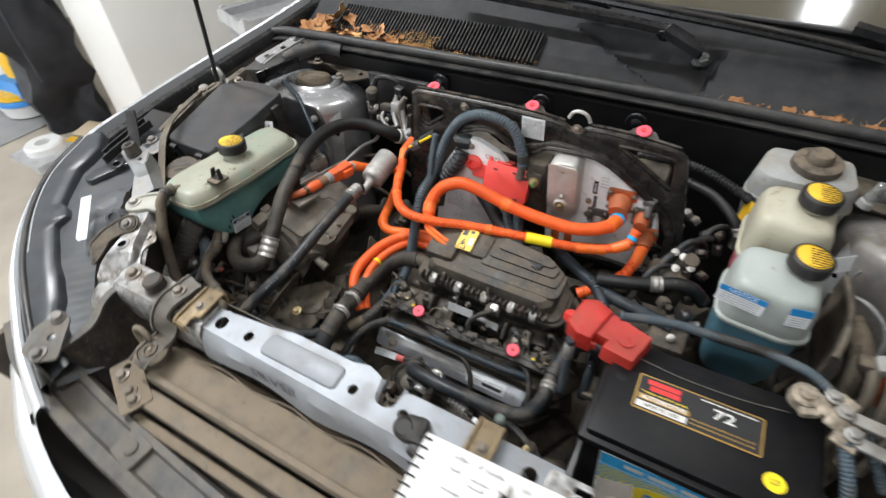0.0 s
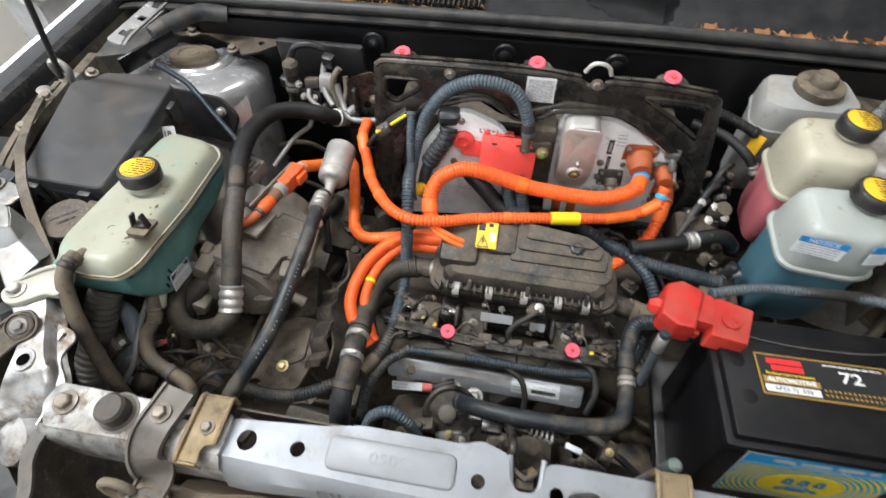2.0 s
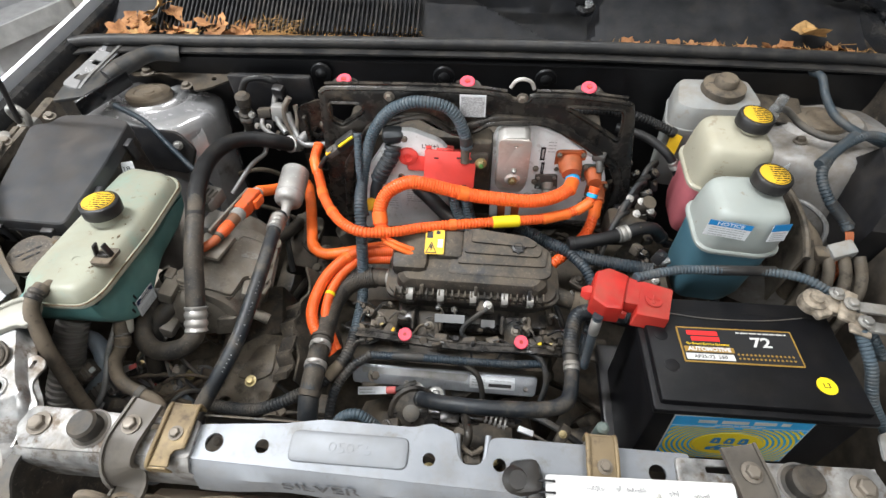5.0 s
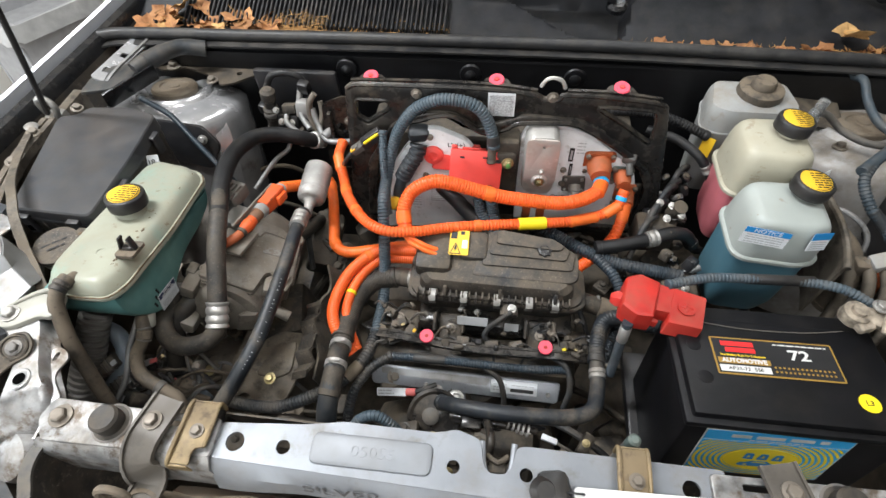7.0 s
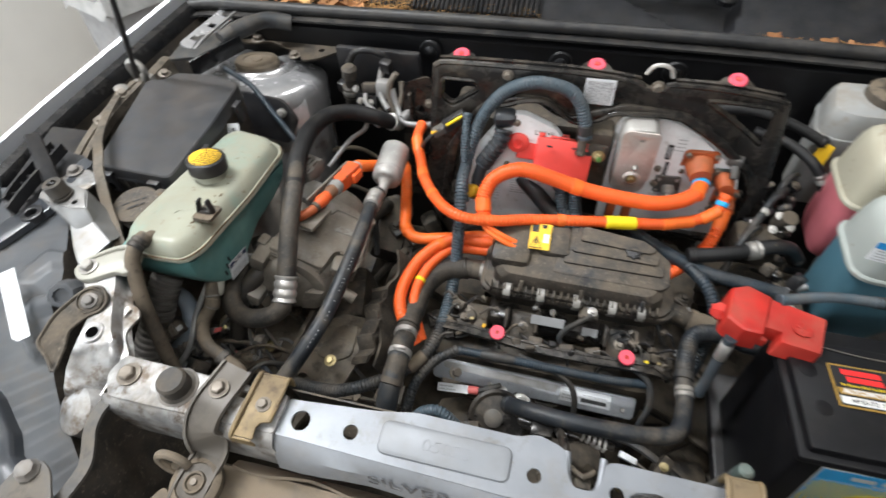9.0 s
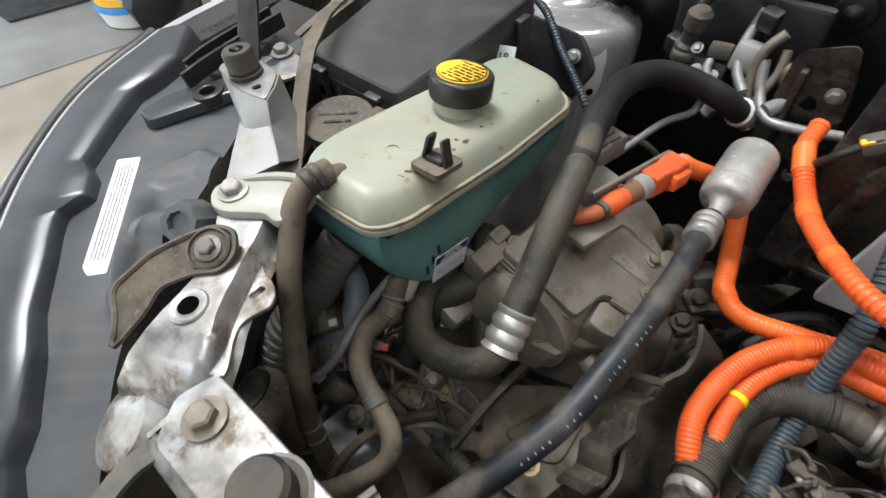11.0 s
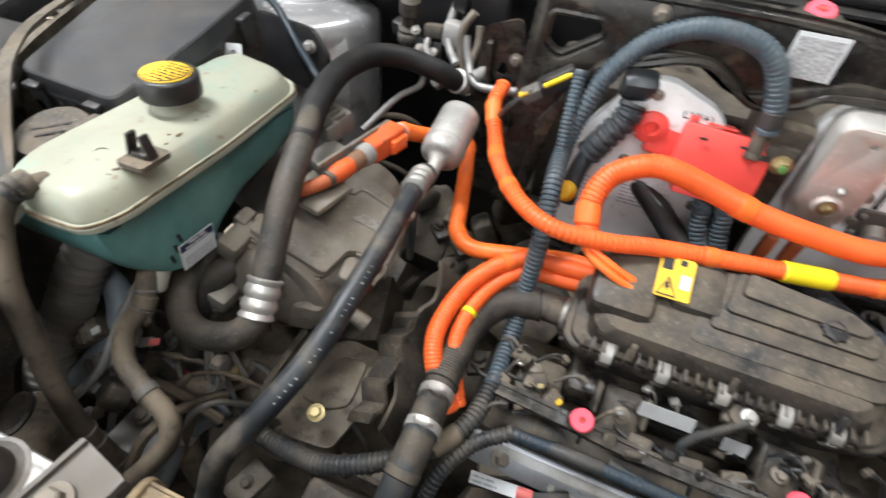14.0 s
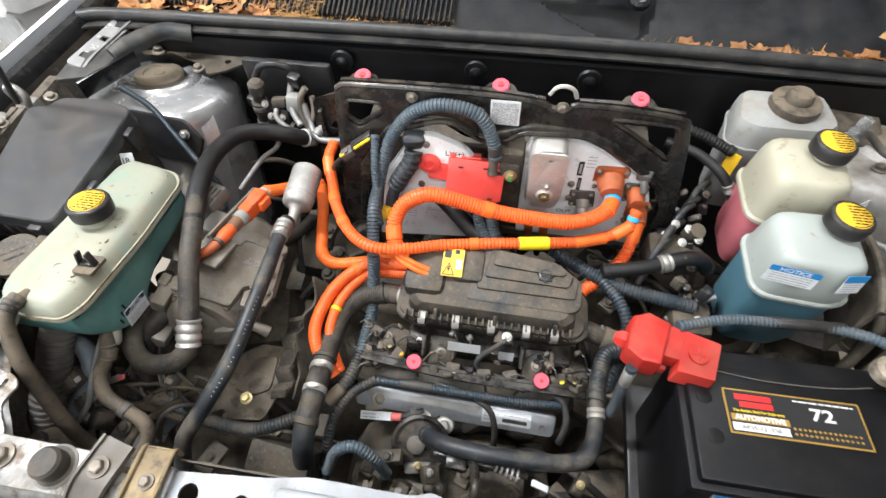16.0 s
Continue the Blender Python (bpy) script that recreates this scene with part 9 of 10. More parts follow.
for k in range(3):
    part("step", plate(rounded([(0.008 + 0.010 * k, 0.030 + 0.018 * k), (0.016 + 0.008 * k, 0.091), (0.124 - 0.003 * k, 0.080), (0.152 - 0.008 * k, 0.060 + 0.004 * k), (0.148 - 0.010 * k, 0.030 + 0.015 * k)], 0.006), [], 0.0045, BM @ Matrix.Translation((0, 0, 0.005 + 0.0038 * k)), 0.0014), M["blackd"], boxt)
BR = BM @ Matrix.Translation((0.104, 0.060, 0.0135))
part("breather", moved(lathe([(0.0100, 0), (0.0100, 0.003), (0.007, 0.004), (0.006, 0.002)], seg=20), BR), M["blackp"], boxt)
for a in np.linspace(0, 2 * math.pi, 8, endpoint=False):
    part("breather_tooth", moved(box((0.0102 * math.cos(a), 0.0102 * math.sin(a), 0.0015), (0.0035, 0.0035, 0.004), 0.001, None, 1), BR), M["blackp"], boxt)
wl = frame3((-0.030, 0.358, 0.8560), (1, 0.0, 0.03), (0, 1, 0.25)) @ Matrix.Diagonal((0.83, 1, 1, 1))
part("warning_label", plate(rounded(rect(-0.0185, -0.0215, 0.0185, 0.0205), 0.002), [], 0.0008, wl), M["yellowp"], boxt, "yellow high-voltage warning label")
tri = plate([(-0.017, -0.020), (0.005, -0.020), (-0.006, 0.000)], [[(-0.0145, -0.0185), (0.0025, -0.0185), (-0.006, -0.003)]], 0.0003)
part("warning_symbol", moved(joined(tri, plate([(-0.007, -0.006), (-0.003, -0.006), (-0.0055, -0.010), (-0.003, -0.010), (-0.008, -0.017), (-0.0065, -0.012), (-0.009, -0.012)], [], 0.0003), box((-0.010, 0.012, 0), (0.012, 0.012, 0.0003), 0), box((0.006, 0.016, 0), (0.008, 0.006, 0.0003), 0)), wl @ Matrix.Translation((0, 0, 0.0010))), M["ink"], boxt)
part("code_square", plate(rect(0.006, -0.010, 0.016, 0.004), [], 0.0003, wl @ Matrix.Translation((0, 0, 0.0010))), M["labelw"], boxt)
for i in range(24):
    x = -0.090 + 0.0103 * i
    part("rib", box((x, 0.290, 0.806), (0.0030, 0.013, 0.018), 0.0008, None, 1), M["strip" if i % 4 == 1 else "blackd"], boxt)
for x in (-0.066, -0.016, 0.036, 0.086, 0.126):
    cl = part("spring_clip", strip([(x, 0.300, 0.812), (x, 0.288, 0.813), (x, 0.280, 0.808), (x, 0.279, 0.796), (x, 0.284, 0.790)], 0.0105, 0.0016), M["zinc"], boxt, "bright steel spring clip")
for x, y in ((-0.046, 0.284), (0.040, 0.286), (0.125, 0.284)):
    part("web", box((x, y + 0.012, 0.815), (0.006, 0.020, 0.018), 0.002, (-30, 0, 0)), M["blackd"], boxt)
lugc = part("earth_lug", joined(box((0.056, 0.276, 0.792), (0.028, 0.014, 0.010), 0.003), lathe([(0.010, 0), (0.011, 0.005), (0.008, 0.007)], (0.056, 0.276, 0.798), seg=20)), M["blackd"], boxt)
part("lug_screw", bolt_bm((0.060, 0.276, 0.805), (0, -0.2, 1), 0.0046), M["clampzinc"], lugc)
part("left_port", rod_bm((-0.126, 0.339, 0.768), (-0.090, 0.336, 0.772), 0.0150, 20), M["blackd"], boxt)
part("right_port", rod_bm((0.155, 0.322, 0.778), (0.215, 0.308, 0.772), 0.0150, 20), M["blackd"], boxt)
hose([(0.205, 0.310, 0.773), (0.235, 0.304, 0.772), (0.262, 0.300, 0.774)], 0.0165, "rubberd", "short dusty hose between box and battery", ())
for a in (0, 1):
    xx = -0.108 if a == 0 else 0.196
    cl = thing("spring_clip", (xx, 0.32, 0.775), "bright wire spring clip on the hose port", "clip", "port clips")
    part("wire", tube([(xx, 0.318, 0.752), (xx + 0.004, 0.314, 0.765), (xx + 0.004, 0.316, 0.785), (xx, 0.322, 0.790)], 0.0022, 6, step=0.003), M["zinc"], cl)
foot = thing("converter_bracket", (0.04, 0.25, 0.70), "dusty dark cast bracket below the converter", "bracket")
part("beam", box((0.035, 0.288, 0.738), (0.25, 0.045, 0.040), 0.008), M["carrier"], foot)
for x, y, z, w, t_ in ((-0.035, 0.262, 0.748, 0.040, 24), (0.108, 0.262, 0.745, 0.040, 24), (-0.115, 0.275, 0.722, 0.05, 0), (0.165, 0.26, 0.725, 0.05, 0)):
    part("lug", box((x, y, z), (w, 0.052, 0.022), 0.007, (t_, 0, 0)), M["blackd"], foot)
for x in (-0.06, -0.015, 0.085, 0.128):
    part("gusset", box((x, 0.268, 0.760), (0.006, 0.030, 0.040), 0.002, (35, 0, 0), 1), M["blackd"], foot)
part("data_label", plate(rect(-0.024, -0.0075, 0.024, 0.0075), [], 0.0008, frame3((0.000, 0.2600, 0.783), (1, 0, 0), (0, 0.5, 0.86))), M["labelg"], foot, "silver data label")
part("data_label", plate(rect(-0.011, -0.007, 0.011, 0.007), [], 0.0008, frame3((0.062, 0.2590, 0.775), (1, 0, 0), (0, 0.5, 0.86))), M["labelg"], foot, "silver data label")
for p in ((-0.034, 0.256, 0.760), (0.108, 0.258, 0.757), (-0.124, 0.280, 0.738), (0.158, 0.262, 0.742)):
    part("bolt", bolt_bm(p, (0, -0.3, 1), 0.0054), M["bolt"], foot)
cable("ground_wire", [(0.058, 0.270, 0.802), (0.040, 0.258, 0.795), (0.025, 0.250, 0.780), (0.022, 0.245, 0.760), (0.040, 0.240, 0.742)], 0.0042, "conduitk", "thin black corrugated earth wire", "wire", 0.0006, 0.003)
cross = thing("cross_bracket", (0.03, 0.225, 0.72), "grimy dark cross bracket under the red washers", "bracket")
part("bar", strip([(-0.15, 0.238, 0.755), (-0.10, 0.230, 0.765), (-0.02, 0.226, 0.757), (0.06, 0.224, 0.757), (0.13, 0.222, 0.765), (0.18, 0.225, 0.755)], 0.015, 0.004, lip=0.002), M["carrier"], cross)
rb = random.Random(12)
for x in (-0.125, -0.098, -0.040, -0.018, 0.012, 0.040, 0.068, 0.090, 0.140, 0.162):
    part("tab", box((x, 0.227 + rb.uniform(-0.008, 0.008), 0.760 + rb.uniform(-0.004, 0.005)), (rb.uniform(0.006, 0.016), rb.uniform(0.006, 0.014), rb.uniform(0.006, 0.014)), 0.002, (rb.uniform(-30, 30), rb.uniform(-20, 20), rb.uniform(-40, 40)), 1), M[rb.choice(["blackd", "deep", "frame", "blackp"])], cross)
for x, y, z in ((-0.069, 0.231, 0.772), (0.115, 0.230, 0.772)):
    w = thing("marker_washer", (x, y, z), "bright coral-red rubber washer on the cross bracket", "washer", "red washers")
    part("washer", lathe([(0.0098, 0.0), (0.0110, 0.002), (0.0110, 0.005), (0.0098, 0.0065), (0.0030, 0.0065), (0.0028, 0.004)], (x, y, z + 0.001), (0, -0.25, 1), 28), M["pink"], w)
    part("core", lathe([(0.0032, 0.004), (0.0030, 0.0055)], (x, y, z + 0.001), (0, -0.25, 1), 12), M["red"], w)

# plugs, tabs and wires round the bracket
for x, y, z, rz, mt, tg in ((-0.118, 0.262, 0.752, 20, "blackd", "boltb"), (-0.138, 0.282, 0.748, -30, "frame", "zinc"), (-0.100, 0.246, 0.756, 60, "blackd", "yellow"), (-0.152, 0.256, 0.738, 10, "rubberd", "boltb"), (0.142, 0.246, 0.748, 15, "blackd", "yellowtag"), (0.166, 0.252, 0.742, -20, "frame", "boltb"), (0.034, 0.236, 0.752, 5, "blackd", "bolt"), (-0.012, 0.238, 0.754, -8, "blackd", "aluold"), (0.072, 0.240, 0.750, 12, "frame", "bolt")):
    pl = thing("small_plug", (x, y, z), "dusty small wiring plug at the bracket", "connector", "bracket plugs")
    pm = pose(x, y, z, 15, -10, rz)
    part("shell", moved(box((0, 0, 0), (0.022, 0.015, 0.014), 0.003), pm), M[mt], pl)
    part("tab", moved(box((0.004, -0.006, 0.0075), (0.007, 0.005, 0.003), 0.001, None, 1), pm), M[tg], pl)
    part("wire", moved(tube([(-0.010, 0, 0), (-0.022, 0.004, 0.004), (-0.034, 0.014, -0.008)], 0.0022, 6), pm), M["conduitk"], pl)
rv = random.Random(91)
for i in range(34):
    x, y = rv.uniform(-0.155, 0.205), rv.uniform(0.225, 0.282)
    z = 0.742 + 0.55 * (y - 0.225) + rv.uniform(0.0, 0.016)
    t_ = thing("wiring_bit", (x, y, z), "tiny dirty clip and wire at the bracket", "clip", "bracket bits")
    part("clip", box((x, y, z), (rv.uniform(0.004, 0.013), rv.uniform(0.004, 0.010), rv.uniform(0.004, 0.010)), 0.001, (rv.uniform(-40, 40), rv.uniform(-40, 40), rv.uniform(0, 90)), 1), M[rv.choice(["blackd", "deep", "blackp", "strip", "aluold", "bolt", "frame"])], t_)
    a = rv.uniform(0, 6.28)
    part("wire", tube([(x, y, z), (x + 0.012 * math.cos(a), y + 0.008 * math.sin(a), z + 0.006), (x + 0.026 * math.cos(a), y + 0.016 * math.sin(a), z - 0.012)], rv.uniform(0.0008, 0.0022), 6, step=0.004), M[rv.choice(["conduitk", "rubberd", "strip", "conduitk", "blackp"])], t_)
rb = random.Random(31)
for i in range(22):
    x, y, z = rb.uniform(-0.14, 0.20), rb.uniform(0.062, 0.118), rb.uniform(0.60, 0.685)
    t_ = thing("small_fitting", (x, y, z), "grimy latch fitting behind the beam", "fitting", "latch fittings")
    part("fitting", box((x, y, z), (rb.uniform(0.014, 0.045), rb.uniform(0.012, 0.03), rb.uniform(0.010, 0.03)), 0.004, (rb.uniform(-30, 30), rb.uniform(-30, 30), rb.uniform(0, 90))), M[rb.choice(["deep", "frame", "blackd", "deep", "aluold", "rubberd"])], t_)
    part("bolt", bolt_bm((x, y, z + 0.010), (rb.uniform(-0.4, 0.4), -0.3, 1), rb.uniform(0.004, 0.007)), M[rb.choice(["bolt", "deep", "boltb", "aluold"])], t_)

# ---- motor with its cast cover low in the bay ----
motor = thing("drive_motor", (0.0, 0.18, 0.45), "grimy drive motor with a cast aluminium edge", "motor")
AM = frame3((-0.008, 0.206, 0.664), (0.995, -0.02, 0.03), (0.0, 0.90, 0.42))
part("cast_edge", moved(joined(plate(rounded([(-0.156, -0.016), (0.156, -0.018), (0.160, 0.016), (-0.160, 0.017)], 0.008), [], 0.016, None, 0.003)), AM), M["bluealu"], motor, "bare bluish aluminium cover edge")
part("housing", box((0.0, 0.285, 0.62), (0.36, 0.14, 0.14), 0.03), M["deep"], motor)
part("front_housing", box((-0.02, 0.12, 0.55), (0.30, 0.16, 0.14), 0.05), M["deep"], motor)
part("type_plate", moved(plate(rounded(rect(0.046, -0.010, 0.122, 0.011), 0.002), [], 0.001, Matrix.Translation((0, 0, 0.0165))), AM), M["labelw"], motor, "white type plate")
part("type_code", moved(plate(rounded(rect(0.078, -0.0065, 0.116, -0.001), 0.001), [], 0.0006, Matrix.Translation((0, 0, 0.0172))), AM), M["ink"], motor)
bars("print", [(0.050, 0.072, -0.005 + 0.0045 * i) for i in range(3)] + [(0.080, 0.118, 0.004)], AM @ Matrix.Translation((0, 0, 0.0177)), M["labelg"], motor, 0.0016)
for x, y, r_ in ((-0.062, -0.010, 0.0045), (-0.044, -0.020, 0.0085), (-0.010, -0.026, 0.0090), (0.140, -0.006, 0.0042)):
    part("edge_lug", moved(lathe([(r_ * 1.7, 0.0), (r_ * 1.7, 0.013), (r_ * 1.5, 0.0145), (r_ * 0.8, 0.0145)], (x, y, 0), (0, 0, 1), 20), AM), M["bluealu"], motor)
    part("bolt", moved(bolt_bm((x, y, 0.0145), (0, 0, 1), r_), AM), M["zinc"], motor)
# thin darker plate laid on the edge, no recess is cut
part("edge_strip", moved(plate(rounded([(-0.140, 0.002), (0.040, -0.001), (0.044, 0.011), (-0.142, 0.012)], 0.004), [], 0.0012, Matrix.Translation((0, 0, 0.0155))), AM), M["aluold"], motor, "darker dull aluminium strip along the cover")
part("pulley", lathe([(0.026, 0), (0.044, 0.004), (0.046, 0.010), (0.041, 0.013), (0.036, 0.010), (0.020, 0.012), (0.012, 0.015)], (-0.050, 0.146, 0.655), (0, -0.45, 0.9), 40), M["carrier"], motor)
part("end_cap", lathe([(0.012, 0), (0.014, 0.006), (0.010, 0.009)], (-0.056, 0.141, 0.670), (0, -0.45, 0.9), 28), M["strip"], motor)
paper_tag = thing("paper_tag", (-0.125, 0.174, 0.66), "white paper tag with a pink end", "tag")
PT = frame3((-0.122, 0.174, 0.672), (1, 0.05, 0.10), (0, 0.85, 0.5))
part("tag", plate(rounded(rect(-0.030, -0.0065, 0.022, 0.0065), 0.001), [], 0.001, PT), M["labelw"], paper_tag)
bars("print", [(-0.027, 0.000, -0.0028), (-0.027, -0.004, 0.0022)], PT @ Matrix.Translation((0, 0, 0.0011)), M["labelg"], paper_tag, 0.002, 6)
part("sleeve", rod_bm(PT @ Vector((0.020, 0, 0)), PT @ Vector((0.036, 0, 0)), 0.0065), M["pinksleeve"], paper_tag, "faded pink sleeve")
part("wire", tube([PT @ Vector((0.034, 0, 0)), PT @ Vector((0.052, 0.006, 0)), PT @ Vector((0.07, 0.012, -0.006))], 0.004, 8), M["conduitk"], paper_tag)
cable("sensor_wire", [(-0.03, 0.212, 0.748), (0.01, 0.204, 0.748), (0.045, 0.192, 0.735), (0.058, 0.175, 0.705), (0.06, 0.16, 0.66)], 0.0045, "conduitk", "thin black wire over the motor cover", "wire", 0)
cable("sensor_wire", [(0.125, 0.222, 0.765), (0.150, 0.210, 0.752), (0.160, 0.190, 0.72), (0.158, 0.178, 0.67)], 0.0048, "conduitk", "thin black wire beside the red washer", "wire", 0.0006, 0.003)
spring = thing("latch_spring", (0.075, 0.104, 0.78), "small coiled steel spring near the latch", "spring")
part("coil", tube([(0.058 + 0.0011 * i, 0.1090 - 0.00035 * i + 0.0075 * math.sin(i * 1.05), 0.780 + 0.0075 * math.cos(i * 1.05)) for i in range(34)], 0.0016, 6, step=0.003), M["clampzinc"], spring)
latch = thing("latch_block", (0.04, 0.11, 0.72), "dusty dark latch mechanism behind the beam", "latch")
part("block", joined(box((0.020, 0.118, 0.745), (0.075, 0.020, 0.060), 0.006, (20, 0, -4)), box((0.012, 0.104, 0.772), (0.030, 0.022, 0.020), 0.005), rod_bm((-0.020, 0.112, 0.770), (0.105, 0.102, 0.772), 0.0055)), M["carrier"], latch)
part("hook", tube([(0.030, 0.110, 0.775), (0.036, 0.092, 0.800), (0.040, 0.070, 0.815), (0.036, 0.052, 0.800)], 0.006, 10), M["carrier"], latch)
part("release_lever", plate(rounded([(-0.02, -0.010), (0.03, -0.006), (0.045, 0.006), (-0.015, 0.012)], 0.004), [circle(0.0, 0.0, 0.004, 12)], 0.003, pose(0.075, 0.118, 0.752, 55, 0, -10)), M["blackp"], latch)
tip = thing("wire_tag", (0.126, 0.090, 0.775), "small white tag on a wire end", "tag")
part("tag", box((0.120, 0.091, 0.778), (0.022, 0.008, 0.006), 0.001, (0, 10, -14)), M["labelw"], tip)
part("wire", tube([(0.130, 0.088, 0.776), (0.150, 0.082, 0.765), (0.170, 0.080, 0.740)], 0.0022, 6), M["strip"], tip)

# ---- right side ----
relay = thing("relay_box", (0.73, 0.50, 0.80), "black plastic relay box with sloped lid", "relay box")
part("body", loft([[Vector((0.66, 0.42, z)), Vector((0.82, 0.40, z)), Vector((0.82, 0.60, z)), Vector((0.68, 0.58, z))] for z in (0.76, 0.86)] + [[Vector((0.68, 0.45, 0.90)), Vector((0.80, 0.44, 0.91)), Vector((0.80, 0.58, 0.92)), Vector((0.70, 0.56, 0.91))]], True, True), M["blackp"], relay, "", 25)
plug2 = thing("harness_connector", (0.625, 0.40, 0.84), "light grey harness connector with brown wires", "connector")
part("shell", box((0.597, 0.376, 0.860), (0.036, 0.024, 0.028), 0.004, (10, -18, 10)), M["hdpe4"], plug2)
part("side", box((0.570, 0.374, 0.850), (0.022, 0.022, 0.024), 0.004), M["rubberd"], plug2)
part("wires", joined(*[tube([(0.606 + 0.003 * i, 0.402, 0.876), (0.603 + 0.003 * i, 0.388, 0.872), (0.594 + 0.004 * i, 0.364, 0.848), (0.588 + 0.006 * i, 0.35, 0.80)], 0.0020, 6) for i in range(4)]), M["oranged"], plug2)
bulb = thing("clear_valve", (0.53, 0.62, 0.93), "small clear plastic valve cap", "valve")
part("body", lathe([(0.009, 0), (0.010, 0.010), (0.0075, 0.016), (0.0085, 0.020), (0.0085, 0.032), (0.006, 0.034)], (0.532, 0.616, 0.928), (0.25, 0.2, 1), 12), M["clear"], bulb)
part("base", lathe([(0.011, -0.010), (0.0115, 0.0), (0.009, 0.003)], (0.532, 0.616, 0.928), (0.25, 0.2, 1), 16), M["hdpe4"], bulb)
cable("wire_loop", [(0.536, 0.622, 0.935), (0.565, 0.632, 0.922), (0.591, 0.616, 0.905), (0.620, 0.596, 0.900), (0.646, 0.588, 0.900), (0.68, 0.60, 0.89)], 0.006, "strip", "grey wire leading from the clear valve", "wire", 0)
loop = thing("wire_bail", (0.53, 0.38, 0.86), "bent shiny metal bail beside the bottle", "bail")
part("bail", tube([(0.515, 0.47, 0.87), (0.555, 0.45, 0.885), (0.585, 0.42, 0.87), (0.585, 0.40, 0.83), (0.57, 0.39, 0.76)], 0.004, 8), M["aluold"], loop)
fil = thing("filler_valve", (0.36, 0.33, 0.75), "cluster of dark metal fittings beside the bottles", "fitting")
part("body", box((0.33, 0.36, 0.745), (0.06, 0.06, 0.08), 0.01), M["deep"], fil)
part("block", box((0.30, 0.47, 0.78), (0.07, 0.05, 0.06), 0.012), M["deep"], fil)
part("stem", lathe([(0.012, 0), (0.014, 0.01), (0.012, 0.03)], (0.322, 0.48, 0.82), (0.2, -0.3, 1), 14), M["deep"], fil)
for p in ((0.315, 0.475, 0.845), (0.33, 0.462, 0.838), (0.30, 0.49, 0.835), (0.335, 0.35, 0.79), (0.308, 0.458, 0.832)):
    part("nut", bolt_bm(p, (0.1, -0.4, 1), 0.0045), M["clampzinc"], fil)
rf = random.Random(77)
for i in range(26):
    x, y, z = rf.uniform(0.27, 0.365), rf.uniform(0.38, 0.62), rf.uniform(0.74, 0.82)
    t_ = thing("small_fitting", (x, y, z), "grimy small fitting beside the coolant bottles", "fitting", "bottle fittings")
    part("fitting", box((x, y, z), (rf.uniform(0.010, 0.022), rf.uniform(0.010, 0.020), rf.uniform(0.010, 0.022)), 0.003, (rf.uniform(-30, 30), rf.uniform(-30, 30), rf.uniform(0, 90))), M[rf.choice(["blackp", "carrier", "blackp", "gutter", "deep"])], t_)
    part("bolt", bolt_bm((x, y - 0.004, z + 0.010), (rf.uniform(-0.4, 0.4), -0.4, 1), rf.uniform(0.002, 0.0045)), M[rf.choice(["bolt", "deep", "clampzinc", "blackp"])], t_)
for k in range(5):
    x, y, z = 0.285 + 0.017 * k, 0.46 + 0.03 * k, 0.80 + 0.008 * (k % 3)
    cable("wire_loop", [(x - 0.03, y - 0.05, z - 0.02), (x - 0.01, y - 0.01, z + 0.02), (x + 0.015, y + 0.02, z + 0.01), (x + 0.03, y + 0.06, z - 0.05)], 0.005 + 0.001 * (k % 2), "conduitk", "black wire among the fittings beside the bottles", "wire", 0)
tray = thing("battery_tray", (0.39, 0.18, 0.66), "dark battery tray under the battery", "tray")
part("tray", box((0.393, 0.18, 0.680), (0.28, 0.20, 0.02), 0.006), M["blackp"], tray)
white = thing("white_bracket", (0.56, 0.10, 0.84), "small dirty white bracket beside the battery", "bracket")
part("sheet", plate(rounded([(-0.02, -0.02), (0.06, -0.01), (0.07, 0.015), (-0.01, 0.01)], 0.006), [], 0.003, pose(0.55, 0.085, 0.86, 10, 5, 15)), M["hdpe4"], white)

# hoses, plugs and brackets below the coolant reservoir
hose([(-0.58, 0.20, 0.82), (-0.563, 0.176, 0.820), (-0.534, 0.166, 0.812), (-0.519, 0.143, 0.796), (-0.531, 0.111, 0.771), (-0.569, 0.051, 0.726)], 0.0125, "pipeslate", "smooth pale slate hose curling below the reservoir")
hose([(-0.585, 0.010, 0.645), (-0.566, 0.031, 0.672), (-0.520, 0.079, 0.694), (-0.478, 0.118, 0.708), (-0.44, 0.150, 0.70)], 0.0145, "rubberd", "dusty straight hose low beside the beam", ((0.45, 0.014, "blackp", 0),))
hose([(-0.545, 0.0, 0.66), (-0.520, 0.030, 0.69), (-0.480, 0.066, 0.705), (-0.45, 0.10, 0.69)], 0.0125, "rubber", "dark hose low beside the beam")
hose([(-0.475, 0.020, 0.62), (-0.456, 0.060, 0.668), (-0.447, 0.095, 0.690), (-0.43, 0.13, 0.69)], 0.0130, "pipeslate", "light blue-grey hose low beside the beam", ((0.7, 0.012, "labelg", 0),))
hose([(-0.48, 0.30, 0.80), (-0.445, 0.255, 0.795), (-0.418, 0.222, 0.785), (-0.405, 0.20, 0.765)], 0.0130, "rubber", "black hose passing behind the compressor stub")
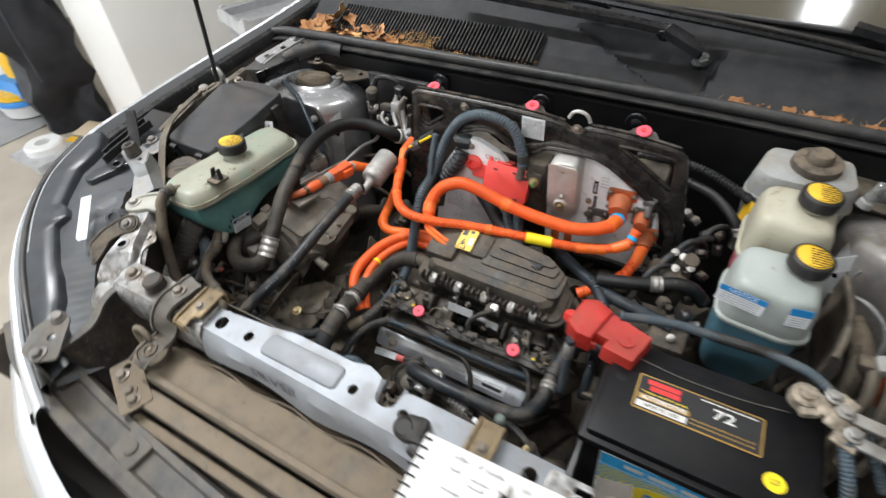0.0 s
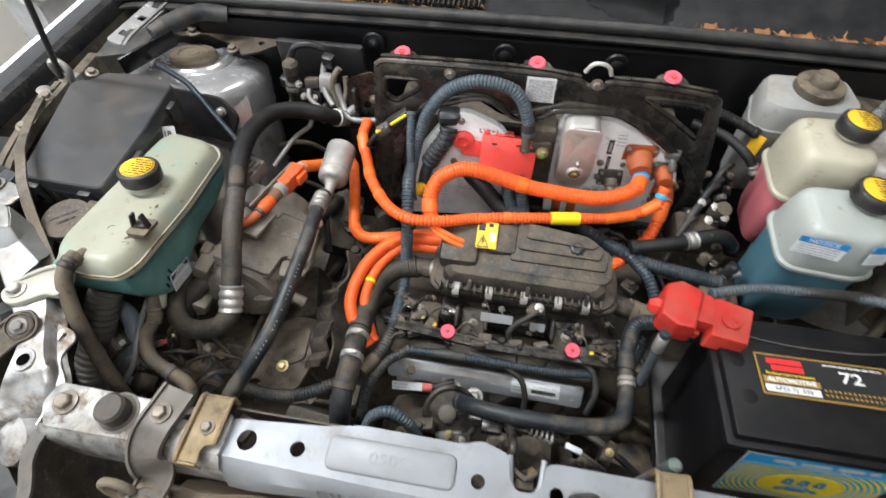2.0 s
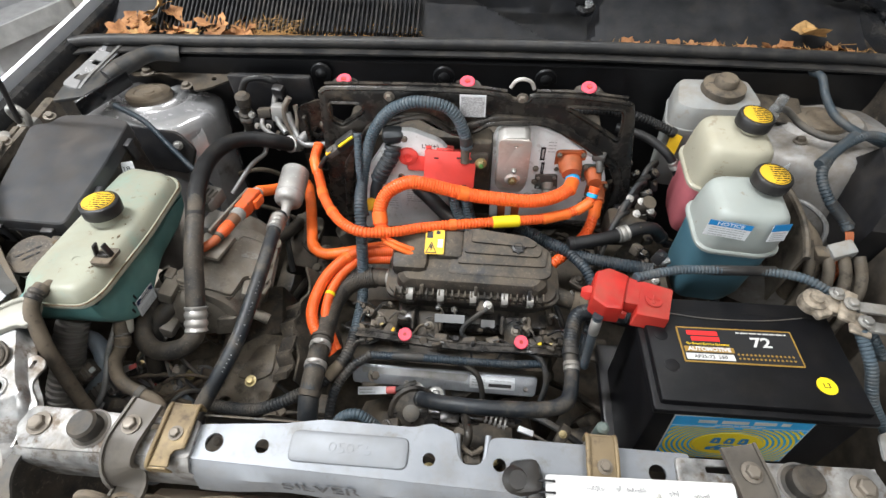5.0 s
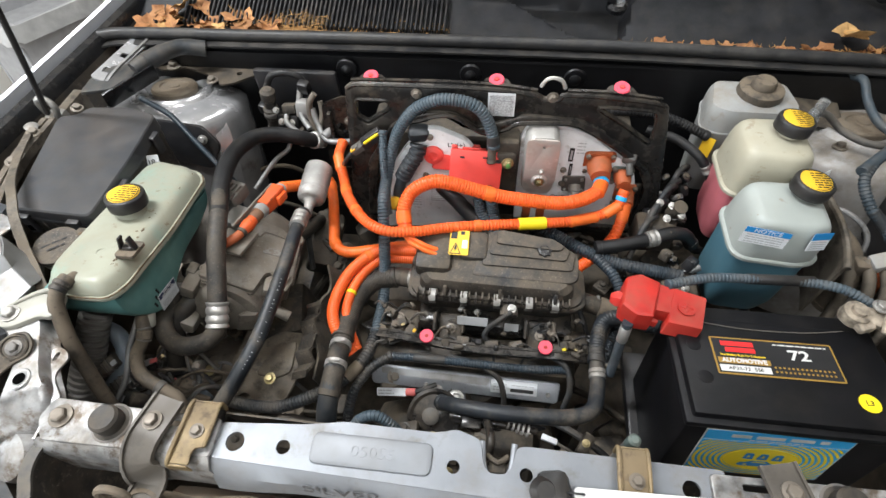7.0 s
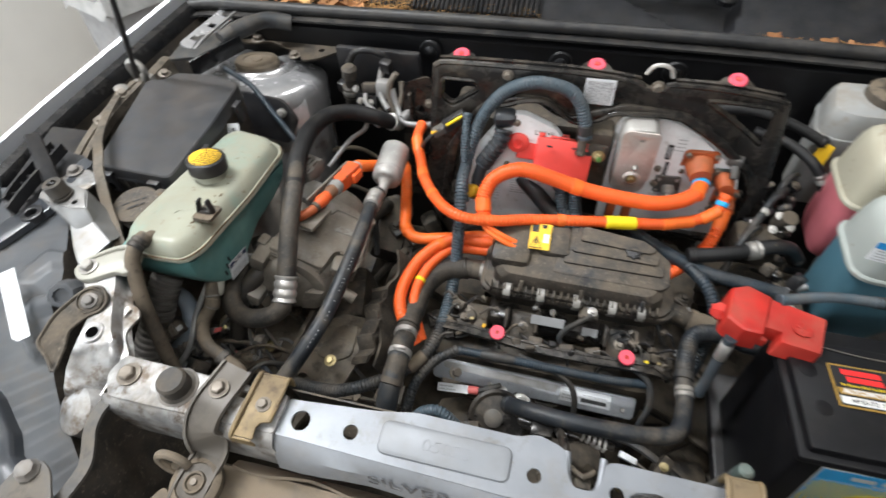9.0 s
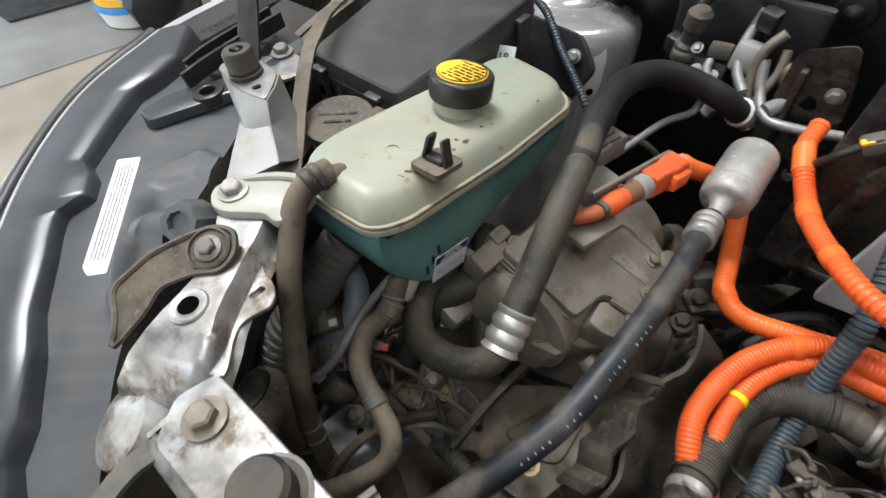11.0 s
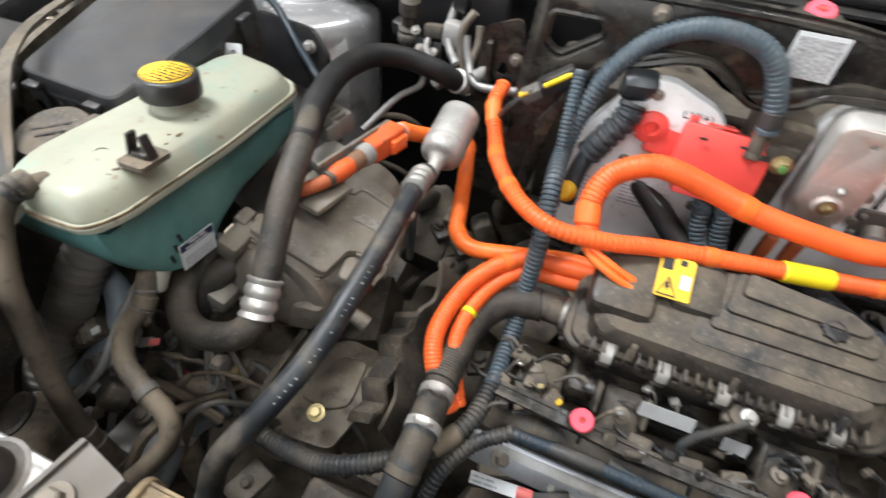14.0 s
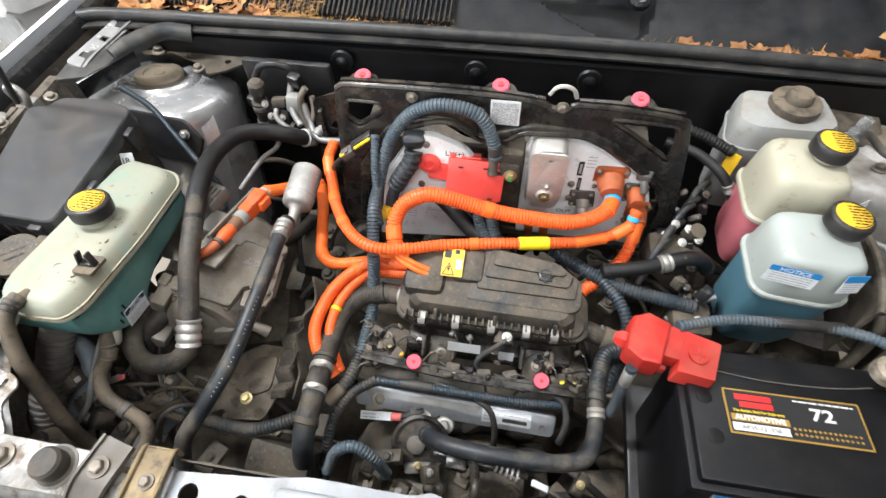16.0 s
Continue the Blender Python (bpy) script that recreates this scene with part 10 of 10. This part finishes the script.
for p, rz, cl in (((-0.527, 0.146, 0.739), 30, "pinksleeve"), ((-0.499, 0.089, 0.765), -20, "labelg"), ((-0.543, 0.124, 0.785), 60, "labelg"), ((-0.505, 0.118, 0.752), 15, "labelw"), ((-0.470, 0.142, 0.700), -35, "pinksleeve")):
    cn = thing("wiring_plug", p, "small dark wiring plug with a coloured lock clip", "connector", "deep plugs")
    pm = pose(*p, 20, -15, rz)
    part("shell", moved(box((0, 0, 0), (0.036, 0.022, 0.020), 0.004), pm), M["conduitk"], cn)
    part("collar", moved(box((0.016, 0, 0), (0.012, 0.026, 0.024), 0.003), pm), M["blackd"], cn)
    part("clip", moved(box((-0.006, -0.004, 0.011), (0.010, 0.010, 0.004), 0.001), pm), M[cl], cn)
    part("tail", moved(tube([(-0.018, 0, 0), (-0.04, 0.004, -0.004), (-0.06, 0.016, -0.03)], 0.0055, 8), pm), M["conduitk"], cn)
tray2 = thing("underbody_shield", (-0.49, 0.08, 0.58), "pale grey dented splash panel low in the corner", "panel")
part("sheet", plate(rounded([(-0.060, -0.05), (0.050, -0.045), (0.060, 0.04), (-0.02, 0.055)], 0.012), [rounded(rect(-0.005, -0.010, 0.008, 0.012), 0.004)], 0.003, pose(-0.505, 0.082, 0.612, 20, -12, 25)), M["aluold"], tray2)
horn = thing("horn_cover", (-0.53, 0.03, 0.76), "dusty brown domed plastic cover below the rail", "cover")
hd, hw = Vector((0.70, -0.60, 0.25)).normalized(), Vector((0.62, 0.74, 0.0)).normalized()
part("shell", loft([[Vector((-0.528, 0.026, 0.765 + z)) + hd * (0.054 * g * math.cos(a)) + hw * (0.030 * g * math.sin(a)) for a in np.linspace(0, 2 * math.pi, 28, endpoint=False)] for g, z in ((1.0, -0.05), (1.0, 0.0), (0.95, 0.012), (0.82, 0.021), (0.6, 0.027), (0.3, 0.030))], True, True), M["rubberd"], horn)
part("dent", loft([[Vector((-0.540, 0.036, 0.786 + z)) + hd * (0.026 * g * math.cos(a)) + hw * (0.014 * g * math.sin(a)) for a in np.linspace(0, 2 * math.pi, 20, endpoint=False)] for g, z in ((1.0, 0.0), (0.96, 0.007), (0.8, 0.009), (0.7, 0.006))], True, True), M["blackd"], horn)
fold = thing("splash_guard", (-0.465, 0.08, 0.70), "silver-grey folded steel splash guard with a slot", "guard")
part("sheet", plate(rounded([(-0.500, 0.040), (-0.492, 0.092), (-0.455, 0.098), (-0.432, 0.076), (-0.440, 0.040)], 0.008), [rounded([(-0.468, 0.080), (-0.461, 0.083), (-0.456, 0.076), (-0.463, 0.073)], 0.003)], 0.003, pose(0, 0, 0.722)), M["aluold"], fold)
part("flange", box((-0.470, 0.040, 0.712), (0.060, 0.003, 0.022), 0.001), M["aluold"], fold)
ptag = thing("printed_tag", (-0.443, 0.214, 0.775), "narrow cream tag with small print on a hose", "tag")
PG = frame3((-0.443, 0.214, 0.782), (0.55, 0.80, 0.0), (-0.74, 0.5, 0.35))
part("strip", plate(rounded(rect(-0.021, -0.006, 0.021, 0.006), 0.002), [], 0.0012, PG), M["hdpe4"], ptag)
bars("print", [(-0.017, 0.015, -0.001)], PG @ Matrix.Translation((0, 0, 0.0013)), M["ink"], ptag, 0.004, 3)
for p, c in (((-0.532, 0.122, 0.800), "blackd"), ((-0.497, 0.116, 0.780), "blackp"), ((-0.515, 0.105, 0.775), "strip")):
    cn = thing("wiring_plug", p, "small dirty wiring plug clipped to a slim pipe", "connector", "deep plugs")
    pm = pose(*p, 25, -20, 40)
    part("shell", moved(box((0, 0, 0), (0.034, 0.020, 0.018), 0.003), pm), M[c], cn)
    for k in range(3):
        part("shell_rib", moved(box((-0.010 + 0.008 * k, 0, 0.0), (0.002, 0.023, 0.021), 0.0008, None, 1), pm), M["strip"], cn)
    part("clip", moved(box((0.014, -0.004, 0.010), (0.009, 0.007, 0.003), 0.001), pm), M["labelg"], cn)
rc = random.Random(8)
for i in range(26):
    x, y = rc.uniform(-0.56, -0.40), rc.uniform(0.07, 0.20)
    z = rc.uniform(0.70, 0.765)
    a = rc.uniform(0, 6.28)
    l = rc.uniform(0.025, 0.06)
    dx, dy = math.cos(a) * l, math.sin(a) * l
    t_ = thing("wiring_branch", (x, y, z), "thin dusty wiring branch below the reservoir", "wire", "corner wiring")
    part("wire", tube([(x - dx, y - dy, z - 0.03), (x - dx * 0.3, y - dy * 0.4, z), (x + dx * 0.4, y + dy * 0.3, z + 0.006), (x + dx, y + dy, z - 0.03)], rc.uniform(0.002, 0.006), 8, step=0.008), M[rc.choice(["conduitk", "rubberd", "strip", "aluold", "rubberd", "conduit"])], t_)
for i in range(16):
    x, y, z = rc.uniform(-0.56, -0.43), rc.uniform(0.06, 0.19), rc.uniform(0.68, 0.74)
    t_ = thing("small_fitting", (x, y, z), "small dirty metal fitting near the beam", "fitting", "corner fittings")
    part("fitting", box((x, y, z), (rc.uniform(0.010, 0.030), rc.uniform(0.008, 0.022), rc.uniform(0.008, 0.018)), 0.003, (rc.uniform(-30, 30), rc.uniform(-30, 30), rc.uniform(0, 90))), M[rc.choice(["aludust", "frame", "strip", "blackd", "aluold"])], t_)
    part("bolt", bolt_bm((x, y, z + 0.006), (rc.uniform(-0.4, 0.4), -0.3, 1), rc.uniform(0.004, 0.007)), M[rc.choice(["boltb", "bolt", "brace"])], t_)
# pale panel and pipes beside the bottles
pan = thing("inner_panel", (0.565, 0.42, 0.72), "dirty grey-brown inner panel beside the coolant bottles", "panel")
part("sheet", solid([[(0.520 + 0.012 * math.sin(t * 3), 0.47 - 0.13 * t, 0.905 - 0.02 * t - h) for t in np.linspace(0, 1, 8)] for h in (0.0, 0.05, 0.12)], 0.004), M["shieldbrown"], pan)
part("bead", tube([(0.521 + 0.012 * math.sin(t * 3), 0.47 - 0.13 * t, 0.906 - 0.02 * t) for t in np.linspace(0, 1, 8)], 0.005, 8), M["shieldbrown"], pan)
for k_, (x, y) in enumerate(((0.555, 0.345), (0.578, 0.330), (0.600, 0.322), (0.622, 0.318))):
    pipe([(x, y + 0.05, 0.86), (x + 0.004, y + 0.02, 0.84), (x + 0.006, y, 0.80), (x + 0.004, y - 0.02, 0.70)], 0.0085, "dirty bent metal pipe beside the battery", "shieldbrown")
hose([(0.545, 0.43, 0.86), (0.562, 0.40, 0.85), (0.572, 0.375, 0.82), (0.565, 0.36, 0.76)], 0.018, "rubberd", "wide dusty brown hose beside the coolant bottle")

# dark castings, pipes and wires low in the bay
rnd = random.Random(11)
under = thing("drivetrain_casting", (0, 0.3, 0.35), "grimy dark drivetrain castings deep in the bay", "drivetrain")
for i in range(46):
    x, y = rnd.uniform(-0.66, 0.66), rnd.uniform(0.06, 0.70)
    z = rnd.uniform(0.42, 0.62)
    part("casting", box((x, y, z), (rnd.uniform(0.04, 0.14), rnd.uniform(0.04, 0.12), rnd.uniform(0.04, 0.14)), 0.012, (rnd.uniform(-25, 25), rnd.uniform(-25, 25), rnd.uniform(0, 90))), M["deep"], under)
for i in range(46):
    x, y, z = rnd.uniform(-0.58, 0.60), rnd.uniform(0.07, 0.66), rnd.uniform(0.54, 0.665)
    a = rnd.uniform(0, 6.28)
    l = rnd.uniform(0.06, 0.14)
    dx, dy = math.cos(a) * l, math.sin(a) * l
    pts = [(x - dx, y - dy, z - 0.06), (x - dx * 0.4, y - dy * 0.3, z), (x + dx * 0.4, y + dy * 0.5, z + 0.01), (x + dx, y + dy, z - 0.07)]
    t_ = thing("wiring_branch", pts[0], "thin dark wiring branch deep in the bay", "wire", "deep wiring")
    part("wire", tube(pts, rnd.uniform(0.003, 0.009), 8, step=0.012), M[rnd.choice(["conduitk", "rubber", "deep", "rubberd", "conduitk", "frame"])], t_)
for i in range(34):
    x, y, z = rnd.uniform(-0.55, 0.33), rnd.uniform(0.06, 0.60), rnd.uniform(0.60, 0.68)
    t_ = thing("small_fitting", (x, y, z), "small dirty metal fitting deep in the bay", "fitting", "deep fittings")
    part("fitting", joined(bolt_bm((x, y, z), (rnd.uniform(-0.6, 0.6), rnd.uniform(-0.6, 0.2), 1), rnd.uniform(0.005, 0.010)), box((x, y, z - 0.01), (rnd.uniform(0.02, 0.05), rnd.uniform(0.02, 0.05), 0.014), 0.004, (0, 0, rnd.uniform(0, 90)))), M[rnd.choice(["bolt", "frame", "aludust", "deep", "frame"])], t_)
box_l = thing("relay_module", (-0.235, 0.085, 0.66), "dusty black plastic module behind the beam", "module")
part("body", box((-0.245, 0.085, 0.685), (0.10, 0.05, 0.05), 0.010, (20, 0, -6)), M["blackd"], box_l)

# ---- notebook on the beam ----
note = thing("notebook", (0.21, -0.04, 0.955), "white spiral notebook page with handwriting", "notebook")
NM = frame3((0.118, -0.010, 0.972), (0.999, 0.03, 0.0), (-0.03, 1.0, 0.12))
part("cover", plate(rounded(rect(0.0, -0.140, 0.182, 0.0), 0.004), [], 0.002, NM @ Matrix.Translation((0, 0, -0.004))), M["labelg"], note, "card backing")
pg = part("page", plate(rounded(rect(0.0, -0.140, 0.182, 0.0), 0.004), [circle(0.008, -0.006 - 0.0105 * i, 0.0018, 8) for i in range(13)], 0.0018, NM), M["paper"], note)
rw = random.Random(8)
for x0, y, n_ in ((0.040, -0.012, 7), (0.068, -0.011, 2), (0.078, -0.012, 8), (0.118, -0.013, 4), (0.142, -0.014, 6), (0.142, -0.021, 7), (0.160, -0.022, 8), (0.040, -0.025, 5), (0.066, -0.026, 8), (0.096, -0.025, 9), (0.066, -0.033, 7), (0.092, -0.033, 6), (0.112, -0.034, 3), (0.040, -0.046, 9), (0.074, -0.047, 6), (0.104, -0.046, 8), (0.038, -0.060, 7), (0.066, -0.060, 9), (0.118, -0.061, 7), (0.040, -0.075, 9), (0.080, -0.076, 7), (0.114, -0.075, 9), (0.042, -0.092, 8), (0.076, -0.092, 8)):
    ink, x = [], x0
    for k in range(n_):
        top = rw.choice((0.0018, 0.0018, 0.0021, 0.0036))
        ink += [(x, y, 0.0021), (x + 0.0005, y + top, 0.0021), (x + 0.0013, y + top * rw.uniform(0.7, 1.0), 0.0021), (x + 0.0015, y + rw.uniform(-0.0003, 0.0004), 0.0021)]
        if rw.random() < 0.15:
            ink.append((x + 0.0016, y - 0.0016, 0.0021))
        x += rw.uniform(0.0022, 0.0030)
    part("handwriting", moved(tube(ink, 0.00022, 4, step=0.0009), NM), M["penink"], pg)
for i in range(12):
    y = -0.006 - 0.0105 * i
    part("spiral_ring", moved(tube([(0.009, y, -0.004), (-0.003, y, -0.005), (-0.006, y, 0.001), (-0.001, y, 0.005), (0.009, y, 0.003)], 0.0010, 6, step=0.002), NM), M["ink"], note)
pen = thing("pen", (0.20, -0.06, 0.975), "dark pen lying on the notebook", "pen")
part("barrel", moved(rod_bm((0.105, -0.025, 0.007), (0.090, -0.110, 0.007), 0.0045), NM), M["rubber2"], pen)
part("nib", moved(lathe([(0.004, 0), (0.001, 0.012)], (0.105, -0.025, 0.007), (0.17, 0.98, 0), 12), NM), M["satin"], pen)
clampb = thing("black_clip", (0.10, 0.0, 0.955), "glossy black lump of plastic beside the notebook", "clip")
part("body", joined(box((0.100, -0.012, 0.962), (0.032, 0.034, 0.018), 0.008, (0, 0, 10)), lathe([(0.012, 0), (0.014, 0.008), (0.009, 0.016)], (0.088, -0.014, 0.958), (0.2, -0.2, 1), 20), box((0.112, -0.028, 0.954), (0.022, 0.02, 0.02), 0.006)), M["rubber2"], clampb)

# ---- dry leaves and pine needles on the cowl ----
def leaf(p, size, seed, mat_):
    r_ = random.Random(seed)
    bm = bmesh.new()
    n_ = 15
    curl = r_.uniform(0.2, 0.5)
    rim = []
    for i in range(n_):
        a = 2 * math.pi * i / n_
        lob = 1 + 0.28 * math.cos(5 * a + 0.4) + r_.uniform(-0.12, 0.12)
        x, y = size * lob * math.cos(a), size * 0.8 * lob * math.sin(a)
        rim.append((x, y, size * curl * (abs(math.sin(a)) ** 2) + r_.uniform(-0.15, 0.15) * size))
    mid = [(x * 0.5, y * 0.5, z * 0.25 + r_.uniform(-0.05, 0.05) * size) for x, y, z in rim]
    c = bm.verts.new((0, 0, 0))
    m_ = [bm.verts.new(q) for q in mid]
    o_ = [bm.verts.new(q) for q in rim]
    for i in range(n_):
        j = (i + 1) % n_
        bm.faces.new((c, m_[i], m_[j]))
        bm.faces.new((m_[i], o_[i], o_[j], m_[j]))
    bm.transform(pose(*p, r_.uniform(-35, 35), r_.uniform(-35, 35), r_.uniform(0, 360)))
    l_ = thing("dry_leaf", p, "curled dry brown leaf lying on the cowl", "leaf", "dry leaves")
    part("blade", bm, M[mat_], l_)
    part("stalk", tube([Vector(p), Vector(p) + Vector((r_.uniform(-1, 1), r_.uniform(-1, 1), 0.3)) * size * 0.7, Vector(p) + Vector((r_.uniform(-1, 1), r_.uniform(-1, 1), 0.3)) * size * 1.3], 0.0007, 5, step=0.004), M["needle"], l_)


def needles(name, n_, x0, x1, y0, y1, zf, seed, label):
    r_ = random.Random(seed)
    vs, fs = [], []
    for i in range(n_):
        x, y = r_.uniform(x0, x1), y0 + (y1 - y0) * r_.random() ** 1.6
        z = zf(y) + r_.uniform(0.001, 0.012)
        a, l, w = r_.gauss(0.0, 0.9), r_.uniform(0.012, 0.034), 0.0008
        d = Vector((math.cos(a), math.sin(a), r_.uniform(-0.25, 0.35))) * l
        s = Vector((-math.sin(a), math.cos(a), 0)) * w
        b = len(vs)
        p = Vector((x, y, z))
        m_ = p + d * 0.5 + Vector((0, 0, r_.uniform(0, 0.003)))
        vs += [p - s, p + s, p + Vector((0, 0, w)), m_ - s, m_ + s, m_ + Vector((0, 0, w)), p + d]
        fs += [(b, b + 1, b + 4, b + 3), (b + 1, b + 2, b + 5, b + 4), (b + 2, b, b + 3, b + 5), (b + 3, b + 4, b + 6), (b + 4, b + 5, b + 6), (b + 5, b + 3, b + 6)]
    me = bpy.data.meshes.new(name)
    me.from_pydata([tuple(v) for v in vs], [], fs)
    return tagged(finish(name, me, M["needle"]), label, "pine needles", kind="stuff")


def cowl_z(y):
    return float(np.interp(y - 0.006, [p[0] for p in prof], [p[1] for p in prof]))


rl = random.Random(21)
for i in range(30):
    x = rl.uniform(-0.74, -0.46) if i < 26 else rl.uniform(-0.47, -0.40)
    y = rl.uniform(0.80, 0.855)
    leaf((x, y, cowl_z(y) + rl.uniform(0.006, 0.022)), rl.uniform(0.014, 0.027), i, "leafy" if i in (3, 9, 17) else "leaf")
leaf((-0.655, 0.850, 0.962), 0.034, 77, "leafy")
for i in range(34):
    x = rl.uniform(0.28, 0.78)
    y = rl.uniform(0.795, 0.825)
    leaf((x, y, cowl_z(y) + rl.uniform(0.005, 0.015)), rl.uniform(0.010, 0.020), 100 + i, "leaf")
leaf((0.655, 0.835, 0.945), 0.034, 177, "leafy")
needles("pine_needles", 420, -0.60, -0.10, 0.795, 0.85, cowl_z, 5, "tangle of dry pine needles on the cowl")
needles("pine_needles", 160, -0.46, -0.36, 0.80, 0.85, lambda y: cowl_z(y) + 0.012, 6, "heap of dry pine needles on the cowl")
needles("pine_needles", 700, 0.24, 0.80, 0.79, 0.822, cowl_z, 7, "drift of dry pine needles on the cowl")
